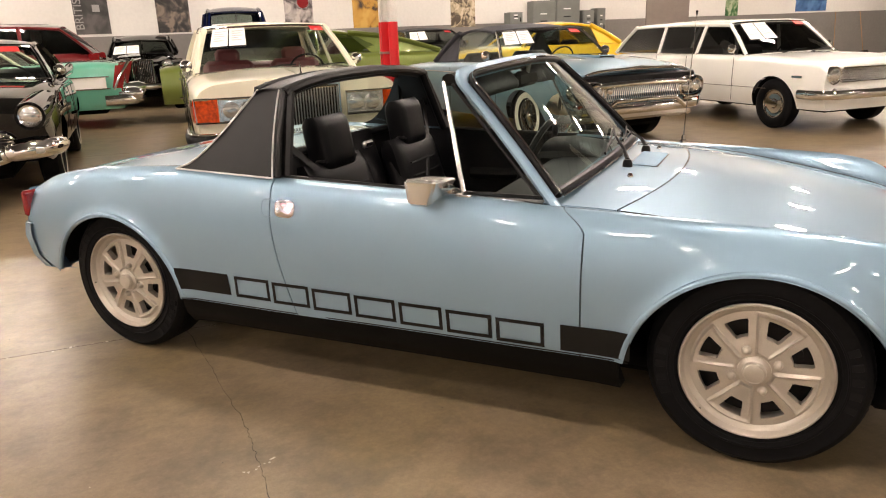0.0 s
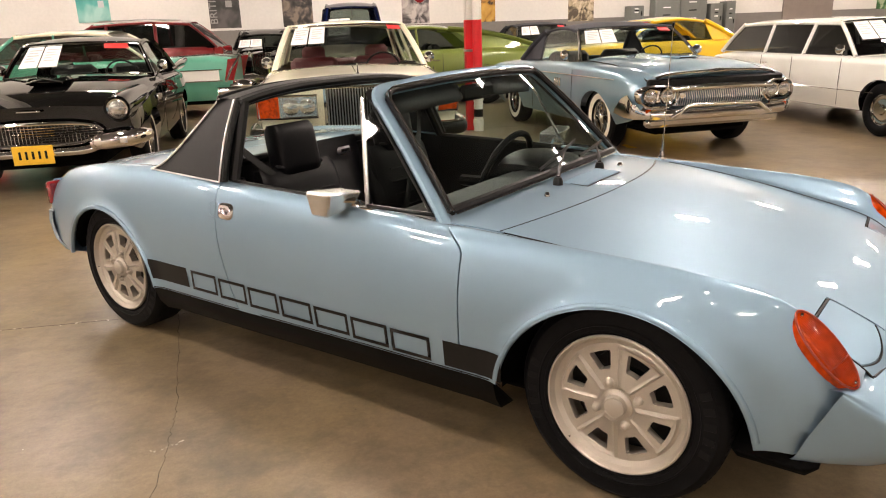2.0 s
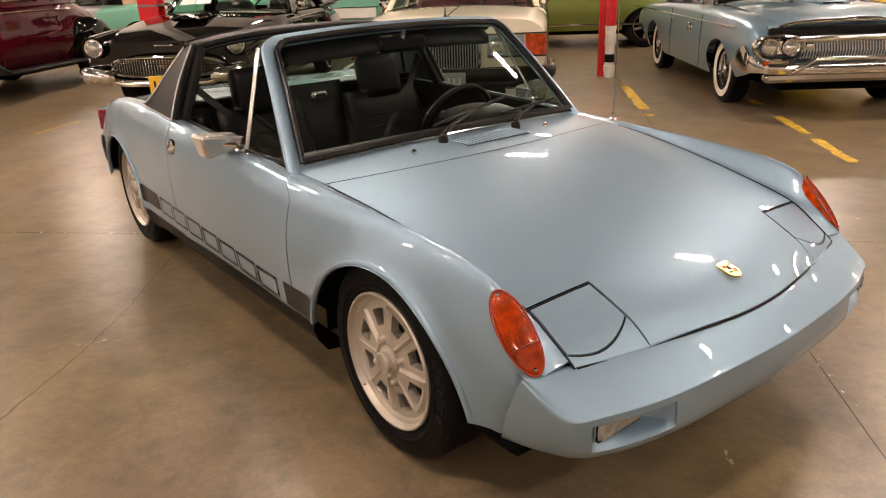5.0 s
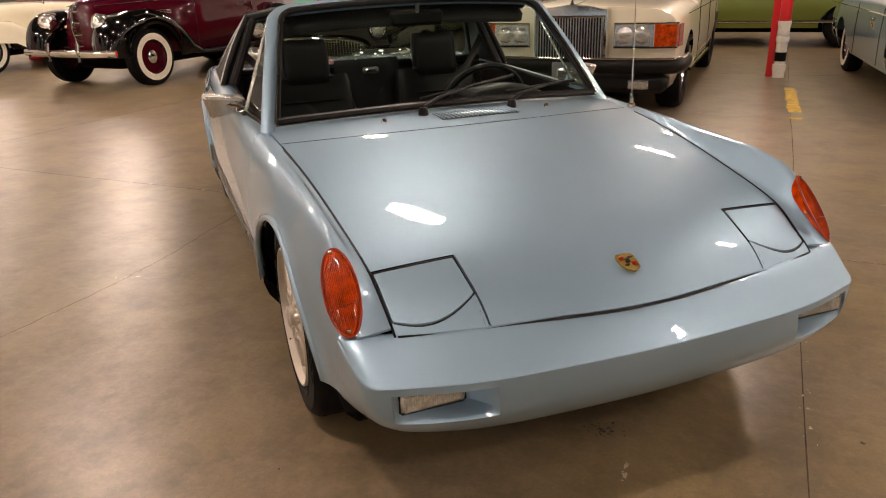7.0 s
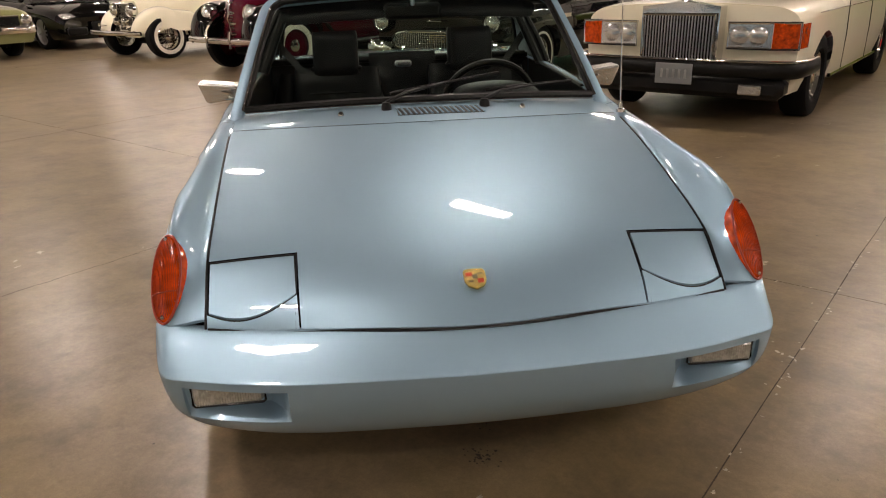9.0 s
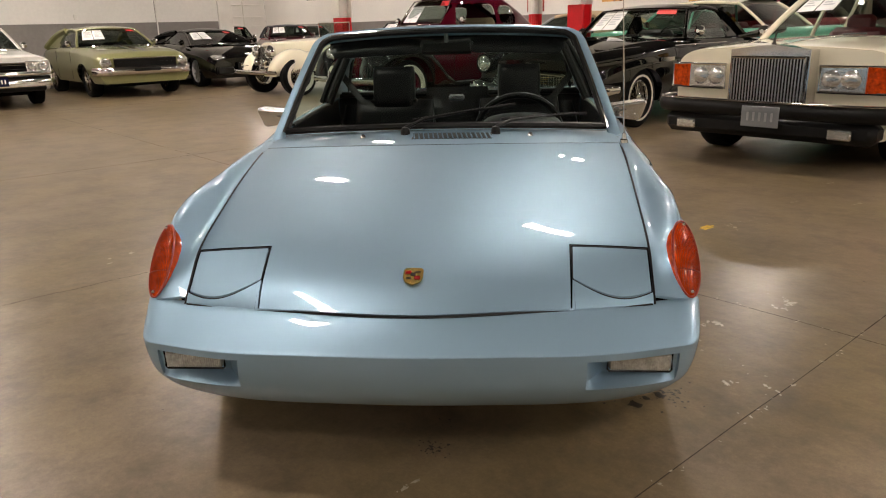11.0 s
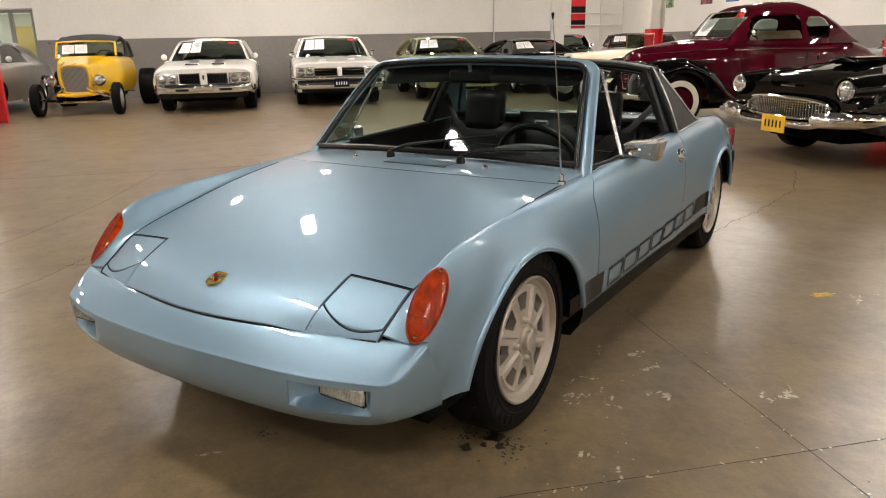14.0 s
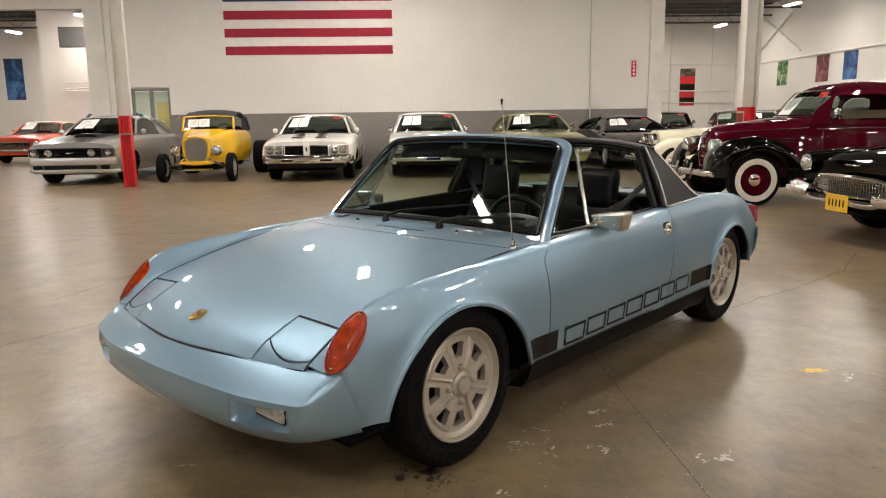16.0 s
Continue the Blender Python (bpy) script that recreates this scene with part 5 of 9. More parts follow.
for s in (1, -1):
    part("rear_pad", Geo().tube([(-0.50, s * 0.58, 0.45), (-0.52, s * 0.585, 0.60), (-0.54, s * 0.58, 0.755)], [0.085, 0.09, 0.05], 12), LEATHER, hero, "black padded side of the bulkhead")
    part("seat_belt", Geo().tube([(-0.47, s * 0.63, 0.93), (-0.40, s * 0.52, 0.80), (-0.30, s * 0.30, 0.60), (-0.22, s * 0.13, 0.42)], 0.017, 6, flat=0.12, up=(1, 0, 0.4)), TRIM, hero, "black seat belt")
    part("belt_anchor", Geo().box((-0.465, s * 0.635, 0.93), (0.03, 0.02, 0.06), 0.006), TRIM, hero)
part("tunnel", Geo().box((0.0, 0, 0.32), (0.9, 0.16, 0.13), 0.03), CLOTH, hero)
part("gear_lever", Geo().tube([(0.08, 0.02, 0.36), (0.04, 0.02, 0.52)], 0.008, 8), DULL, hero)
part("gear_knob", Geo().lathe([(0, 0.03), (0.016, 0.022), (0.02, 0.0), (0.014, -0.02), (0, -0.026)], 14, "z", (0.04, 0.02, 0.535)), TRIM, hero)

# ---- a kit for the other cars: x ahead from the front axle, y to the car's left ----
WHEELS = {}


def wheel_meshes(style, r, w):
    """Meshes of one wheel by style; made once."""
    key = (style, r, w)
    if key in WHEELS:
        return WHEELS[key]
    rr = r * {"low": 0.72, "mag": 0.64, "rod": 0.62}.get(style, 0.58)
    h = w / 2
    out = {}
    out["tyre"] = to_mesh("tyre", Geo().lathe([(rr, -h * 0.8), (rr + 0.02, -h), ((r + rr) / 2, -h * 1.06), (r - 0.02, -h * 0.95), (r, -h * 0.7), (r, h * 0.7), (r - 0.02, h * 0.95), ((r + rr) / 2, h * 1.06), (rr + 0.02, h), (rr, h * 0.8)], 40), RUBBER)
    disc = Geo().lathe([(rr, h * 0.78), (rr * 0.96, h * 0.80), (rr * 0.90, h * 0.55), (rr * 0.6, h * 0.45), (0.05, h * 0.5), (0, h * 0.5)], 32)
    disc.lathe([(rr, h * 0.78), (rr * 0.9, 0), (rr, -h * 0.8)], 32)
    if style in ("white_wire", "white_red", "thin_wire"):
        a, b = {"white_wire": (rr + 0.012, rr + 0.075), "white_red": (rr + 0.008, rr + 0.085), "thin_wire": (rr + 0.040, rr + 0.062)}[style]
        f = lambda q: h * (1.0 + 0.075 * math.sin(math.pi * (q - rr) / (r - rr)))
        out["whitewall"] = to_mesh("whitewall", Geo().lathe([(a, f(a) * 0.99)] + [(q, f(q) + 0.002) for q in steps(a, b, 5)] + [(b, f(b) * 0.985)], 40), WHITEWALL)
    if style.endswith("wire") or style == "wire":
        g = Geo().lathe([(rr, h * 0.78), (rr * 0.95, h * 0.82), (rr * 0.90, h * 0.55), (rr * 0.88, 0.0), (rr * 0.95, -h * 0.8)], 32)
        for k in range(36):
            a0, a1 = 2 * math.pi * k / 36, 2 * math.pi * (k + (2.5 if k % 2 else -2.5)) / 36
            g.tube([(rr * 0.9 * math.cos(a1), h * 0.5, rr * 0.9 * math.sin(a1)), (0.045 * math.cos(a0), h * (0.75 if k % 2 else 0.35), 0.045 * math.sin(a0))], 0.0035, 4)
        g.lathe([(0.05, h * 0.3), (0.05, h * 0.8), (0.03, h * 0.95), (0, h)], 16)
        out["rim"] = to_mesh("rim", g, CHROME)
    elif style == "white_red":
        out["rim"] = to_mesh("rim", disc, MAROON)
        out["hub_cap"] = to_mesh("hub_cap", Geo().lathe([(0.085, h * 0.47), (0.08, h * 0.62), (0.045, h * 0.78), (0, h * 0.84)], 28), CHROME)
    elif style in ("mag", "rod", "low"):
        n = 5 if style != "low" else 10
        g = Geo().lathe([(rr, h * 0.8), (rr * 0.96, h * 0.84), (rr * 0.9, h * 0.5), (rr * 0.88, 0.0), (rr * 0.95, -h * 0.8)], 40)
        for k in range(n):
            a = 2 * math.pi * k / n
            g.tube([(rr * 0.9 * math.cos(a), h * 0.55, rr * 0.9 * math.sin(a)), (0.03 * math.cos(a), h * 0.65, 0.03 * math.sin(a))], [0.028 if n == 5 else 0.016, 0.034 if n == 5 else 0.014], 8, flat=0.5, up=(0, 1, 0))
        g.lathe([(0.06, h * 0.5), (0.055, h * 0.72), (0.02, h * 0.8), (0, h * 0.8)], 20)
        out["rim"] = to_mesh("rim", g, DULL if style != "mag" else CHROME)
        out["hub_back"] = to_mesh("hub_back", Geo().lathe([(rr * 0.88, -0.02), (0, -0.02)], 24), DARK)
    else:
        out["rim"] = to_mesh("rim", disc, SILVER if style == "plain" else CHROME)
        out["hub_cap"] = to_mesh("hub_cap", Geo().lathe([(rr * 0.72, h * 0.5), (rr * 0.68, h * 0.62), (rr * 0.35, h * 0.66), (rr * 0.28, h * 0.8), (0, h * 0.84)], 28), CHROME)
    WHEELS[key] = out
    return out


def put_wheel(root, style, r, w, x, y, spin=0, steer=0):
    ms = wheel_meshes(style, r, w)
    wh = part("wheel", ms["rim"], None, root)
    wh.matrix_basis = pose(x, y, r, 0, spin, (0 if y > 0 else 180) + steer)
    for k, me in ms.items():
        if k != "rim":
            part(k, me, None, wh)
    return wh


def car_body(root, P):
    """The lower body: lofted from nose to tail with wheel arches cut out."""
    wb, fo, ro, hw = P["wb"], P["fo"], P["ro"], P["hw"]
    top = curve1(P["top"])
    plan = curve1(P["plan"])
    bot = curve1(P.get("bot", [(fo, P["zb"]), (-wb - ro, P["zb"])]))
    ar, az = P.get("arch", (0.40, 0.68)), P.get("az", 0.30)
    roll, tuck, crown = P.get("roll", 0.12), P.get("tuck", 0.06), P.get("crown", 0.02)
    oa, ob = P.get("open", (9, 9))
    arches = [c for c in (0, -wb) if not (c != 0 and P.get("skirt"))]

    def low(x):
        z = bot(x)
        for c in arches:
            d = abs(x - c)
            if d < ar[0]:
                z = max(z, az + (ar[1] - az) * math.sqrt(1 - (d / ar[0]) ** 2))
        return z

    xs = set(steps(-wb - ro, fo, 56))
    for c in arches:
        for k in range(25):
            xs.add(c - ar[0] * math.cos(math.pi * k / 24))
        for e in (c - ar[0], c + ar[0]):
            xs.add(e - 0.002), xs.add(e + 0.002)
    for e in (oa, ob):
        if e < 8:
            xs.add(e), xs.add(e + 0.002)
    xs = sorted(x for x in xs if -wb - ro <= x <= fo)
    rows = []
    for x in xs:
        zt, w = top(x), hw * plan(x)
        rl = min(roll, (zt - bot(x)) * 0.45)
        zs = zt - rl
        lo = min(low(x), zs - 0.02)
        inner = w - 0.13 if ob < x < oa else 0.0
        e = min(0.72, 1 - rl / w * P.get("shoulder", 0.8))
        ye = max(e * w, inner)
        pts = []
        for i in range(7):
            y = inner + (ye - inner) * i / 7
            pts.append((x, y, zt + crown * (1 - (y / w) ** 2)))
        zc = zt + crown * (1 - (ye / w) ** 2)
        for i in range(9):
            a = math.pi / 2 * i / 8
            pts.append((x, ye + (w - ye) * math.sin(a), zs + (zc - zs) * math.cos(a)))
        for i in range(1, 9):
            s = i / 8
            z = zs + (lo - zs) * s
            q = (zs - z) / max(0.05, zs - bot(x))
            pts.append((x, w + P.get("bulge", 0.012) * math.sin(math.pi * q) - tuck * q ** 3, z))
        rows.append(pts)
    g = Geo().grid(rows)
    for r in (rows[0], rows[-1]):
        n = len(r)
        g.add(r + [(x, -y, z) for x, y, z in r], [])
        k = len(g.v) - 2 * n
        g.f += [(k + i, k + i + 1, k + n + i + 1, k + n + i) for i in range(n - 1)]
    h = Geo().grid(rows)
    h.v = [(x, -y, z) for x, y, z in h.v]
    g.add(h.v, h.f)
    body = part("body", g, P["paint"], root, "", 42)
    part("underbody", Geo().box(((fo - wb - ro) / 2, 0, 0.30), (fo + wb + ro - 0.5, hw * 1.2, 0.18), 0.04), DARK, root)
    for c in (0, -wb):
        for s in (1, -1):
            part("wheel_housing", Geo().grid([[(c - (ar[0] + 0.01) * math.cos(math.pi * k / 16), s * y, az + (ar[1] - az + 0.01) * math.sin(math.pi * k / 16)) for y in (hw * 0.93, hw * 0.5)] for k in range(17)]), DARK, root)
    return body


def cabin(root, P):
    """Roof, pillars, panes and a plain interior."""
    C = P["cabin"]
    xa, xb, xc, xd = C["x"]
    zb_, zr = C["belt"], C["roof"]
    wb_, wr = C["w"]
    paint_ = C.get("paint", P["paint"])
    pr = C.get("pillar", 0.026)
    gl = C.get("glass", TINT)
    bow = C.get("bow", 0.06)
    zrr = C.get("roof_rear", zr)
    zbr = C.get("belt_rear", zb_)

    def ws(u, v):
        b = 1 - abs(u) ** 2.4
        return Vector((xa + (xb - xa) * v + bow * (1 - 0.5 * v) * b * 1.4, (wb_ + (wr - wb_) * v) * u, zb_ + (zr - zb_) * v + 0.02 * b + 0.02 * math.sin(math.pi * v)))

    def rw(u, v):
        b = 1 - abs(u) ** 2.4
        return Vector((xd + (xc - xd) * v - bow * (1 - 0.5 * v) * b, (wb_ + (wr - wb_) * v) * u, zbr + (zrr - zbr) * v + 0.02 * b + C.get("fast", 0.02) * math.sin(math.pi * v)))
    rows = []
    nn = 14
    for i in range(nn + 1):
        s = i / nn
        row = []
        for u in steps(-1, 1, 16):
            p, q = ws(u, 1), rw(u, 1)
            z = p.z + (q.z - p.z) * s + C.get("dome", 0.05) * math.sin(math.pi * s) + 0.035 * (1 - abs(u) ** 2.5)
            row.append((p.x + (q.x - p.x) * s, p.y + (q.y - p.y) * s, z))
        rows.append(row)
    roof = part("roof", Geo().grid(rows).grid([[(x, y, z - 0.04) for x, y, z in r] for r in rows]), C.get("roof_paint", paint_), root)
    part("header", Geo().tube([ws(u, 1.0) + Vector((-0.012, 0, 0.012)) for u in steps(-1, 1, 16)], 0.032, 8, flat=0.8), C.get("roof_paint", paint_), roof)
    for s in (1, -1):
        part("pillar", Geo().tube([ws(s, v) for v in steps(0, 1, 6)], pr, 8), C.get("pillar_paint", paint_), roof)
        part("pillar", Geo().tube([rw(s, v) for v in steps(0, 1, 6)], C.get("rear_pillar", pr * 1.6), 8, flat=0.6, up=(1, 0, 0)), C.get("roof_paint", paint_), roof)
        part("roof_rail", Geo().tube([Vector(r[0 if s < 0 else -1]) + Vector((0, 0, -0.012)) for r in rows], pr, 8), C.get("roof_paint", paint_), roof)
        for f in C.get("posts", (0.5,)):
            a = Vector((xa + (xd - xa) * f, s * wb_, zb_))
            b = Vector(rows[min(nn, max(0, round(nn * (a.x - xb) / (xc - xb))))][0 if s < 0 else -1])
            part("post", Geo().tube([a, b], C.get("post", 0.02), 8), C.get("pillar_paint", paint_), roof)
        lower = [Vector((xa + (xd - xa) * k / 12, s * wb_, zb_ + (zbr - zb_) * k / 12)) for k in range(13)]
        upper = [ws(s, v) for v in (0.5, 1.0)] + [Vector(r[0 if s < 0 else -1]) for r in rows[1:-1]] + [rw(s, v) for v in (1.0, 0.5)]
        if C.get("side_glass", True):
            up12 = [upper[min(len(upper) - 1, round(k * (len(upper) - 1) / 12))] for k in range(13)]
            pn = part("side_window", Geo().grid([lower, up12]), gl, roof)
            pn.visible_shadow = False
        if C.get("quarter"):
            f = C["quarter"]
            a = Vector((xa + (xd - xa) * f, s * (wb_ + 0.004), zb_))
            k0 = min(nn, max(0, round(nn * (a.x - 0.1 - xb) / (xc - xb))))
            tp = [Vector(rows[k][0 if s < 0 else -1]) + Vector((0, s * 0.006, 0)) for k in range(k0, nn + 1)] + [rw(s, v) + Vector((0, s * 0.006, 0)) for v in (0.75, 0.5, 0.25, 0.0)]
            lw = [a + (Vector((xd, s * (wb_ + 0.006), zbr)) - a) * k / (len(tp) - 1) for k in range(len(tp))]
            part("sail", Geo().grid([tp, lw]).grid([[p - Vector((0, s * 0.03, 0)) for p in tp], [p - Vector((0, s * 0.03, 0)) for p in lw]]), C.get("roof_paint", paint_), roof)
    w = part("windscreen", Geo().grid([[ws(u, v) for u in steps(-0.98, 0.98, 14)] for v in steps(0, 1, 6)]), gl, root)
    w.visible_shadow = False
    loop = [ws(u, 0) for u in steps(-1, 1, 16)] + [ws(1, v) for v in steps(0, 1, 6)][1:] + [ws(-u, 1) for u in steps(-1, 1, 16)][1:] + [ws(-1, 1 - v) for v in steps(0, 1, 6)][1:-1]
    part("screen_trim", Geo().tube([p + Vector((0.012, 0, 0.01)) for p in loop], C.get("trim_r", 0.011), 6, close=True), C.get("trim", CHROME), w)
    if C.get("split"):
        part("screen_post", Geo().tube([ws(0, 0), ws(0, 1)], 0.012, 6), CHROME, w)
    w2 = part("rear_window", Geo().grid([[rw(u, v) for u in steps(-0.98, 0.98, 14)] for v in steps(0, 1, 6)]), C.get("back", gl), root)
    w2.visible_shadow = False
    seat_m = C.get("seats", TRIM)
    ys = wb_ * 0.48
    fl = 0.42
    part("cabin_floor", Geo().box(((xa + xd) / 2, 0, fl), (abs(xd - xa) + 0.5, wb_ * 1.75, 0.05), 0.01), CLOTH, root)
    part("dashboard", Geo().box((xa - 0.10, 0, zb_ - 0.07), (0.34, wb_ * 1.82 * C.get("dash", 1.0), 0.16), 0.05), seat_m, root)
    sx = xa - 0.95
    for y in (ys, -ys):
        st = part("seat", Geo().box((sx, y, fl + 0.18), (0.5, wb_ * 0.72, 0.18), 0.06), seat_m, root)
        part("backrest", Geo().box((sx - 0.30, y, (fl + zb_) / 2 + 0.10), (0.16, wb_ * 0.72, zb_ - fl), 0.06, Matrix.Rotation(radians(-12), 4, "Y")), seat_m, st)
        if C.get("headrests"):
            part("headrest", Geo().box((sx - 0.38, y, zb_ + 0.14), (0.09, 0.28, 0.17), 0.04), seat_m, st)
    if abs(xd - xa) > 2.2:
        part("rear_bench", Geo().box((sx - 1.15, 0, (fl + zb_) / 2 + 0.05), (0.22, wb_ * 1.6, zb_ - fl), 0.06, Matrix.Rotation(radians(-14), 4, "Y")), seat_m, root)
    c = Vector((xa - 0.48, ys, zb_ - 0.02))
    part("steering_wheel", Geo().tube([c + Vector((0.08 * math.sin(a), 0.19 * math.cos(a), 0.17 * math.sin(a))) for a in steps(0, 2 * math.pi * 29 / 30, 29)], 0.011, 6, close=True), C.get("wheel", TRIM), root)
    part("steering_column", Geo().tube([c, c + Vector((0.30, 0, -0.12))], 0.02, 8), TRIM, root)
    for y in (-0.30, 0.22):
        a, b = ws(y / wb_, 0.0) + Vector((0.05, 0, 0.0)), ws((y + 0.32) / wb_, 0.06) + Vector((0.03, 0, 0.012))
        part("wiper", Geo().tube([a, b, b + Vector((0, 0.16, 0.002))], 0.007, 5), TRIM, root)
    if C.get("mirrors", True):
        for s in (1, -1):
            q = Vector((xa - 0.22, s * (P["hw"] * 0.97), zb_ + 0.09))
            mr = part("door_mirror", Geo().tube([q + Vector((0.07, 0, 0)), q + Vector((0.04, 0, 0)), q, q + Vector((-0.01, 0, 0))], [0.02, 0.055, 0.062, 0.058], 14), C.get("mirror", CHROME), root)
            part("arm", Geo().tube([q, q + Vector((0.02, -s * 0.06, -0.09))], 0.012, 6), CHROME, mr)
    return ws


def sheet(root, ws, u0, u1, v0, v1, red=None):
    """Price papers and a red tag behind the windscreen; things of their own."""
    m = root.matrix_world
    k = 0.93
    for a, b in ((u0, (u0 + u1) / 2 - 0.01), ((u0 + u1) / 2 + 0.01, u1)):
        p = [ws(a, v0), ws(b, v0), ws(b, v1), ws(a, v1)]
        c = sum(p, Vector()) / 4
        n = (p[1] - p[0]).cross(p[3] - p[0]).normalized()
        if n.x < 0:
            n = -n
        f = lambda q: q + n * 0.012
        ob = thing("paper_sheet", m, "white printed paper sheet on the windscreen", "paper", "price sheets", g=Geo().prism([f(q) for q in p], n * 0.002), material=PAPER)
        ex, ey = p[1] - p[0], p[3] - p[0]
        for r in range(5):
            y0, y1 = 0.80 - r * 0.13, 0.86 - r * 0.13
            x1 = (0.85, 0.7, 0.8, 0.55, 0.75)[r]
            q = [p[0] + ex * a2 + ey * b2 for a2, b2 in ((0.15, y0), (x1, y0), (x1, y1), (0.15, y1))]
            part("print_bar", Geo().prism([f(w) + n * 0.0025 for w in q], n * 0.0008), INK, ob)
    if red:
        a, b, v2, v3 = red
        p = [ws(a, v2), ws(b, v2), ws(b, v3), ws(a, v3)]
        n = (p[1] - p[0]).cross(p[3] - p[0]).normalized()
        if n.x < 0:
            n = -n
        thing("red_tag", m, "small red card tag on the windscreen", "tag", "red tags", g=Geo().prism([q + n * 0.012 for q in p], n * 0.002), material=REDTAG)


def headlamp(root, x, y, z, r, tilt=0, bezel=CHROME):
    b = part("headlamp", Geo().lathe([(r * 0.86, 0.012), (r, 0.016), (r * 1.12, 0.004), (r * 1.14, -0.06)], 28, "x", (x, y, z)), bezel, root, "round headlamp with chrome bezel")
    part("lens", Geo().lathe([(r * 0.9, 0.006), (r * 0.7, 0.026), (r * 0.4, 0.038), (0, 0.042)], 28, "x", (x, y, z)), LENS, b)
    return b


def grille(root, x, y0, y1, z0, z1, nv=0, nh=0, frame_m=CHROME, bar=CHROME, back=TRIM, fr=0.014, bar_r=0.004, lean=0.0, deep=0.03):
    g = part("grille", Geo().box((x - deep, (y0 + y1) / 2, (z0 + z1) / 2), (0.02, y1 - y0, z1 - z0), 0.003), back, root, "radiator grille")
    zz = lambda z: x + lean * (z - z0)
    if fr:
        part("grille_frame", Geo().tube([(zz(z0), y0, z0), (zz(z0), y1, z0), (zz(z1), y1, z1), (zz(z1), y0, z1)], fr, 8, close=True), frame_m, g)
    for k in range(nv):
        y = y0 + (y1 - y0) * (k + 0.5) / nv
        part("grille_bar", Geo().tube([(zz(z0) - 0.005, y, z0), (zz(z1) - 0.005, y, z1)], bar_r, 6), bar, g)
    for k in range(nh):
        z = z0 + (z1 - z0) * (k + 0.5) / nh
        part("grille_bar", Geo().tube([(zz(z) - 0.005, y0, z), (zz(z) - 0.005, y1, z)], bar_r, 6), bar, g)
    return g


def bumper(root, pts, h, depth, material=CHROME, label=""):
    """A bar through (x, y, z) of one side, mirrored; h its height."""
    full = [(x, -y, z) for x, y, z in pts[::-1]] + [p for p in pts if p[1] > 1e-6]
    P_ = []
    m = len(full)
    for i in range(m - 1):
        p0, p1, p2, p3 = (Vector(full[max(i - 1, 0)]), Vector(full[i]), Vector(full[i + 1]), Vector(full[min(i + 2, m - 1)]))
        for k in range(5):
            t = k / 5
            P_.append(0.5 * (2 * p1 + (p2 - p0) * t + (2 * p0 - 5 * p1 + 4 * p2 - p3) * t * t + (3 * p1 - p0 - 3 * p2 + p3) * t ** 3))
    P_.append(Vector(full[-1]))
    return part("bumper", Geo().tube(P_, depth, 12, flat=h / (2 * depth)), material, root, label)


def blade(root, pts, h, depth, material=CHROME, label=""):
    """A bumper with a flat face and rolled edges through (x, y, z) of one side, mirrored."""
    full = [(x, -y, z) for x, y, z in pts[::-1]] + [p for p in pts if p[1] > 1e-6]
    fx = soft_curve(sorted((y, x) for x, y, z in full), 0.05)
    fz = soft_curve(sorted((y, z) for x, y, z in full), 0.05)
    w = full[-1][1]
    prof = [(-depth, 0.42), (-0.4 * depth, 0.5), (-0.1 * depth, 0.47), (0.0, 0.36), (0.006, 0.0), (0.0, -0.34), (-0.15 * depth, -0.45), (-0.5 * depth, -0.5), (-depth, -0.44)]
    rows = []
    for k in range(49):
        y = w * math.sin(math.pi / 2 * (k / 24 - 1))
        rows.append([(fx(y) + dx, y, fz(y) + q * h) for dx, q in prof])
    return part("bumper", Geo().grid(rows), material, root, label, 30)


def side_strip(root, x0, x1, y, z, r=0.008, material=CHROME):
    for s in (1, -1):
        part("side_trim", Geo().tube([(x, s * y, z) for x in steps(x0, x1, 6)], r, 6), material, root)


def door_lines(root, P, xs_, z0, z1, y):
    for s in (1, -1):
        for x in xs_:
            part("shut_line", Geo().tube([(x, s * (y - 0.001), z0), (x, s * (y + 0.006), (z0 + z1) / 2), (x, s * (y - 0.004), z1)], 0.004, 5), TRIM, root)
        part("door_handle", Geo().tube([(xs_[-1] + 0.18, s * (y + 0.016), z1 - 0.10), (xs_[-1] + 0.06, s * (y + 0.016), z1 - 0.10)], 0.010, 6), CHROME, root)


def plate(root, x, y, z, w=0.31, h=0.155, material=PLATE, ink=TRIM, n=5):
    p = part("number_plate", Geo().box((x, y, z), (0.008, w, h), 0.003), material, root, "number plate")
    for k in range(n):
        part("plate_bar", Geo().box((x + 0.005, y - w * 0.32 + w * 0.64 * k / (n - 1), z), (0.003, w * 0.06, h * 0.42), 0.001), ink, p)


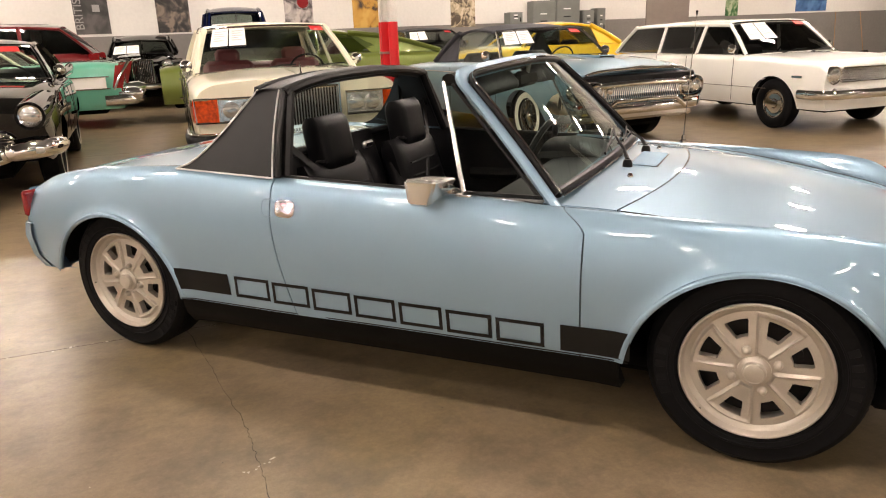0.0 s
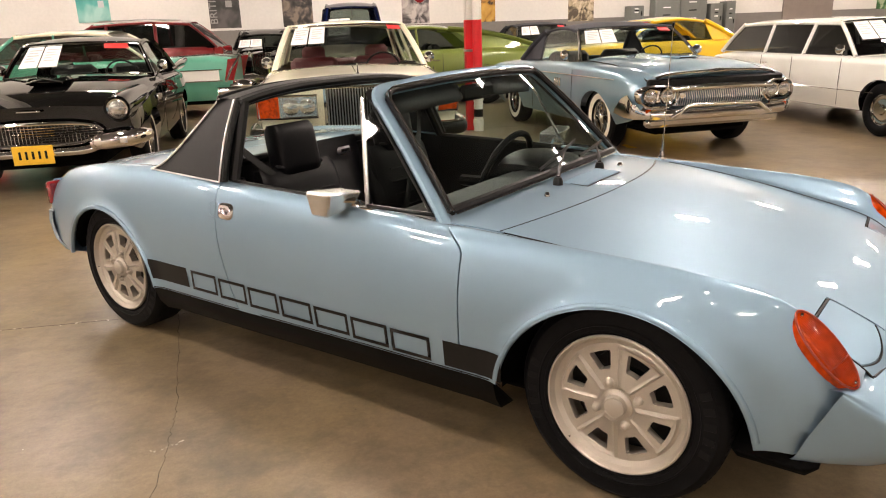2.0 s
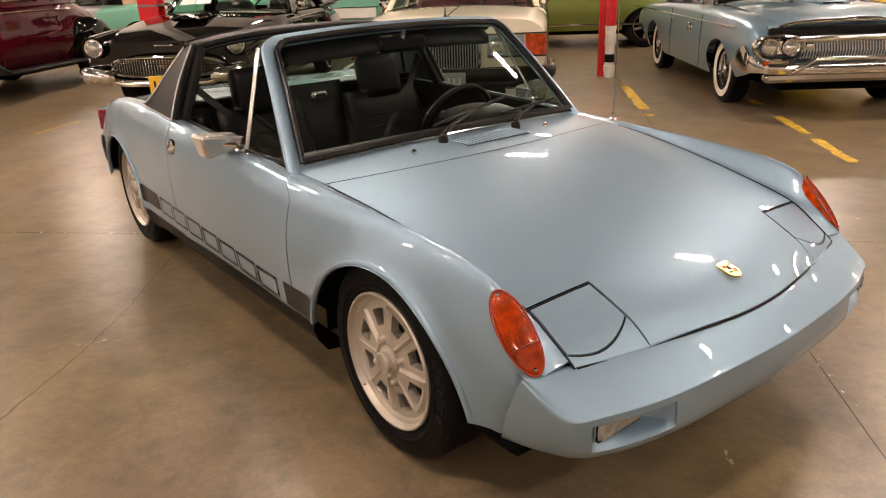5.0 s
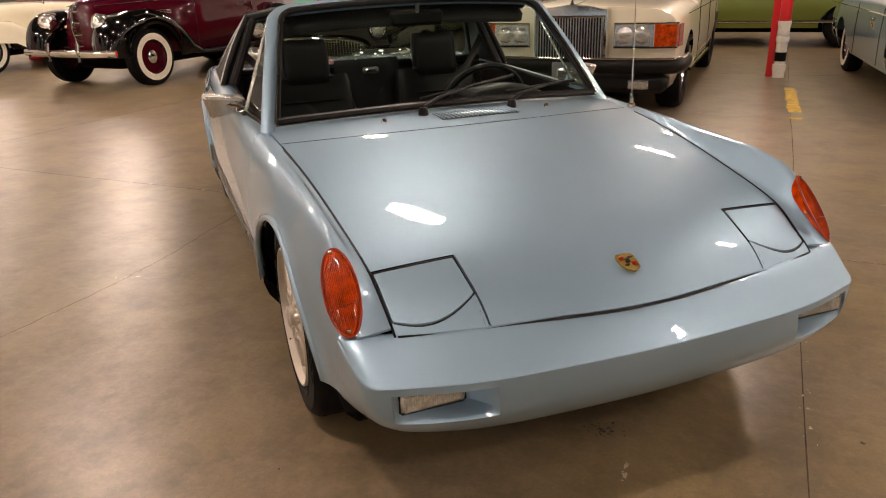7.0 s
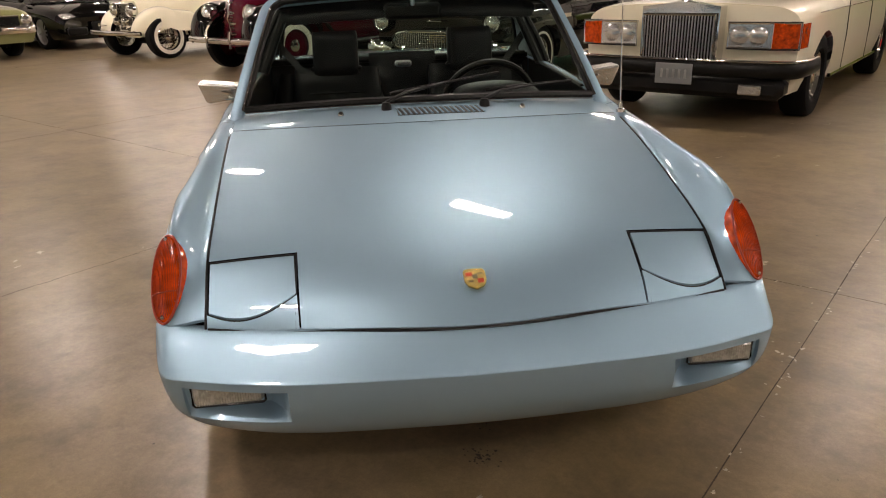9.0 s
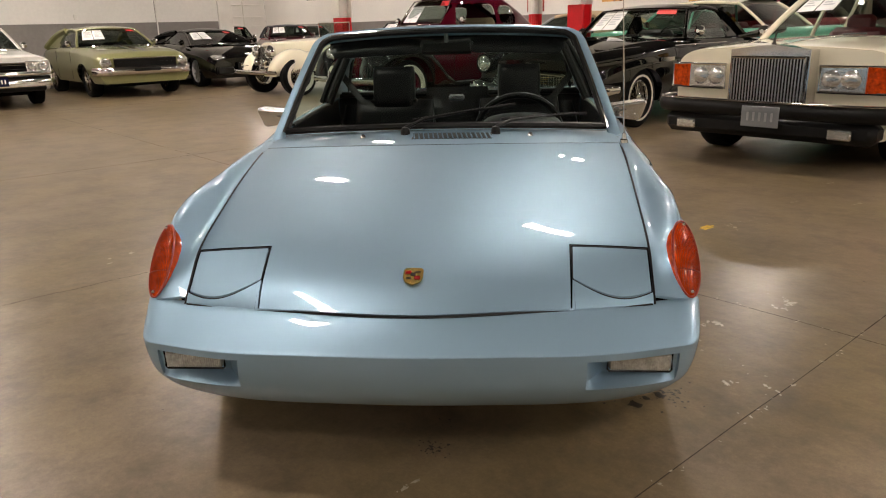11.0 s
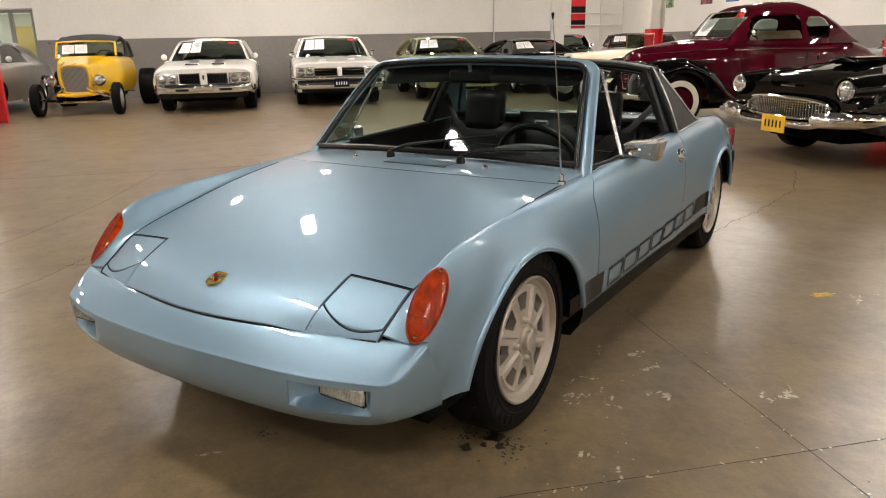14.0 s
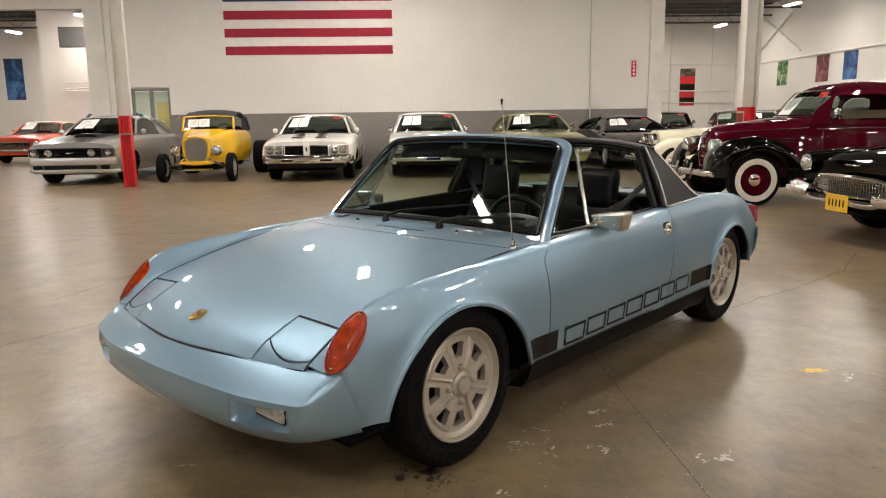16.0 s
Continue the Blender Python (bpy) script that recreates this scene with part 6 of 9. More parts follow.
def fender(root, c, r, y0, y1, a0, a1, material, tail=None, name="fender", puff=0.15, drop=0.20):
    """An old-style wing arched over a wheel: from angle a0 in front to a1 behind, then a tail of (x, z)."""
    path = [(c[0] + r * math.cos(radians(a)), c[1] + r * math.sin(radians(a))) for a in steps(a0, a1, 22)]
    for q in tail or []:
        path.append(q)
    rows = []
    m = len(path)
    for i, (x, z) in enumerate(path):
        xa_, za_ = path[max(i - 1, 0)]
        xb_, zb_ = path[min(i + 1, m - 1)]
        l = math.hypot(xb_ - xa_, zb_ - za_) or 1
        nx, nz = -(zb_ - za_) / l, (xb_ - xa_) / l
        if nx * (x - c[0]) + nz * (z - c[1] + 0.2) < 0:
            nx, nz = -nx, -nz
        taper = min(1.0, 0.55 + 0.45 * math.sin(math.pi * min(1, (i + 2) / m * 1.25) * 0.5))
        row = []
        for k in range(13):
            t = k / 12
            y = y0 + (y0 + (y1 - y0) * taper - y0) * t
            hgt = puff * (1 - (abs(2 * t - 0.9) / 1.1) ** 2.6) - (drop if k == 12 else drop * 0.4 if k == 11 else 0)
            row.append((x + nx * hgt, y if k < 12 else y + 0.004 * (1 if y1 > y0 else -1), z + nz * hgt))
        rows.append(row)
    return part(name, Geo().grid(rows), material, root, "", 50)


def pontoon(root, s, material, r=0.36, name="front_wing"):
    """A full rounded prewar front wing with a round wheel opening."""
    top = curve1([(0.64, 0.50), (0.615, 0.62), (0.56, 0.74), (0.45, 0.855), (0.25, 0.935), (0.0, 0.955), (-0.25, 0.905), (-0.48, 0.79), (-0.66, 0.63), (-0.80, 0.46), (-0.88, 0.38)])
    out = curve1([(0.64, 0.70), (0.58, 0.79), (0.45, 0.86), (0.2, 0.90), (-0.3, 0.90), (-0.6, 0.87), (-0.88, 0.84)])
    inn = curve1([(0.64, 0.44), (0.5, 0.36), (0.1, 0.40), (-0.4, 0.52), (-0.88, 0.66)])
    hole = r + 0.045
    xs = sorted(set(steps(-0.88, 0.64, 44)) | {hole * math.cos(math.pi * k / 28) for k in range(29)})
    rows = []
    for x in xs:
        z1, yo, yi = top(x), out(x), inn(x)
        low = 0.34 if x < 0 else 0.40
        if abs(x) < hole:
            low = max(low, r + math.sqrt(hole * hole - x * x))
        low = min(low, z1 - 0.03)
        rad = min(0.17, (z1 - low) * 0.75)
        row = [(x, s * yi, max(z1 - 0.10, low)), (x, s * (yi + 0.04), z1 - 0.035)]
        for k in range(5):
            q = k / 5
            y = yi + 0.09 + (yo - rad - yi - 0.09) * q
            row.append((x, s * y, z1 - 0.015 * (1 - q) ** 2))
        for k in range(9):
            a = math.pi / 2 * k / 8
            row.append((x, s * (yo - rad + rad * math.sin(a)), z1 - rad + rad * math.cos(a)))
        for k in range(1, 6):
            row.append((x, s * (yo - 0.012 * (k / 5) ** 2), z1 - rad + (low - z1 + rad) * k / 5))
        row.append((x, s * (yo - 0.035), low + 0.004))
        rows.append(row)
    return part(name, Geo().grid(rows), material, root, "", 60)

# ---- the row that faces the roadster ----
ROW = -90.0


def cream_saloon():
    root = thing("saloon_car", at(-0.07, 4.24, 0, ROW), "cream luxury saloon with upright chrome grille, burgundy seats", "car", "parked cars")
    P = dict(wb=3.06, fo=0.80, ro=1.30, hw=0.905, zb=0.26, paint=CREAM, arch=(0.385, 0.70), az=0.31, roll=0.10, crown=0.05, bulge=0.015,
             top=[(0.80, 0.84), (0.70, 0.90), (0.2, 0.925), (-0.6, 0.945), (-3.2, 0.945), (-4.0, 0.91), (-4.36, 0.84)],
             plan=[(0.80, 0.93), (0.6, 0.97), (0, 1.0), (-3.0, 1.0), (-4.0, 0.95), (-4.36, 0.88)], open=(-0.62, -3.15),
             cabin=dict(x=(-0.62, -1.22, -2.75, -3.28), belt=0.945, roof=1.375, w=(0.80, 0.64), seats=BURGUNDY, headrests=True, posts=(0.42, 0.72), glass=GLASS, back=DEEP, quarter=0.84, pillar=0.032, dome=0.03))
    car_body(root, P)
    ws = cabin(root, P)
    sheet(root, ws, -0.86, -0.36, 0.52, 0.96, (0.70, 0.92, 0.86, 0.97))
    for x in (0, -3.06):
        for s in (1, -1):
            put_wheel(root, "chrome", 0.345, 0.22, x, s * 0.775)
    # grille shell with its pediment
    g = Geo()
    g.prism([(0.86, -0.315, 0.50), (0.86, -0.315, 0.925), (0.86, 0, 0.965), (0.86, 0.315, 0.925), (0.86, 0.315, 0.50)], (-0.16, 0, 0))
    sh = part("grille_shell", g, CHROME, root, "chrome radiator shell with a low gable")
    grille(root, 0.885, -0.29, 0.29, 0.51, 0.865, nv=24, bar=DULL, fr=0.012, bar_r=0.0055, deep=0.02)
    part("mascot", Geo().tube([(0.80, 0, 0.96), (0.80, 0, 0.99), (0.775, 0, 1.06)], [0.022, 0.008, 0.004], 8), CHROME, sh)
    for s in (1, -1):
        part("lamp_frame", Geo().tube([(0.815, s * 0.375, 0.615), (0.80, s * 0.66, 0.615), (0.76, s * 0.885, 0.615), (0.76, s * 0.885, 0.805), (0.80, s * 0.66, 0.805), (0.815, s * 0.375, 0.805)], 0.013, 8, close=True), CHROME, root)
        part("headlamp", Geo().prism([(0.80, s * 0.38, 0.62), (0.795, s * 0.70, 0.62), (0.795, s * 0.70, 0.80), (0.80, s * 0.38, 0.80)], (0.012, 0, 0)), LENS, root, "wide rectangular headlamp")
        for y in (0.46, 0.60):
            part("reflector", Geo().lathe([(0.07, 0.0), (0.05, 0.008), (0, 0.014)], 20, "x", (0.812, s * y, 0.71)), LENS, root)
        part("indicator", Geo().prism([(0.795, s * 0.705, 0.62), (0.745, s * 0.89, 0.62), (0.745, s * 0.89, 0.80), (0.795, s * 0.705, 0.80)], (0.014, 0, 0)), AMBER, root, "amber indicator")
        part("indicator_side", Geo().prism([(0.745, s * 0.892, 0.62), (0.60, s * 0.905, 0.62), (0.60, s * 0.905, 0.80), (0.745, s * 0.892, 0.80)], (0, s * 0.008, 0)), AMBER, root)
        part("fog_light", Geo().box((0.955, s * 0.62, 0.325), (0.03, 0.17, 0.075), 0.01), LENS, root, "rectangular driving lamp")
    bumper(root, [(0.96, 0, 0.475), (0.95, 0.5, 0.475), (0.91, 0.80, 0.475), (0.80, 0.925, 0.475), (0.42, 0.94, 0.475)], 0.13, 0.045, TRIM, "black rubber-faced bumper")
    bumper(root, [(0.98, 0, 0.535), (0.97, 0.5, 0.535), (0.93, 0.80, 0.535), (0.81, 0.935, 0.535), (0.43, 0.948, 0.535)], 0.022, 0.022)
    part("apron", Geo().box((0.82, 0, 0.33), (0.22, 1.70, 0.17), 0.05), TRIM, root, "black front apron")
    plate(root, 1.005, 0.04, 0.425, 0.30, 0.16, GREY, DULL)
    side_strip(root, 0.35, -4.2, 0.918, 0.86, 0.004)
    side_strip(root, -0.45, -2.6, 0.885, 0.29, 0.018)
    door_lines(root, P, (-0.75, -1.85, -2.75), 0.30, 0.93, 0.915)
    part("bonnet_line", Geo().tube([(0.70, 0.0, 0.955), (0.2, 0, 0.978), (-0.5, 0, 0.997)], 0.006, 5), CHROME, root)


def blue_convertible():
    root = thing("convertible_car", at(3.42, 4.55, 0, ROW + 5) @ Matrix.Diagonal((0.94, 0.94, 0.96, 1)), "blue-grey metallic convertible with dark folded-up soft top and quad lamps", "car", "parked cars")
    P = dict(wb=2.87, fo=0.92, ro=1.35, hw=0.965, zb=0.25, paint=TBLUE, arch=(0.40, 0.655), az=0.31, roll=0.07, crown=0.035, bulge=0.03, shoulder=1.1,
             top=[(0.92, 0.70), (0.86, 0.80), (0.3, 0.90), (-0.7, 0.93), (-2.6, 0.90), (-3.6, 0.86), (-4.22, 0.78)],
             bot=[(0.92, 0.46), (0.6, 0.36), (0.0, 0.26), (-3.2, 0.26), (-4.22, 0.40)],
             plan=[(0.92, 0.92), (0.7, 0.97), (0, 1.0), (-3.0, 1.0), (-4.22, 0.90)], open=(-0.75, -2.55),
             cabin=dict(x=(-0.72, -1.12, -2.15, -2.68), belt=0.93, roof=1.29, w=(0.82, 0.66), seats=TRIM, roof_paint=CLOTH, pillar_paint=CHROME, pillar=0.02, rear_pillar=0.06, quarter=0.66, posts=(), glass=GLASS, belt_rear=0.91))
    car_body(root, P)
    ws = cabin(root, P)
    sheet(root, ws, -0.9, -0.35, 0.48, 0.95, (0.62, 0.86, 0.84, 0.96))
    for x in (0, -2.87):
        for s in (1, -1):
            put_wheel(root, "white_wire", 0.345, 0.19, x, s * 0.80, 10)
    # chrome nose: lamp pods, black mouth, toothed grille and a deep wrapped bumper
    part("grille_mouth", Geo().box((0.885, 0, 0.645), (0.07, 1.62, 0.34), 0.02), TRIM, root, "black recess behind the grille")
    g = part("grille_bar", Geo().tube([(0.985, y, 0.708 + 0.012 * math.cos(y * 2.6)) for y in steps(-0.60, 0.60, 16)], 0.034, 12), CHROME, root)
    for k in range(40):
        y = -0.52 + 1.04 * k / 39
        part("grille_tooth", Geo().tube([(0.955, y, 0.685), (0.985, y, 0.61), (0.965, y, 0.545)], 0.006, 5), BRIGHT, g)
    part("grille_boss", Geo().lathe([(0.0, 0.03), (0.035, 0.02), (0.045, -0.02)], 18, "x", (0.98, -0.46, 0.655)), CHROME, g)
    for s in (1, -1):
        rows = []
        for k, (x, ry, rz) in enumerate(((0.80, 0.20, 0.112), (0.96, 0.222, 0.122), (1.005, 0.212, 0.114), (1.015, 0.198, 0.104), (0.985, 0.185, 0.094))):
            rows.append([(x - 0.10 * max(0, (math.cos(2 * math.pi * j / 32) * 0.5 + 0.1)), s * (0.715 + ry * math.copysign(abs(math.cos(2 * math.pi * j / 32)) ** 0.75, math.cos(2 * math.pi * j / 32))), 0.645 + rz * math.copysign(abs(math.sin(2 * math.pi * j / 32)) ** 0.8, math.sin(2 * math.pi * j / 32))) for j in range(32)])
        pod = part("lamp_pod", Geo().grid(rows, close=True), CHROME, root, "chrome oval surround of two lamps")
        part("pod_back", Geo().box((0.915, s * 0.705, 0.645), (0.08, 0.33, 0.17), 0.03), CHROME, pod)
        for y in (0.625, 0.795):
            headlamp(root, 0.985 - 0.035 * (y > 0.7), s * y, 0.648, 0.074)
        part("parking_lamp", Geo().box((0.945, s * 0.74, 0.50), (0.03, 0.22, 0.04), 0.01), AMBER, root)
        # bumper end: a broad chrome plate round the corner
        rows = [[(x, s * y, z) for x, y, z in r] for r in (
            ((0.98, 0.62, 0.43), (0.98, 0.62, 0.50), (0.955, 0.63, 0.535)),
            ((0.955, 0.82, 0.42), (0.96, 0.83, 0.50), (0.93, 0.84, 0.545)),
            ((0.87, 0.95, 0.42), (0.88, 0.965, 0.50), (0.86, 0.955, 0.57)),
            ((0.72, 0.985, 0.43), (0.74, 0.992, 0.52), (0.78, 0.985, 0.66)),
            ((0.50, 0.985, 0.46), (0.55, 0.990, 0.52), (0.66, 0.985, 0.62)))]
        part("bumper_end", Geo().grid(rows).grid([[(x - 0.012, y * 0.985, z) for x, y, z in r] for r in rows]), CHROME, root, "", 60)
        for k in range(3):
            part("side_louvre", Geo().box((-0.95 - 0.07 * k, s * 0.990, 0.70), (0.035, 0.02, 0.10), 0.006), CHROME, root)
        part("bumper_guard", Geo().tube([(1.02, s * 0.60, 0.43), (1.045, s * 0.50, 0.49), (1.05, s * 0.42, 0.545), (1.05, s * 0.002, 0.550)], 0.022, 10), CHROME, root)
    bumper(root, [(1.00, 0, 0.455), (1.0, 0.4, 0.455), (0.985, 0.62, 0.46), (0.95, 0.80, 0.465)], 0.11, 0.035)
    part("valance", Geo().box((0.86, 0, 0.37), (0.12, 1.60, 0.10), 0.03), CHROME, root)
    for s in (1, -1):
        # dark gap between wing crest and hood
        part("hood_gap", Geo().tube([(0.86, s * 0.80, 0.80), (0.5, s * 0.78, 0.885), (0.0, s * 0.76, 0.93), (-0.65, s * 0.76, 0.955)], 0.009, 6), TRIM, root)
    ztop = curve1(P["top"])
    rows = []
    for x in steps(-0.66, 0.93, 26):
        k = max(0.0, (x - 0.60) / 0.33)
        yy_ = 0.745 - 0.03 * k
        rows.append([(x - 0.05 * (y * y), y * yy_, ztop(min(x, 0.80)) + 0.035 * (1 - (0.77 * y) ** 2) + 0.034 * (1 - abs(y) ** 7) - 0.010 * k * k + 0.012 * max(0, 1 - abs(y) / 0.25) ** 1.0) for y in steps(-1, 1, 28)])
    hd = part("hood", Geo().grid(rows).grid([rows[-1], [(x - 0.02, y, z - 0.035) for x, y, z in rows[-1]]]), TBLUE, root, "", 40)
    part("hood_lip", Geo().tube([(x, y, z - 0.004) for x, y, z in rows[-1]], 0.013, 8), CHROME, hd)
    part("hood_scoop", Geo().box((0.02, 0, 0.985), (0.62, 0.26, 0.036), 0.017), TBLUE, hd)
    part("scoop_mouth", Geo().box((0.325, 0, 0.985), (0.012, 0.21, 0.016), 0.005), TRIM, hd)
    part("emblem", Geo().tube([(0.93, -0.12, 0.862), (0.95, 0, 0.875), (0.93, 0.12, 0.862)], [0.004, 0.015, 0.004], 8), CHROME, hd)
    part("emblem", Geo().box((0.885, 0, 0.80), (0.02, 0.17, 0.02), 0.006), CHROME, root)
    side_strip(root, 0.5, -4.1, 0.985, 0.80, 0.006)
    door_lines(root, P, (-0.60, -1.90), 0.32, 0.86, 0.985)


def white_wagon():
    root = thing("station_wagon", at(6.50, 4.10, 0, ROW) @ Matrix.Diagonal((0.93, 0.93, 0.95, 1)), "white boxy station wagon with chrome bumper and tinted windows", "car", "parked cars")
    P = dict(wb=2.70, fo=0.78, ro=1.25, hw=0.885, zb=0.27, paint=WHITE, arch=(0.37, 0.655), az=0.31, roll=0.07, crown=0.02, bulge=0.02,
             top=[(0.78, 0.77), (0.72, 0.83), (-0.6, 0.89), (-3.4, 0.88), (-3.95, 0.84)],
             plan=[(0.78, 0.94), (0.6, 0.97), (0, 1.0), (-3.0, 1.0), (-3.95, 0.94)], open=(-0.65, -3.75),
             cabin=dict(x=(-0.60, -1.10, -3.30, -3.72), belt=0.89, roof=1.295, w=(0.79, 0.66), posts=(0.33, 0.62), glass=DEEP, seats=TRIM, post=0.03, dome=0.02))
    car_body(root, P)
    ws = cabin(root, P)
    sheet(root, ws, -0.8, -0.2, 0.40, 0.95, (0.6, 0.84, 0.85, 0.96))
    for x in (0, -2.70):
        for s in (1, -1):
            put_wheel(root, "chrome", 0.310, 0.19, x, s * 0.765)
    grille(root, 0.80, -0.60, 0.60, 0.60, 0.76, nh=7, bar=DULL, fr=0.010)
    for s in (1, -1):
        headlamp(root, 0.80, s * 0.72, 0.68, 0.095)
        part("indicator", Geo().lathe([(0.035, 0), (0.025, 0.02), (0, 0.025)], 16, "x", (0.80, s * 0.70, 0.50)), LENS, root)
    bumper(root, [(0.92, 0, 0.46), (0.90, 0.6, 0.46), (0.84, 0.82, 0.46), (0.68, 0.90, 0.46), (0.45, 0.905, 0.46)], 0.11, 0.035)
    side_strip(root, -0.1, -3.9, 0.898, 0.50, 0.004)
    side_strip(root, -0.55, -3.7, 0.80, 0.90, 0.01)
    part("fender_badge", Geo().box((0.40, 0.90, 0.66), (0.16, 0.008, 0.03), 0.002), CHROME, root)
    part("fender_badge", Geo().box((0.40, -0.90, 0.66), (0.16, 0.008, 0.03), 0.002), CHROME, root)
    door_lines(root, P, (-0.72, -1.72, -2.45), 0.32, 0.87, 0.90)


def black_hardtop():
    root = thing("hardtop_car", at(-3.0, 4.72, 0, ROW + 3), "glossy black two-seat hardtop with egg-crate grille and wire wheels", "car", "parked cars")
    P = dict(wb=2.59, fo=0.92, ro=1.35, hw=0.885, zb=0.25, paint=BLACK, arch=(0.41, 0.66), az=0.31, roll=0.13, crown=0.05, bulge=0.025,
             top=[(0.92, 0.62), (0.84, 0.73), (0.4, 0.845), (-0.7, 0.94), (-2.4, 0.93), (-3.3, 0.90), (-3.94, 0.82)],
             bot=[(0.92, 0.42), (0.5, 0.32), (0, 0.26), (-3.0, 0.26), (-3.94, 0.42)],
             plan=[(0.92, 0.90), (0.7, 0.97), (0, 1.0), (-2.6, 1.0), (-3.94, 0.86)], open=(-1.1, -2.5),
             cabin=dict(x=(-1.05, -1.36, -2.20, -2.60), belt=0.945, roof=1.27, w=(0.77, 0.62), glass=GLASS, seats=TRIM, quarter=0.72, posts=(), rear_pillar=0.07, pillar_paint=BLACK))
    car_body(root, P)
    ws = cabin(root, P)
    sheet(root, ws, -0.86, -0.30, 0.25, 0.95, (0.40, 0.80, 0.80, 0.96))
    for x in (0, -2.59):
        for s in (1, -1):
            put_wheel(root, "thin_wire", 0.335, 0.18, x, s * 0.755, 7)
    # a wide rounded mouth with a fine egg-crate, bowed forwards
    half = lambda y, up_: 0.545 + (0.098 if up_ else -0.088) * max(0.0, 1 - (abs(y) / 0.585) ** (3.2 if up_ else 5)) ** 0.5
    bowx = lambda y: 0.985 - 0.11 * (y / 0.585) ** 2
    mouth = [(bowx(y), y, half(y, True)) for y in steps(-0.583, 0.583, 40)] + [(bowx(y), y, half(y, False)) for y in steps(0.583, -0.583, 40)]
    g = part("grille", Geo().grid([[(bowx(y) - 0.04, y, half(y, True)) for y in steps(-0.58, 0.58, 30)], [(bowx(y) - 0.04, y, half(y, False)) for y in steps(-0.58, 0.58, 30)]]), TRIM, root, "wide egg-crate radiator grille")
    part("grille_frame", Geo().tube(mouth, 0.017, 8, close=True), CHROME, g)
    for k in range(37):
        y = -0.555 + 1.11 * k / 36
        part("grille_bar", Geo().tube([(bowx(y) - 0.008, y, half(y, True)), (bowx(y) - 0.008, y, half(y, False))], 0.0036, 5), CHROME, g)
    for k in range(7):
        z = 0.475 + 0.022 * k
        ye = 0.57 if z < 0.60 else 0.50
        part("grille_bar", Geo().tube([(bowx(y) - 0.004, y, z) for y in steps(-ye, ye, 16)], 0.0036, 5), CHROME, g)
    for s in (1, -1):
        headlamp(root, 0.885, s * 0.735, 0.735, 0.088)
        # the wing's rounded crest runs back from the lamp's hood
        part("lamp_brow", Geo().lathe([(0.112, -0.20), (0.118, 0.0), (0.112, 0.035), (0.098, 0.02)], 28, "x", (0.865, s * 0.735, 0.735)), BLACK, root)
        part("wing_crest", Geo().tube([(0.87, s * 0.735, 0.735), (0.70, s * 0.738, 0.74), (0.40, s * 0.745, 0.755), (0.0, s * 0.755, 0.77), (-0.45, s * 0.765, 0.79), (-0.75, s * 0.77, 0.80)], [0.117, 0.125, 0.128, 0.125, 0.118, 0.10], 18), BLACK, root, "", 60)
        part("bumper_pod", Geo().tube([(0.985, s * 0.50, 0.455), (0.995, s * 0.60, 0.465), (0.975, s * 0.72, 0.475), (0.925, s * 0.83, 0.48), (0.82, s * 0.905, 0.48), (0.60, s * 0.925, 0.475)], [0.052, 0.072, 0.078, 0.076, 0.070, 0.045], 14), CHROME, root, "chrome bumper pod wrapped round the corner", 60)
        part("pod_guard", Geo().lathe([(0.0, 0.075), (0.035, 0.066), (0.058, 0.035), (0.066, -0.01), (0.06, -0.06)], 20, "x", (0.995, s * 0.565, 0.47)), CHROME, root)
        part("pod_recess", Geo().box((1.030, s * 0.73, 0.472), (0.02, 0.17, 0.05), 0.008, Matrix.Rotation(-s * 0.30, 4, "Z")), DULL, root)
        part("vent_trim", Geo().box((-0.45, s * 0.905, 0.74), (0.30, 0.012, 0.05), 0.004), CHROME, root)
        part("tail_fin", Geo().tube([(-2.4, s * 0.80, 0.93), (-3.2, s * 0.82, 0.97), (-3.90, s * 0.80, 1.00)], [0.03, 0.06, 0.05], 10), BLACK, root)
        part("quarter_port", Geo().lathe([(0.0, 0.0), (0.07, 0.0), (0.075, 0.01)], 20, "y", (-2.24, 0.745 if s > 0 else -0.755, 1.08)), GLASS, root)
    bumper(root, [(0.99, 0, 0.395), (0.99, 0.40, 0.395), (0.965, 0.56, 0.43), (0.94, 0.66, 0.46)], 0.07, 0.035)
    plate(root, 1.035, 0.02, 0.385, 0.33, 0.165)
    part("hood_scoop", Geo().box((-0.05, 0, 0.965), (0.62, 0.34, 0.07), 0.03), BLACK, root)
    part("scoop_trim", Geo().tube([(0.27, -0.16, 0.955), (0.275, 0, 0.995), (0.27, 0.16, 0.955)], 0.012, 8), CHROME, root)
    part("emblem", Geo().box((0.885, 0, 0.745), (0.02, 0.20, 0.018), 0.006), CHROME, root)
    door_lines(root, P, (-0.70, -1.80), 0.32, 0.88, 0.905)
    side_strip(root, -0.6, -1.9, 0.90, 0.885, 0.005)


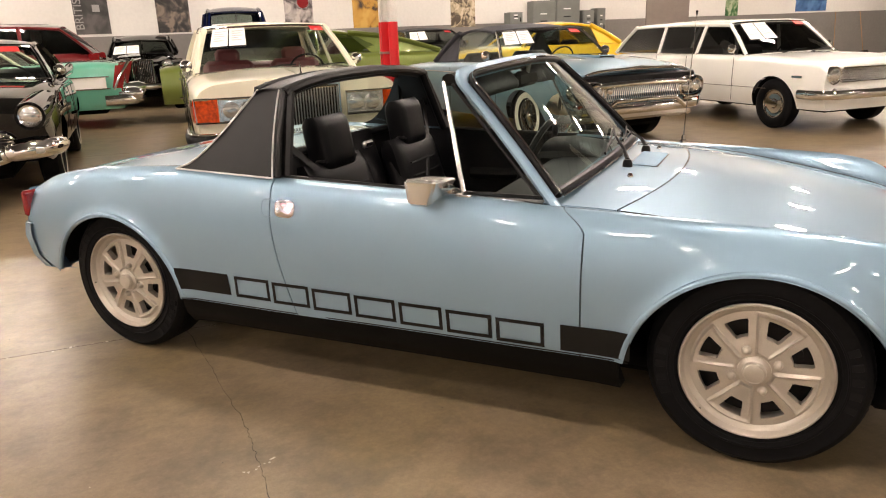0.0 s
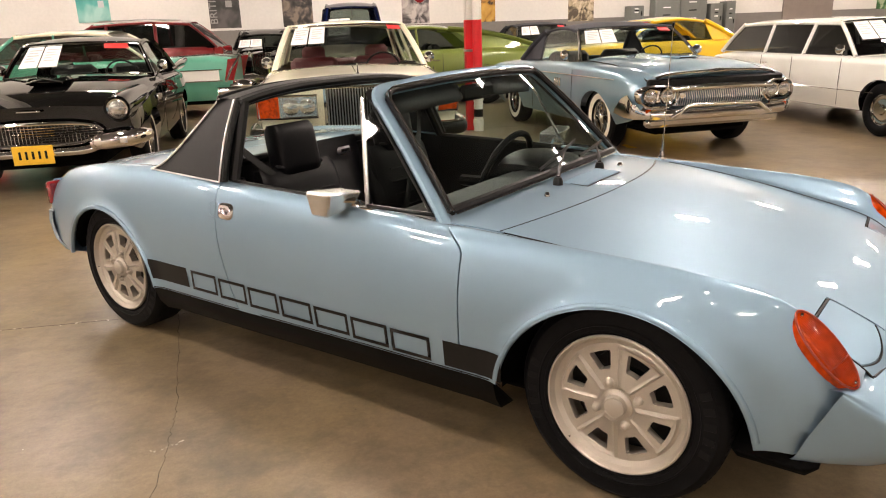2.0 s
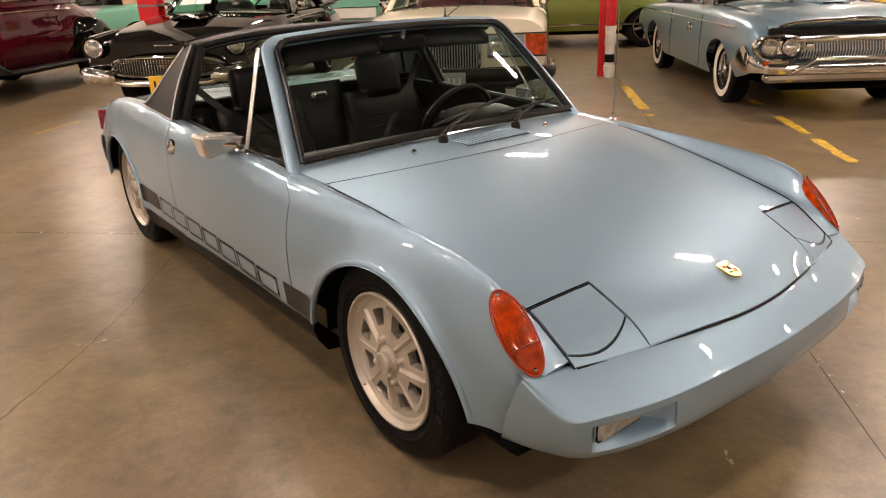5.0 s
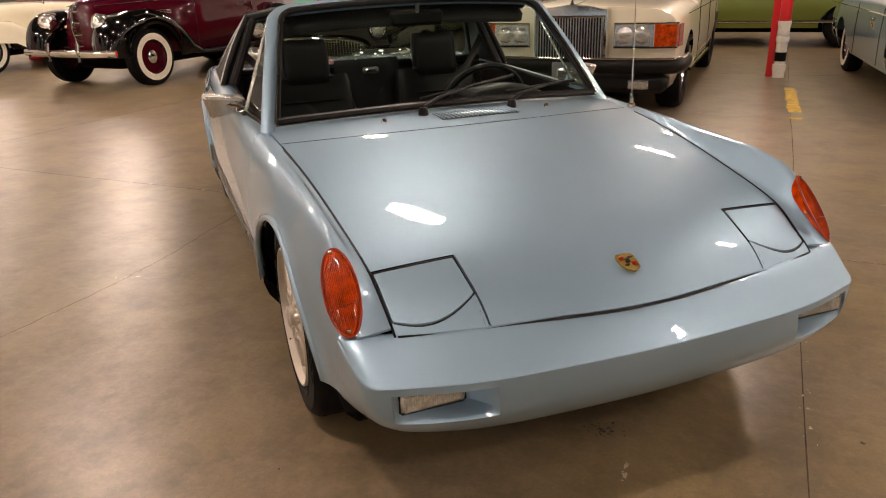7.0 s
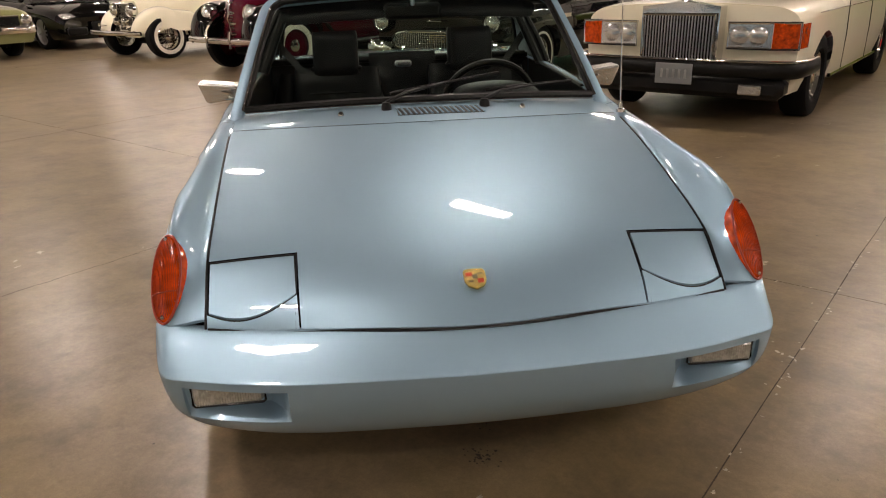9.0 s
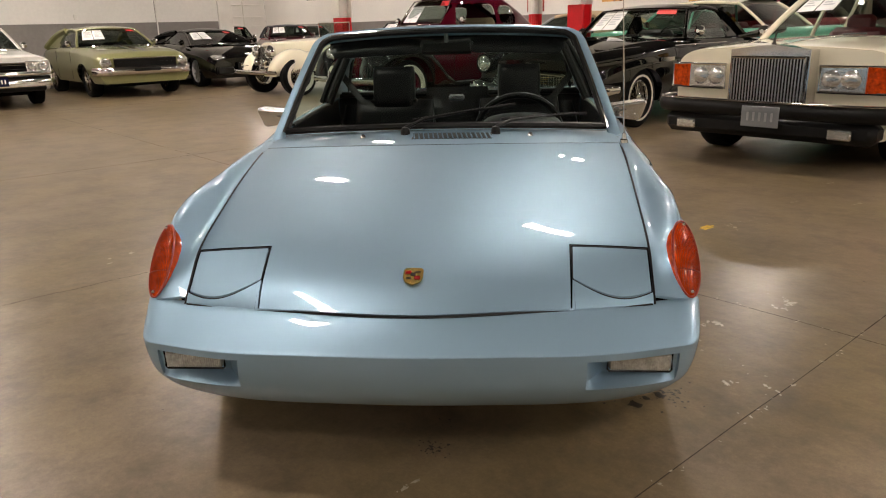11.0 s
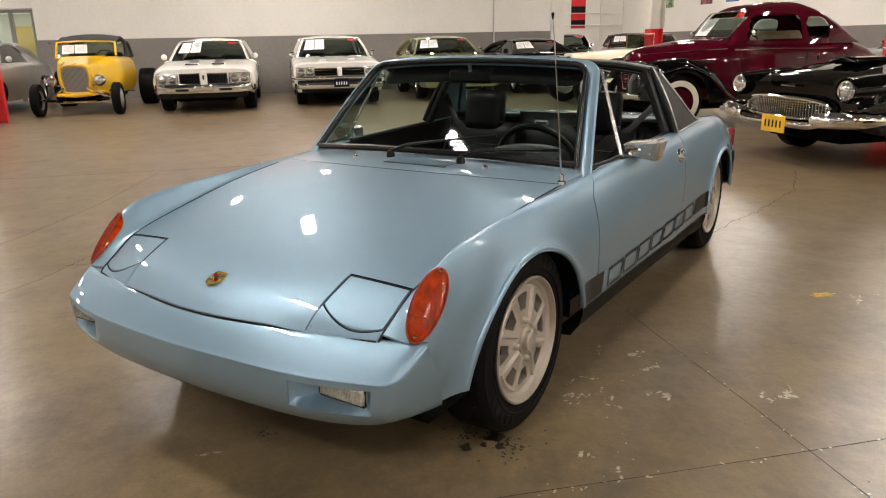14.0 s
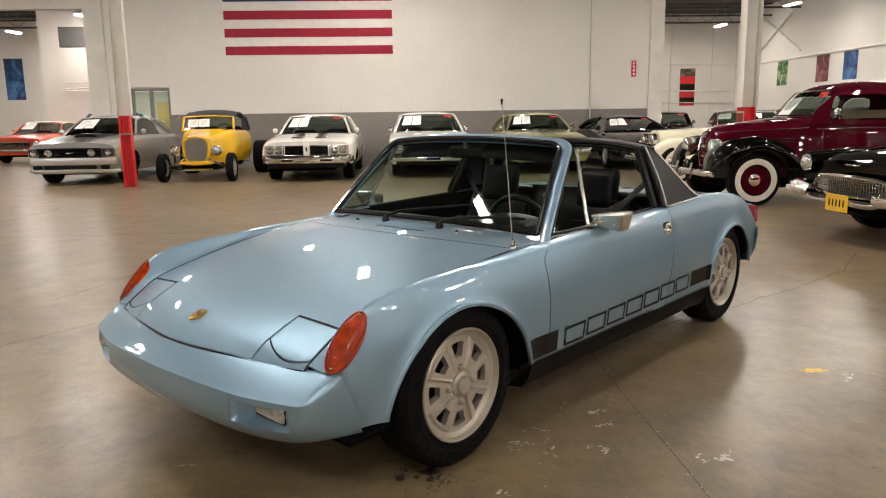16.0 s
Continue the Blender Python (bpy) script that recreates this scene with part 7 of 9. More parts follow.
def coupe_shell(root, material):
    """A rounded prewar coupe roof pressed in one piece, with its windows cut out and glazed."""
    belt = 1.10
    zr = soft_curve([(-0.80, 1.13), (-0.85, 1.18), (-1.0, 1.385), (-1.12, 1.53), (-1.22, 1.60), (-1.4, 1.660), (-1.7, 1.695), (-2.0, 1.690), (-2.3, 1.62), (-2.6, 1.475), (-2.85, 1.31), (-3.05, 1.14)], 0.02)
    wd = soft_curve([(-0.80, 0.60), (-1.0, 0.665), (-1.6, 0.70), (-2.2, 0.685), (-2.7, 0.59), (-3.05, 0.48)], 0.05)
    xs = steps(-3.05, -0.80, 150)
    n = 40

    def at_(x, k):
        th = math.pi / 2 * k / n
        z = belt + (zr(x) - belt) * math.sin(th) ** 0.80
        return (x, wd(x) * math.cos(th) ** 0.42 * (1 - 0.20 * (z - belt) / 0.55), z)

    def in_round(x, z, x0, x1, z0, z1, r):
        dx = max(x0 + r - x, x - x1 + r, 0.0)
        dz = max(z0 + r - z, z - z1 + r, 0.0)
        return x0 < x < x1 and z0 < z < z1 and math.hypot(dx, dz) < r

    def hole(x, y, z):
        y = abs(y)
        if y > 0.42 and in_round(x + (z - 1.16) * 0.42, z, -1.94 + (z - 1.16) * 0.42, -1.06, 1.155, 1.50, 0.09):
            return True
        if y > 0.36 and in_round(x, z, -2.42, -2.03, 1.155, 1.47, 0.13):
            return True
        if -1.165 < x < -0.885 and 0.016 < y < 0.50 - 0.35 * max(0.0, -1.12 - x) and z > 1.19:
            return True
        return -2.80 < x < -2.52 and 0.012 < y < 0.30 and z > 1.2
    rows = [[at_(x, k) for k in range(n + 1)] for x in xs]
    mid_pt = lambda i, j: tuple((rows[i][j][q] + rows[i + 1][j + 1][q]) / 2 for q in range(3))
    shell, pane_ = Geo(), Geo()
    for s in (1, -1):
        rr = [[(x, s * y, z) for x, y, z in r] for r in rows]
        shell.grid(rr, skip=lambda i, j: hole(*mid_pt(i, j)))
        inner = [[(x - 0.006 if x > -1.3 else x, y * 0.975, z - 0.008) for x, y, z in r] for r in rr]
        pane_.grid(inner, skip=lambda i, j: not hole(*mid_pt(i, j)))
    roof = part("roof", shell, material, root, "", 50)
    gl = part("window_glass", pane_, TINT, roof)
    gl.visible_shadow = False
    ws = lambda u, v: Vector((-0.865 - 0.30 * v - 0.03 * abs(u), (0.50 - 0.03 * v) * u, 1.195 + 0.36 * v))
    for s in (1, -1):
        edge = [ws(s * 0.03, 0), ws(s * 1.0, 0.0), ws(s * 1.02, 0.5), ws(s * 0.94, 0.97), ws(s * 0.03, 1.0)]
        part("screen_trim", Geo().tube([q + Vector((0.022, 0, 0.012)) for q in edge], 0.009, 6), CHROME, roof)
        mir = part("door_mirror", Geo().lathe([(0.0, 0.03), (0.04, 0.026), (0.056, 0.0), (0.056, -0.012), (0, -0.014)], 18, "x", (-1.08, s * 0.80, 1.26)), CHROME, root)
        part("arm", Geo().tube([(-1.08, s * 0.80, 1.22), (-1.05, s * 0.70, 1.13)], 0.009, 6), CHROME, mir)
    part("dashboard", Geo().box((-0.98, 0, 1.07), (0.20, 1.02, 0.12), 0.05), material, root)
    part("cabin_floor", Geo().box((-1.75, 0, 0.50), (1.7, 1.15, 0.05), 0.01), CLOTH, root)
    part("seat_bench", Geo().box((-1.95, 0, 0.98), (0.20, 1.10, 0.62), 0.08, Matrix.Rotation(radians(-12), 4, "Y")), TAN, root)
    c = Vector((-1.36, 0.30, 1.14))
    part("steering_wheel", Geo().tube([c + Vector((0.10 * math.sin(q), 0.20 * math.cos(q), 0.18 * math.sin(q))) for q in steps(0, 2 * math.pi * 29 / 30, 29)], 0.012, 6, close=True), TRIM, root)
    return ws


def maroon_coupe():
    root = thing("vintage_coupe", at(-6.55, 4.28, 0, ROW), "dark maroon prewar coupe with black wings and whitewall tyres", "car", "parked cars")
    P = dict(wb=2.85, fo=0.42, ro=0.95, hw=0.66, zb=0.36, paint=MAROON, arch=(0.30, 0.42), az=0.36, roll=0.30, crown=0.06, bulge=0.03, shoulder=1.0,
             top=[(0.42, 0.86), (0.36, 0.98), (0.0, 1.06), (-0.75, 1.14), (-2.4, 1.16), (-3.2, 1.02), (-3.7, 0.72), (-3.80, 0.6)],
             plan=[(0.42, 0.28), (0.38, 0.38), (0.1, 0.55), (-0.5, 0.86), (-1.0, 1.06), (-2.2, 1.10), (-3.2, 0.90), (-3.8, 0.5)], open=(-0.95, -2.2))
    car_body(root, P)
    ws = coupe_shell(root, MAROON)
    sheet(root, ws, -0.9, -0.2, 0.1, 0.75, (0.55, 0.9, 0.75, 0.95))
    for s in (1, -1):
        pontoon(root, s, BLACK)
        fender(root, (-2.85, 0.36), 0.40, s * 0.50, s * 0.92, 10, 165, BLACK, [(-3.35, 0.36), (-3.55, 0.28)], "rear_wing")
        part("running_board", Geo().box((-1.65, s * 0.78, 0.335), (1.55, 0.24, 0.04), 0.015), TRIM, root)
        for x in (0, -2.85):
            put_wheel(root, "white_red", 0.36, 0.17, x, s * 0.72)
        b = part("headlamp", Geo().lathe([(0.085, 0.0), (0.098, 0.015), (0.105, 0.0), (0.10, -0.10), (0.05, -0.26), (0, -0.30)], 24, "x").moved(Matrix.Translation((0.50, s * 0.47, 0.78)) @ Matrix.Diagonal((1, 1, 1.35, 1))), CHROME, root, "teardrop headlamp set in the wing")
        part("lens", Geo().lathe([(0.09, 0.005), (0.06, 0.03), (0, 0.042)], 24, "x").moved(Matrix.Translation((0.50, s * 0.47, 0.78)) @ Matrix.Diagonal((1, 1, 1.35, 1))), LENS, b)
        part("bumper_guard", Geo().tube([(0.69, s * 0.26, 0.36), (0.70, s * 0.26, 0.48), (0.68, s * 0.26, 0.58)], 0.022, 8), CHROME, root)
        part("hood_strip", Geo().tube([(0.30, s * 0.24, 1.00), (-0.1, s * 0.42, 1.02), (-0.80, s * 0.62, 1.06)], 0.008, 6), CHROME, root)
        for k in range(3):
            part("hood_louvre", Geo().tube([(-0.20, s * 0.485, 0.90 - 0.02 * k), (-0.62, s * 0.60, 0.91 - 0.02 * k)], 0.006, 5), CHROME, root)
        part("belt_strip", Geo().tube([(-0.85, s * 0.715, 1.04), (-1.6, s * 0.745, 1.05), (-2.5, s * 0.72, 1.03)], 0.006, 5), CHROME, root)
    for k in range(13):
        z = 0.52 + 0.035 * k
        hw_ = 0.05 + 0.14 * math.sin(math.pi * min(1, (k + 3) / 14)) 
        part("grille_bar", Geo().tube([(0.40 - 0.10, -hw_ - 0.05, z), (0.46, 0, z + 0.005), (0.40 - 0.10, hw_ + 0.05, z)], 0.010, 6), MAROON if k % 4 else CHROME, root)
    part("grille_spine", Geo().tube([(0.45, 0, 0.48), (0.485, 0, 0.75), (0.44, 0, 0.98), (0.36, 0, 1.03)], 0.014, 8), CHROME, root)
    part("grille_shell", Geo().box((0.30, 0, 0.72), (0.18, 0.42, 0.50), 0.07), MAROON, root)
    part("inner_apron", Geo().box((0.15, 0, 0.56), (0.40, 0.95, 0.30), 0.08), BLACK, root)
    bumper(root, [(0.68, 0, 0.455), (0.66, 0.45, 0.455), (0.60, 0.80, 0.455)], 0.085, 0.022)
    part("badge", Geo().box((0.37, 0, 1.03), (0.05, 0.04, 0.03), 0.01), CHROME, root)
    door_lines(root, P, (-0.95, -2.0), 0.42, 1.02, 0.73)


def cream_roadster():
    root = thing("vintage_roadster", at(-10.2, 4.62, 0, ROW), "cream vintage-style roadster with sweeping wings and wire wheels", "car", "parked cars")
    P = dict(wb=2.75, fo=0.20, ro=0.70, hw=0.58, zb=0.34, paint=CREAM, arch=(0.20, 0.36), az=0.34, roll=0.16, crown=0.05, bulge=0.0,
             top=[(0.20, 0.92), (-1.2, 0.98), (-2.4, 0.95), (-3.0, 0.85), (-3.45, 0.6)], plan=[(0.20, 0.50), (-0.5, 0.7), (-1.3, 1.05), (-2.6, 1.1), (-3.45, 0.7)])
    car_body(root, P)
    for s in (1, -1):
        fender(root, (0.0, 0.34), 0.36, s * 0.36, s * 0.86, 15, 120, CREAM, [(-0.50, 0.62), (-0.9, 0.42), (-1.2, 0.33)], "front_wing")
        fender(root, (-2.75, 0.34), 0.36, s * 0.48, s * 0.86, 15, 165, CREAM, [(-3.2, 0.30)], "rear_wing")
        part("running_board", Geo().box((-1.6, s * 0.74, 0.31), (1.4, 0.22, 0.035), 0.012), TRIM, root)
        part("under_wing", Geo().box((-0.62, s * 0.70, 0.40), (0.35, 0.14, 0.14), 0.05), BLACK, root)
        for x in (0, -2.75):
            put_wheel(root, "white_wire", 0.35, 0.19, x, s * 0.70)
        headlamp(root, 0.34, s * 0.26, 0.80, 0.105)
        headlamp(root, 0.40, s * 0.13, 0.62, 0.06)
        part("horn", Geo().lathe([(0.055, 0.03), (0.03, 0.0), (0.012, -0.05), (0.01, -0.14)], 16, "x", (0.52, s * 0.42, 0.55)), CHROME, root, "chrome trumpet horn")
    grille(root, 0.28, -0.22, 0.22, 0.46, 0.90, nv=14, fr=0.03, bar=CHROME)
    bumper(root, [(0.62, 0, 0.44), (0.60, 0.5, 0.44), (0.52, 0.82, 0.44)], 0.07, 0.022)
    part("windscreen", Geo().box((-1.30, 0, 1.14), (0.012, 1.1, 0.30), 0.004), GLASS, root)
    part("screen_frame", Geo().tube([(-1.3, -0.56, 0.98), (-1.3, -0.56, 1.30), (-1.3, 0.56, 1.30), (-1.3, 0.56, 0.98)], 0.012, 6), CHROME, root)
    part("soft_top", Geo().box((-2.45, 0, 1.02), (0.55, 1.05, 0.16), 0.06), TAN, root, "folded tan soft top")
    part("seat", Geo().box((-2.05, 0, 0.95), (0.20, 1.0, 0.28), 0.06), BURGUNDY, root)


cream_saloon()
blue_convertible()
white_wagon()
black_hardtop()
maroon_coupe()
cream_roadster()


# ---- generic coupes and saloons ----
def plain_car(name, m, label, P, style, r, tw, ytrack, papers=True):
    root = thing(name, m, label, "car", "parked cars")
    car_body(root, P)
    ws = cabin(root, P)
    if papers:
        sheet(root, ws, -0.85, -0.25, 0.35, 0.93, (0.58, 0.84, 0.84, 0.96))
    for x in (0, -P["wb"]):
        for s in (1, -1):
            put_wheel(root, style, r, tw, x, s * ytrack, 13)
    return root, ws


def white_coupe_stripes():
    P = dict(wb=2.84, fo=0.90, ro=1.25, hw=0.965, zb=0.30, paint=WHITE, arch=(0.40, 0.66), az=0.32, roll=0.11, crown=0.03, bulge=0.035,
             top=[(0.90, 0.72), (0.82, 0.80), (0.2, 0.89), (-0.75, 0.95), (-2.6, 0.95), (-3.4, 0.92), (-4.09, 0.80)], plan=[(0.9, 0.90), (0.7, 0.96), (0, 1.0), (-3, 1.0), (-4.09, 0.88)], open=(-0.78, -2.5),
             bot=[(0.90, 0.40), (0.5, 0.34), (0, 0.28), (-3.2, 0.28), (-4.09, 0.42)],
             cabin=dict(x=(-0.72, -1.28, -2.35, -2.95), belt=0.945, roof=1.315, w=(0.80, 0.63), glass=TINT, seats=TRIM, quarter=0.76, posts=(), rear_pillar=0.07, mirror=WHITE))
    root, ws = plain_car("muscle_car", at(-12.25, -2.52), "white muscle coupe with black hood stripes and split grille", P, "mag", 0.345, 0.23, 0.80)
    for s in (1, -1):
        grille(root, 0.93, min(s * 0.07, s * 0.44), max(s * 0.07, s * 0.44), 0.555, 0.74, nv=14, nh=4, frame_m=CHROME, bar=TRIM, back=DARK, fr=0.011, bar_r=0.006)
        for y in (0.575, 0.755):
            headlamp(root, 0.915, s * y, 0.645, 0.072)
        rows = [[(x, s * y, curve1(P["top"])(x) + 0.034 * (1 - (y / 0.965) ** 2)) for y in (0.15, 0.24, 0.33)] for x in steps(-0.62, 0.55, 8)]
        part("hood_stripe", Geo().grid([[(x, y, z + 0.004) for x, y, z in r] for r in rows]), DECAL, root, "black hood stripe")
        part("hood_scoop", Geo().box((0.30, s * 0.25, 0.90), (0.22, 0.30, 0.045), 0.02), WHITE, root)
        part("scoop_mouth", Geo().box((0.415, s * 0.25, 0.905), (0.01, 0.24, 0.025), 0.004), TRIM, root)
        part("bumper_slot", Geo().box((1.018, s * 0.40, 0.445), (0.02, 0.24, 0.045), 0.008), TRIM, root)
    part("nose_strip", Geo().box((0.925, 0, 0.66), (0.03, 0.13, 0.26), 0.02), WHITE, root)
    part("nose_badge", Geo().box((0.945, 0, 0.67), (0.01, 0.03, 0.09), 0.003), TRIM, root)
    blade(root, [(1.02, 0, 0.46), (1.01, 0.5, 0.46), (0.97, 0.75, 0.465), (0.90, 0.88, 0.475), (0.70, 0.96, 0.49), (0.50, 0.985, 0.49)], 0.17, 0.07)
    part("bumper_bump", Geo().box((1.025, 0, 0.47), (0.04, 0.36, 0.10), 0.02), CHROME, root)
    part("apron", Geo().box((0.86, 0, 0.34), (0.12, 1.60, 0.12), 0.03), TRIM, root)
    for s in (1, -1):
        part("lamp_bezel", Geo().box((0.893, s * 0.665, 0.645), (0.03, 0.40, 0.20), 0.03), DULLCHROME, root, "chrome twin headlamp surround")
        part("parking_lamp", Geo().box((1.0, s * 0.76, 0.46), (0.02, 0.15, 0.05), 0.008, Matrix.Rotation(s * -0.25, 4, "Z")), FOGLENS, root)
    door_lines(root, P, (-0.75, -2.0), 0.36, 0.88, 0.99)


def white_coupe_plate():
    P = dict(wb=2.92, fo=0.90, ro=1.25, hw=0.93, zb=0.30, paint=WHITE, arch=(0.39, 0.65), az=0.32, roll=0.08, crown=0.02, bulge=0.02,
             top=[(0.90, 0.78), (0.84, 0.84), (0.2, 0.90), (-0.75, 0.955), (-2.7, 0.955), (-3.5, 0.93), (-4.17, 0.84)], plan=[(0.9, 0.95), (0.7, 0.98), (0, 1.0), (-3, 1.0), (-4.17, 0.92)], open=(-0.78, -2.6),
             cabin=dict(x=(-0.72, -1.22, -2.45, -2.95), belt=0.95, roof=1.33, w=(0.80, 0.64), glass=TINT, seats=TRIM, quarter=0.78, posts=(), rear_pillar=0.07))
    root, ws = plain_car("muscle_car", at(-12.62, 0.10), "white sixties coupe with split grille and stacked chrome bumper", P, "chrome", 0.34, 0.20, 0.77)
    for s in (1, -1):
        grille(root, 0.935, min(s * 0.05, s * 0.50), max(s * 0.05, s * 0.50), 0.625, 0.765, nh=2, frame_m=CHROME, bar=CHROME, back=DARK, fr=0.011, bar_r=0.005)
        for y in (0.60, 0.77):
            headlamp(root, 0.92, s * y, 0.695, 0.072)
        part("parking_lamp", Geo().box((0.95, s * 0.74, 0.475), (0.02, 0.16, 0.04), 0.01), AMBER, root)
    part("nose_strip", Geo().box((0.94, 0, 0.69), (0.03, 0.08, 0.18), 0.02), WHITE, root)
    blade(root, [(1.0, 0, 0.575), (0.985, 0.6, 0.575), (0.93, 0.86, 0.58), (0.75, 0.955, 0.585)], 0.065, 0.08)
    blade(root, [(1.03, 0, 0.425), (1.015, 0.6, 0.425), (0.96, 0.86, 0.425), (0.70, 0.955, 0.425)], 0.13, 0.08)
    part("apron", Geo().box((0.84, 0, 0.33), (0.12, 1.55, 0.10), 0.03), TRIM, root)
    for s in (1, -1):
        part("lamp_bezel", Geo().box((0.898, s * 0.685, 0.695), (0.03, 0.38, 0.19), 0.03), DULLCHROME, root, "chrome twin headlamp surround")
        part("hood_vent", Geo().box((0.15, s * 0.30, 0.925), (0.20, 0.16, 0.03), 0.012), WHITE, root)
    part("bumper_gap", Geo().box((0.93, 0, 0.50), (0.06, 1.70, 0.08), 0.01), TRIM, root)
    plate(root, 1.045, 0.02, 0.47, 0.31, 0.155, NAVY, PAPER)
    door_lines(root, P, (-0.75, -2.05), 0.36, 0.89, 0.95)


def gold_coupe():
    P = dict(wb=2.48, fo=0.88, ro=1.05, hw=0.91, zb=0.28, paint=SAGE, arch=(0.40, 0.66), az=0.32, roll=0.12, crown=0.03, bulge=0.035,
             top=[(0.88, 0.74), (0.80, 0.82), (0.2, 0.90), (-0.7, 0.95), (-2.2, 0.95), (-3.0, 0.93), (-3.53, 0.82)], plan=[(0.88, 0.92), (0.7, 0.97), (0, 1.0), (-2.5, 1.0), (-3.53, 0.88)], open=(-0.72, -1.9),
             cabin=dict(x=(-0.66, -1.15, -1.85, -2.95), belt=0.945, roof=1.275, w=(0.78, 0.60), glass=TINT, seats=TRIM, quarter=0.58, posts=(), rear_pillar=0.09, fast=0.06))
    root, ws = plain_car("muscle_car", at(-13.05, 2.78), "gold-green fastback coupe with black hood stripe and wide grille", P, "mag", 0.335, 0.22, 0.76)
    grille(root, 0.945, -0.60, 0.60, 0.585, 0.745, nv=0, nh=3, frame_m=CHROME, bar=TRIM, fr=0.010, deep=0.02)
    for s in (1, -1):
        headlamp(root, 0.915, s * 0.735, 0.665, 0.092)
        part("parking_lamp", Geo().lathe([(0.05, 0), (0.03, 0.02), (0, 0.025)], 18, "x", (0.985, s * 0.70, 0.50)), LENS, root)
        rows = [[(x, s * y, curve1(P["top"])(x) + 0.036) for y in (0.05, 0.14)] for x in steps(-0.55, 0.72, 8)]
        part("hood_stripe", Geo().grid(rows), DECAL, root, "black hood stripe")
    bumper(root, [(0.97, 0, 0.515), (0.96, 0.6, 0.515), (0.90, 0.82, 0.51), (0.72, 0.935, 0.51)], 0.15, 0.04)
    part("bumper_slot", Geo().box((1.01, 0, 0.53), (0.01, 0.50, 0.06), 0.01), TRIM, root)
    door_lines(root, P, (-0.70, -1.75), 0.34, 0.88, 0.93)


def black_supercar():
    P = dict(wb=2.65, fo=0.90, ro=0.85, hw=0.95, zb=0.20, paint=BLACK, arch=(0.39, 0.66), az=0.32, roll=0.16, crown=0.03, bulge=0.03,
             top=[(0.90, 0.55), (0.7, 0.66), (0.2, 0.80), (-0.5, 0.88), (-2.2, 0.96), (-3.2, 0.93), (-3.5, 0.82)], plan=[(0.9, 0.82), (0.6, 0.95), (0, 1.0), (-2.6, 1.02), (-3.5, 0.92)], open=(-0.6, -1.7),
             cabin=dict(x=(-0.40, -1.20, -1.75, -2.9), belt=0.89, roof=1.18, w=(0.80, 0.56), glass=DEEP, seats=TRIM, quarter=0.52, posts=(), rear_pillar=0.08, fast=0.06, belt_rear=0.95, mirror=BLACK))
    root, ws = plain_car("sports_coupe", at(-13.75, 5.35), "low glossy black modern sports coupe", P, "low", 0.345, 0.24, 0.80)
    for s in (1, -1):
        part("headlamp", Geo().box((0.70, s * 0.66, 0.64), (0.22, 0.28, 0.07), 0.03, Matrix.Rotation(radians(20), 4, "Y")), LENS, root)
        part("intake", Geo().box((0.86, s * 0.58, 0.36), (0.08, 0.40, 0.16), 0.03), TRIM, root)
    part("intake", Geo().box((0.90, 0, 0.42), (0.05, 0.60, 0.22), 0.03), TRIM, root)


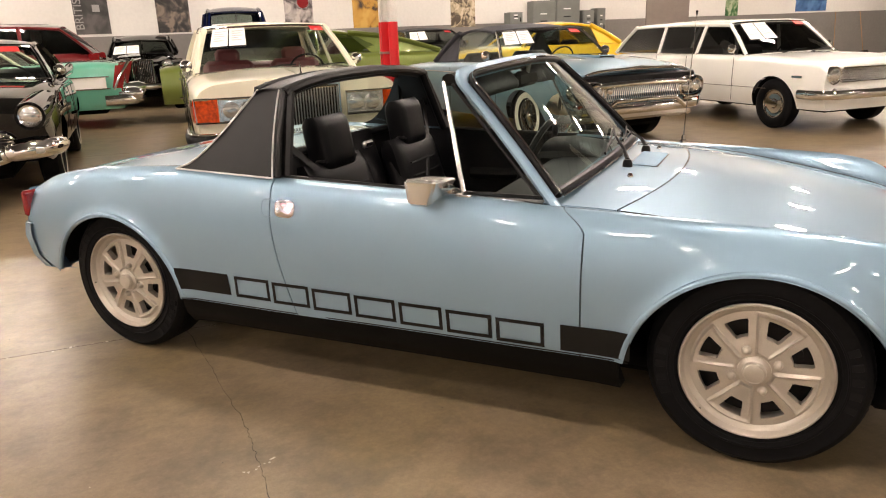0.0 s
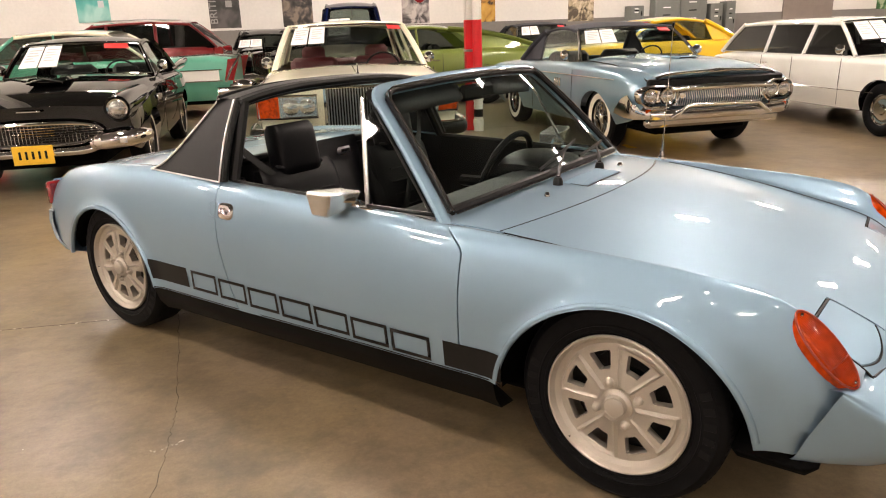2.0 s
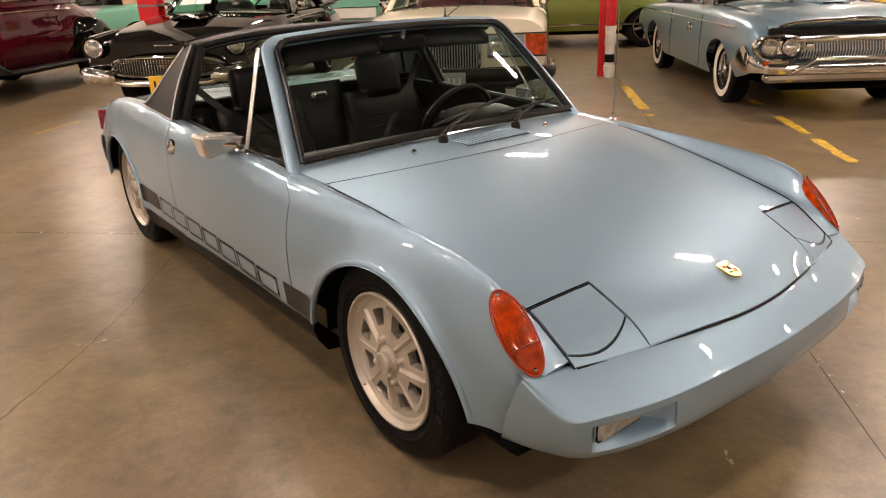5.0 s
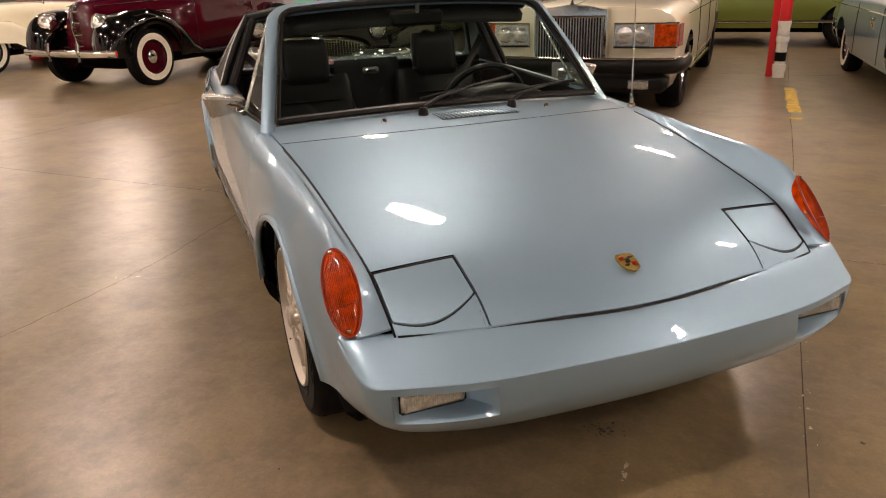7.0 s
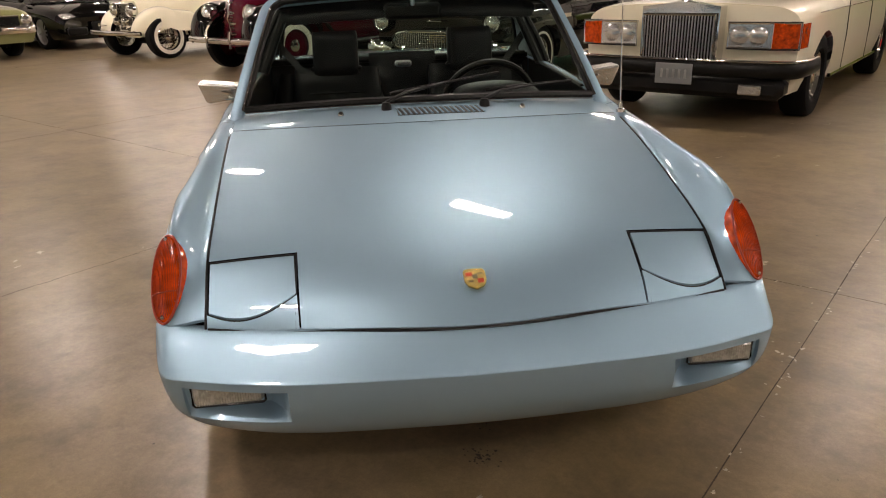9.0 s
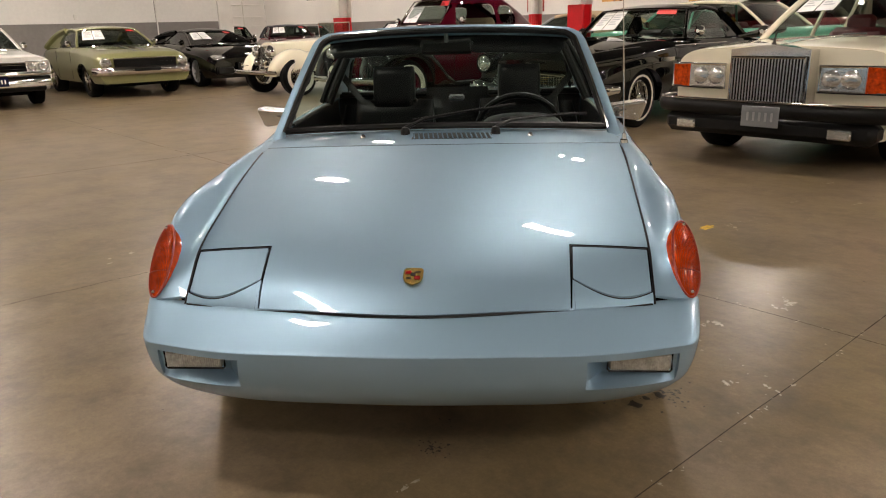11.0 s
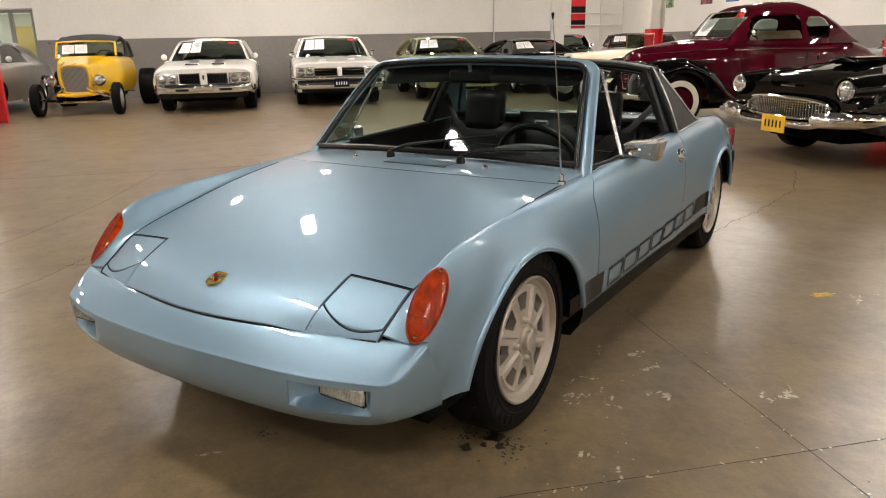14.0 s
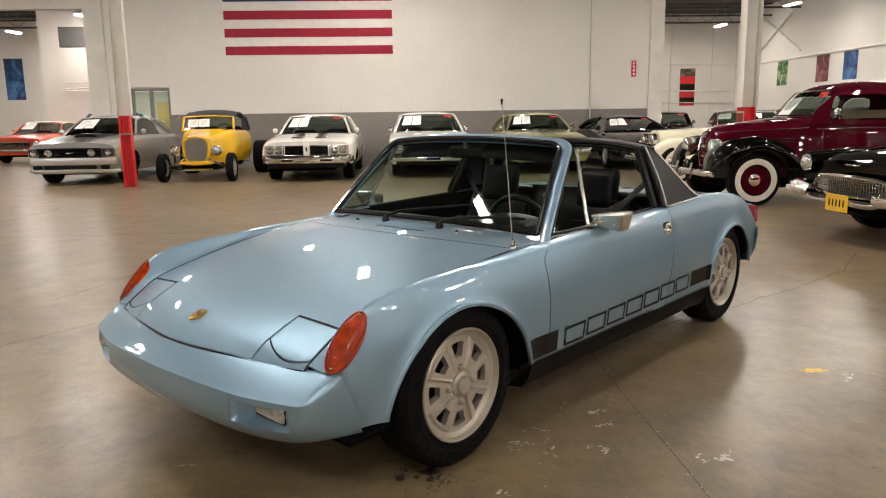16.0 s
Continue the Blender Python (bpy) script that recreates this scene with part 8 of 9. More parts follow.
def silver_pony():
    P = dict(wb=2.72, fo=0.90, ro=1.15, hw=0.94, zb=0.24, paint=SILVER, arch=(0.40, 0.69), az=0.33, roll=0.12, crown=0.04, bulge=0.025,
             top=[(0.90, 0.74), (0.82, 0.83), (0.2, 0.92), (-0.65, 0.99), (-2.5, 0.99), (-3.3, 1.0), (-3.77, 0.90)], plan=[(0.9, 0.90), (0.7, 0.96), (0, 1.0), (-2.8, 1.0), (-3.77, 0.90)], open=(-0.72, -2.3),
             cabin=dict(x=(-0.62, -1.25, -2.15, -3.0), belt=0.985, roof=1.345, w=(0.80, 0.62), glass=DEEP, seats=TRIM, quarter=0.70, posts=(), rear_pillar=0.08, fast=0.05, mirror=SILVER))
    root, ws = plain_car("muscle_car", at(-12.35, -7.35), "silver-grey modern muscle coupe with black hood stripes", P, "low", 0.345, 0.24, 0.79)
    grille(root, 0.925, -0.63, 0.63, 0.575, 0.755, nh=6, frame_m=TRIM, bar=TRIM, back=DARK, fr=0.014, bar_r=0.006)
    em = part("grille_emblem", Geo().tube([(0.935, -0.09, 0.662), (0.938, -0.03, 0.672), (0.938, 0.03, 0.668), (0.935, 0.09, 0.676)], [0.006, 0.015, 0.018, 0.006], 8), CHROME, root, "small plain chrome emblem")
    part("emblem_foot", Geo().tube([(0.937, 0.02, 0.665), (0.937, -0.01, 0.64)], 0.006, 6), CHROME, em)
    for s in (1, -1):
        headlamp(root, 0.925, s * 0.43, 0.665, 0.072)
        lamp = part("headlamp_unit", Geo().prism([(0.915, s * 0.655, 0.585), (0.865, s * 0.845, 0.60), (0.865, s * 0.845, 0.745), (0.905, s * 0.655, 0.755)], (-0.05, 0, 0)), GLOSSBLACK, root, "dark rectangular headlamp unit")
        part("lens", Geo().lathe([(0.062, 0.0), (0.05, 0.016), (0.02, 0.026), (0, 0.028)], 22, "x", (0.888, s * 0.745, 0.668)), LENS, lamp)
        part("lens_cover", Geo().tube([(0.918, s * 0.655, 0.585), (0.868, s * 0.845, 0.60), (0.868, s * 0.845, 0.745), (0.908, s * 0.655, 0.755)], 0.006, 6, close=True), DULLCHROME, lamp)
        rows = [[(x, s * y, curve1(P["top"])(x) + 0.044 * (1 - (y / 0.94) ** 2) + 0.004) for y in (0.05, 0.16, 0.28, 0.40 - 0.08 * max(0, x))] for x in steps(-0.60, 0.78, 14)]
        part("hood_stripe", Geo().grid(rows), DECAL, root, "black hood stripe")
        part("side_scoop", Geo().box((-2.25, s * 0.955, 0.80), (0.10, 0.02, 0.20), 0.01), SILVER, root)
        part("intake_corner", Geo().box((0.90, s * 0.68, 0.375), (0.06, 0.18, 0.09), 0.02), TRIM, root)
    sc = part("hood_scoop", Geo().grid([[(x, y, curve1(P["top"])(x) + 0.046 + h * (1 - abs(y / 0.26) ** 4)) for y in steps(-0.26, 0.26, 12)] for x, h in ((-0.45, 0.0), (-0.30, 0.035), (-0.05, 0.06), (0.10, 0.065), (0.11, 0.03), (0.11, 0.0))]), DECAL, root, "black hood scoop")
    part("scoop_mouth", Geo().box((0.115, 0, curve1(P["top"])(0.11) + 0.075), (0.012, 0.40, 0.030), 0.004), TRIM, sc)
    blade(root, [(0.985, 0, 0.49), (0.975, 0.45, 0.49), (0.92, 0.76, 0.49), (0.80, 0.92, 0.50), (0.55, 0.95, 0.50)], 0.16, 0.10, SILVER, "silver front bumper cover")
    part("lower_intake", Geo().box((0.945, 0, 0.375), (0.06, 1.05, 0.075), 0.02), TRIM, root)
    blade(root, [(0.97, 0, 0.30), (0.96, 0.45, 0.30), (0.90, 0.76, 0.30), (0.74, 0.92, 0.30)], 0.075, 0.08, SILVER, "silver lower valance")


def yellow_hot_rod():
    root = thing("hot_rod", at(-11.9, -4.92), "bright yellow open-wheel hot rod with black soft top", "car", "parked cars")
    P = dict(wb=2.65, fo=-0.10, ro=0.45, hw=0.60, zb=0.36, paint=YELLOW, arch=(0.10, 0.3), az=0.3, roll=0.12, crown=0.05, bulge=0.03,
             top=[(-0.10, 0.91), (-0.5, 0.965), (-0.85, 1.02), (-1.05, 1.06), (-2.4, 1.05), (-2.9, 0.9), (-3.1, 0.6)], plan=[(-0.10, 0.50), (-0.6, 0.62), (-0.80, 0.72), (-1.05, 0.96), (-1.3, 1.02), (-2.5, 1.05), (-3.1, 0.8)], open=(-1.12, -2.3),
             cabin=dict(x=(-1.05, -1.18, -2.30, -2.60), belt=1.06, roof=1.36, w=(0.57, 0.55), glass=GLASS, trim=YELLOW, trim_r=0.018, seats=TRIM, roof_paint=CLOTH, pillar_paint=YELLOW, pillar=0.022, quarter=0.62, rear_pillar=0.06, posts=(), side_glass=False, mirrors=False, bow=0.0, dome=0.12))
    car_body(root, P)
    ws = cabin(root, P)
    sheet(root, ws, -0.8, 0.05, 0.2, 0.75)
    # radiator shell with an arched top and a fine mesh inside
    half = [(0.0, 0.975), (0.05, 0.962), (0.12, 0.955), (0.19, 0.945), (0.245, 0.915), (0.278, 0.86), (0.288, 0.76), (0.285, 0.66), (0.265, 0.52), (0.235, 0.41), (0.16, 0.395), (0.0, 0.39)]
    outline = half + [(-y, z) for y, z in half[-2:0:-1]]
    ring = lambda x, k: [(x + 0.03 * (z - 0.66), y * k, 0.67 + (z - 0.67) * (k * 0.7 + 0.3 if k == 1 else k * 1.04)) for y, z in outline]
    shell_ = part("radiator_shell", Geo().grid([ring(-0.12, 1), ring(0.03, 1), ring(0.055, 0.95), ring(0.055, 0.84), ring(0.035, 0.80), ring(0.0, 0.80)], close=True), YELLOW, root, "yellow radiator shell with an arched top")
    part("mesh", Geo().add(ring(0.018, 0.81), [tuple(range(len(outline)))]), DULL, shell_, "fine bright radiator mesh")
    for k in range(-10, 11):
        y = 0.021 * k
        zt = 0.885 - 0.10 * max(0, abs(y) - 0.13) / 0.09
        part("grille_bar", Geo().tube([(0.030, y, 0.465), (0.034, y, zt)], 0.003, 5), GREY, shell_)
    for s in (1, -1):
        put_wheel(root, "rod", 0.305, 0.15, 0, s * 0.72, 20)
        put_wheel(root, "rod", 0.40, 0.34, -2.65, s * 0.88, 20)
        part("headlamp_stand", Geo().tube([(0.0, s * 0.24, 0.55), (0.05, s * 0.42, 0.60)], 0.014, 8), CHROME, root)
        b = headlamp(root, 0.10, s * 0.44, 0.66, 0.095)
        part("bucket", Geo().lathe([(0.105, 0.0), (0.10, -0.08), (0.05, -0.16), (0, -0.18)], 24, "x", (0.10, s * 0.44, 0.66)), CHROME, b)
        part("suspension_arm", Geo().tube([(0.0, s * 0.66, 0.30), (-0.75, s * 0.35, 0.40)], 0.014, 8), CHROME, root)
        part("suspension_arm", Geo().tube([(0.10, s * 0.20, 0.52), (0.02, s * 0.60, 0.30)], 0.02, 8), CHROME, root)
    part("front_axle", Geo().tube([(0, -0.68, 0.30), (0, -0.3, 0.25), (0, 0.3, 0.25), (0, 0.68, 0.30)], 0.024, 8), CHROME, root)
    part("frame_rail", Geo().tube([(0.16, -0.30, 0.40), (0.18, 0, 0.38), (0.16, 0.30, 0.40)], 0.03, 8), YELLOW, root)
    for s in (1, -1):
        part("frame_rail", Geo().tube([(0.16, s * 0.30, 0.40), (-0.8, s * 0.34, 0.40), (-1.2, s * 0.42, 0.40)], 0.035, 8), YELLOW, root)
        part("cowl_lamp", Geo().lathe([(0, 0.04), (0.03, 0.025), (0.03, -0.02), (0, -0.04)], 12, "x", (-1.06, s * 0.66, 1.35)), CHROME, root)


white_coupe_stripes()
white_coupe_plate()
gold_coupe()
black_supercar()
silver_pony()
yellow_hot_rod()


# ---- cars behind the row, side on ----
def teal_fifties():
    P = dict(wb=3.10, fo=0.95, ro=1.50, hw=0.98, zb=0.30, paint=TEAL, arch=(0.41, 0.68), az=0.33, roll=0.10, crown=0.02, bulge=0.03,
             top=[(0.95, 0.80), (0.8, 0.92), (-0.8, 1.0), (-3.2, 1.0), (-4.2, 1.02), (-4.60, 0.98)], plan=[(0.95, 0.93), (0, 1.0), (-3.5, 1.0), (-4.6, 0.95)], open=(-0.85, -2.95),
             cabin=dict(x=(-0.80, -1.25, -2.65, -3.25), belt=1.0, roof=1.42, w=(0.86, 0.72), glass=TINT, seats=BURGUNDY, roof_paint=CREAM, posts=(0.42,), dome=0.04))
    root, ws = plain_car("fifties_car", at(-6.45, 10.65, 0, 180), "sea-green and white fifties hardtop with tail fins", P, "white_cap", 0.35, 0.20, 0.82, papers=False)
    for s in (1, -1):
        part("side_panel", Geo().grid([[(x, s * (0.995 + 0.006), z) for z in (0.62, 0.80)] for x in steps(-4.4, -1.2, 6)]), WHITE, root, "white side panel")
        for z in (0.62, 0.80):
            part("side_trim", Geo().tube([(-4.45, s * 1.005, z), (-1.2, s * 1.005, z)], 0.010, 6), CHROME, root)
        part("tail_lamp", Geo().prism([(-4.62, s * 0.97, 0.62), (-4.48, s * 0.99, 0.62), (-4.56, s * 0.98, 0.96), (-4.74, s * 0.93, 0.98)], (0, -s * 0.10, 0)), REDLENS, root, "tall red tail lamp")
        part("fin_trim", Geo().tube([(-4.50, s * 0.99, 0.60), (-4.60, s * 0.985, 0.80), (-4.76, s * 0.94, 1.02)], 0.022, 8), CHROME, root)
        part("rear_pod", Geo().tube([(-4.55, s * 0.86, 0.52), (-4.80, s * 0.86, 0.52), (-4.90, s * 0.86, 0.52)], [0.10, 0.11, 0.07], 14), CHROME, root, "chrome bumper pod")
    b = bumper(root, [(-4.85, 0, 0.44), (-4.83, 0.6, 0.44), (-4.74, 0.92, 0.44), (-4.35, 1.01, 0.44)], 0.16, 0.05)


def red_suv():
    P = dict(wb=2.80, fo=0.90, ro=1.0, hw=0.95, zb=0.30, paint=RED, arch=(0.42, 0.76), az=0.36, roll=0.12, crown=0.03, bulge=0.03,
             top=[(0.9, 0.90), (0.7, 1.0), (-0.5, 1.10), (-3.4, 1.14), (-3.8, 1.0)], plan=[(0.9, 0.9), (0, 1.0), (-3.0, 1.0), (-3.8, 0.94)], open=(-0.6, -3.6),
             cabin=dict(x=(-0.45, -1.25, -3.15, -3.70), belt=1.11, roof=1.60, w=(0.86, 0.70), glass=DEEP, posts=(0.33, 0.63), post=0.035, mirror=RED))
    root, ws = plain_car("suv_car", at(-6.15, 13.9, 0, 180), "dark red modern sport utility car with roof rails", P, "low", 0.36, 0.22, 0.80, papers=False)
    for s in (1, -1):
        part("roof_rail", Geo().tube([(-1.4, s * 0.66, 1.70), (-2.2, s * 0.66, 1.71), (-3.0, s * 0.66, 1.68)], 0.014, 6), DULL, root)
        part("tail_lamp", Geo().box((-3.70, s * 0.82, 1.05), (0.20, 0.12, 0.16), 0.03), REDLENS, root)


def olive_fastback():
    P = dict(wb=2.95, fo=0.95, ro=1.35, hw=0.97, zb=0.30, paint=OLIVE, arch=(0.41, 0.67), az=0.33, roll=0.10, crown=0.02, bulge=0.03,
             top=[(0.95, 0.78), (0.8, 0.88), (-0.8, 0.96), (-2.9, 0.98), (-3.8, 0.96), (-4.30, 0.88)], plan=[(0.95, 0.93), (0, 1.0), (-3.5, 1.0), (-4.3, 0.92)], open=(-0.85, -2.5),
             cabin=dict(x=(-0.80, -1.30, -2.30, -3.95), belt=0.965, roof=1.315, w=(0.83, 0.66), glass=TINT, seats=TRIM, quarter=0.60, posts=(0.30,), rear_pillar=0.07, fast=0.06))
    root, ws = plain_car("muscle_car", at(-0.40, 10.75, 0, 180), "olive green fastback muscle car", P, "mag", 0.345, 0.22, 0.80, papers=False)
    side_strip(root, 0.6, -4.2, 0.965, 0.40, 0.02)
    door_lines(root, P, (-0.85, -2.15), 0.40, 0.90, 1.0)


def navy_prewar(u, v, turn, paint_, label, low=0.0):
    root = thing("vintage_car", at(u, v, 0, turn), label, "car", "parked cars")
    P = dict(wb=2.85, fo=0.42, ro=0.95, hw=0.66, zb=0.36, paint=paint_, arch=(0.30, 0.42), az=0.36, roll=0.28, crown=0.06, bulge=0.03,
             top=[(0.42, 0.92), (0.3, 1.08 - low * 0.3), (-0.75, 1.18 - low * 0.3), (-2.6, 1.18 - low * 0.3), (-3.4, 0.95), (-3.80, 0.6)], plan=[(0.42, 0.35), (0.1, 0.6), (-0.5, 0.88), (-1.0, 1.06), (-2.4, 1.10), (-3.8, 0.6)], open=(-0.95, -2.3),
             cabin=dict(x=(-0.86, -1.12, -2.2, -2.7), belt=1.2 - low * 0.3, roof=1.85 - low, w=(0.67, 0.56), glass=TINT, seats=TRIM, pillar=0.05, rear_pillar=0.10, quarter=0.78, posts=(0.5,), dome=0.10, split=True, mirrors=False, bow=0.02))
    car_body(root, P)
    ws = cabin(root, P)
    sheet(root, ws, -0.9, -0.1, 0.05, 0.6)
    for s in (1, -1):
        pontoon(root, s, paint_)
        fender(root, (-2.85, 0.36), 0.37, s * 0.52, s * 0.90, 10, 165, paint_, [(-3.35, 0.36), (-3.55, 0.28)], "rear_wing")
        for x in (0, -2.85):
            put_wheel(root, "chrome", 0.36, 0.17, x, s * 0.72)
        headlamp(root, 0.42, s * 0.48, 0.85, 0.10)
    grille(root, 0.44, -0.2, 0.2, 0.5, 0.95, nv=12)
    bumper(root, [(0.68, 0, 0.45), (0.66, 0.45, 0.45), (0.60, 0.80, 0.45)], 0.09, 0.025)


teal_fifties()
red_suv()
olive_fastback()
navy_prewar(0.45, 13.6, -90, NAVY, "navy blue prewar coupe with chrome grille")
navy_prewar(-1.6, 13.7, -90, BLACK, "black vintage roadster with raised top and chrome lamps", 0.55)


def filler(name, u, v, turn, paint_, label, roof=None, h=1.36, r=0.34):
    P = dict(wb=2.75, fo=0.88, ro=1.15, hw=0.90, zb=0.28, paint=paint_, arch=(0.40, 0.66), az=0.32, roll=0.12, crown=0.03, bulge=0.03,
             top=[(0.88, 0.70), (0.8, 0.80), (0.1, 0.90), (-0.7, 0.95), (-2.6, 0.95), (-3.9, 0.82)], plan=[(0.88, 0.9), (0, 1.0), (-3.0, 1.0), (-3.9, 0.88)], open=(-0.75, -2.4),
             cabin=dict(x=(-0.70, -1.25, -2.30, -2.90), belt=0.945, roof=h - 0.06, w=(0.80, 0.63), glass=TINT, seats=TRIM, quarter=0.78, posts=(), roof_paint=roof or paint_, rear_pillar=0.07))
    root, ws = plain_car(name, at(u, v, 0, turn), label, P, "chrome", r, 0.20, 0.76)
    for s in (1, -1):
        headlamp(root, 0.88, s * 0.70, 0.64, 0.085)
    grille(root, 0.90, -0.5, 0.5, 0.55, 0.70, nh=4)
    bumper(root, [(0.97, 0, 0.45), (0.96, 0.6, 0.45), (0.88, 0.84, 0.45), (0.68, 0.92, 0.45)], 0.11, 0.04)


filler("yellow_car", 4.6, 10.9, 180, YELLOW, "bright yellow coupe behind the convertible")
filler("dark_car", 5.2, 13.9, -90, BLACK, "black convertible with raised top", CLOTH)
filler("dark_car", 8.2, 13.9, -90, GREY, "grey coupe parked against the poster wall")
filler("grey_car", -9.3, 10.8, 180, GREY, "grey convertible with a tan top", TAN)
filler("dark_car", -19.8, 8.2, -20, BLACK, "black coupe in the far hall")
filler("dark_car", -21.0, 11.2, -20, MAROON, "maroon convertible with dark top in the far hall", CLOTH)
filler("dark_car", -23.5, 13.6, -20, GREY, "dark grey coupe in the far hall")
filler("dark_car", -17.2, 12.6, -60, BLACK, "black convertible with dark cloth top", CLOTH)
filler("red_car", -21.5, -13.2, 0, ORANGE, "orange-red convertible with white top", CREAM)
filler("red_car", -20.5, -16.2, 0, ORANGE, "orange-red coupe in the open bay")
filler("red_car", -24.5, -11.0, 0, WHITE, "white coupe in the open bay")
filler("blue_car", -18.9, -9.9, 0, paint("bright_blue_car_paint", (0.02, 0.20, 0.45)), "bright blue pickup beyond the doorway", h=1.6)

# ---- walls: posters, flag, doorway, cabinets ----
def picture(name, a, b, c, scale=3.0):
    """A printed picture too far off to make out: blotches of three tones."""
    m = bpy.data.materials.new(name)
    m.use_nodes = True
    t = m.node_tree
    bs = t.nodes["Principled BSDF"]
    bs.inputs["Roughness"].default_value = 0.55
    co = t.nodes.new("ShaderNodeTexCoord")
    n = t.nodes.new("ShaderNodeTexNoise")
    n.inputs["Scale"].default_value, n.inputs["Detail"].default_value, n.inputs["Distortion"].default_value = scale, 3, 1.2
    t.links.new(co.outputs["Object"], n.inputs["Vector"])
    r = t.nodes.new("ShaderNodeValToRGB")
    r.color_ramp.elements[0].position, r.color_ramp.elements[0].color = 0.40, (*a, 1)
    r.color_ramp.elements[1].position, r.color_ramp.elements[1].color = 0.62, (*c, 1)
    e = r.color_ramp.elements.new(0.5)
    e.color = (*b, 1)
    t.links.new(n.outputs["Fac"], r.inputs[0])
    t.links.new(r.outputs[0], bs.inputs["Base Color"])
    return m


DARKPIC = picture("dark_print", (0.02, 0.018, 0.016), (0.06, 0.05, 0.045), (0.22, 0.17, 0.13))
CHARPIC = picture("charcoal_print", (0.03, 0.028, 0.026), (0.05, 0.047, 0.045), (0.10, 0.09, 0.085), 1.5)
BRIGHTPIC = picture("chrome_print", (0.06, 0.05, 0.05), (0.28, 0.25, 0.24), (0.5, 0.45, 0.42))
AMBERPIC = picture("yellow_print", (0.05, 0.03, 0.02), (0.50, 0.26, 0.04), (0.60, 0.36, 0.08), 1.8)
TEALPIC = picture("teal_print", (0.05, 0.33, 0.30), (0.10, 0.42, 0.38), (0.35, 0.6, 0.55), 0.8)
PIPEPIC = picture("engine_print", (0.08, 0.06, 0.04), (0.35, 0.28, 0.18), (0.6, 0.5, 0.36), 5)
BLUEPIC = picture("blue_print", (0.01, 0.03, 0.09), (0.02, 0.08, 0.22), (0.08, 0.2, 0.42), 1.2)
GREENPIC = picture("green_print", (0.02, 0.10, 0.03), (0.10, 0.22, 0.08), (0.4, 0.45, 0.3), 3)
MAROONPIC = picture("maroon_print", (0.08, 0.01, 0.02), (0.16, 0.04, 0.05), (0.3, 0.12, 0.12), 2)
REDPIC = picture("red_print", (0.05, 0.01, 0.01), (0.30, 0.03, 0.02), (0.45, 0.10, 0.05), 2)
PRINTGREY = mat("pale_print", (0.30, 0.29, 0.28), 0.6)


def poster(u, v, z, w, h, material, label, side="north", bars=None):
    """A flat printed sheet on a wall, with a thin border and what shapes it shows."""
    m = {"north": at(u, v, z, 0), "west": at(u, v, z, 90), "far": at(u, v, z, 90)}[side]
    p = thing("poster", m, label, "poster", "wall posters", g=Geo().box((0, 0, 0), (w, 0.012, h), 0.002), material=material)
    for k, (x, zz, bw, bh, mm) in enumerate(bars or ()):
        part("printed_shape", Geo().box((x, -0.0075, zz), (bw, 0.003, bh), 0.001), mm, p)
    return p


def text_mesh(word, size):
    cu = bpy.data.curves.new("lettering", "FONT")
    cu.body, cu.size, cu.extrude = word, size, 0.001
    cu.align_x, cu.align_y = "CENTER", "CENTER"
    ob = bpy.data.objects.new("lettering", cu)
    me = bpy.data.meshes.new_from_object(ob)
    bpy.data.objects.remove(ob)
    return me


WALLV = W2 - 0.008
p = poster(-2.68, WALLV, 2.06, 0.77, 1.06, CHARPIC, "dark charcoal poster with upright grey lettering", bars=((0.12, 0.06, 0.16, 0.16, PRINTGREY),))
me = text_mesh("BRITISH", 0.26)
me.materials.append(PRINTGREY)
lt = part("lettering", me, None, p)
lt.matrix_basis = pose(-0.27, -0.009, 0.02, 90, 0, 0) @ pose(0, 0, 0, 0, 0, 90)
poster(-0.84, WALLV, 2.04, 0.77, 1.06, DARKPIC, "dark photo poster of an engine")
p = poster(2.26, WALLV, 2.02, 0.74, 1.06, BRIGHTPIC, "photo poster of chrome car parts")
part("printed_disc", Geo().lathe([(0, -0.009), (0.15, -0.009), (0.15, -0.006)], 28, "y", (0.12, 0, 0.14)), REDLENS, p)
poster(4.07, WALLV, 2.0, 0.74, 1.06, AMBERPIC, "yellow photo poster with dark shapes")
poster(6.88, WALLV, 1.95, 0.74, 1.1, PIPEPIC, "photo poster of engine pipes")
poster(-5.84, WALLV, 2.30, 0.77, 1.06, TEALPIC, "teal poster with grey lettering", bars=((0.2, -0.1, 0.14, 0.16, INK), (0.2, 0.12, 0.14, 0.16, INK), (0.2, 0.34, 0.14, 0.16, INK)))
poster(-8.6, WALLV, 2.10, 0.77, 1.06, AMBERPIC, "yellow and black photo poster")
poster(-11.6, WALLV, 2.3, 0.77, 1.06, AMBERPIC, "yellow photo poster of a car")
poster(-14.75, WALLV, 2.1, 0.77, 1.06, REDPIC, "dark red photo poster of a car")
poster(16.3, WALLV, 2.0, 0.5, 1.1, GREENPIC, "green photo poster beside the column")
poster(19.65, WALLV, 2.02, 1.35, 1.0, BLUEPIC, "dark blue photo poster with pale shapes")
for u, mm, nm in ((-29.2, GREENPIC, "green"), (-26.0, MAROONPIC, "maroon"), (-24.1, BLUEPIC, "blue")):
    poster(u, WALLV, 3.1, 0.9, 1.08, mm, nm + " photo poster high on the wall")
p = poster(WF + 0.02, 14.45, 2.72, 0.80, 1.9, REDPAINT, "tall red banner with black bars", "far", ((0, 0.75, 0.8, 0.36, DARKPIC), (0, 0.0, 0.8, 0.32, TRIM), (0, -0.68, 0.8, 0.30, TRIM)))
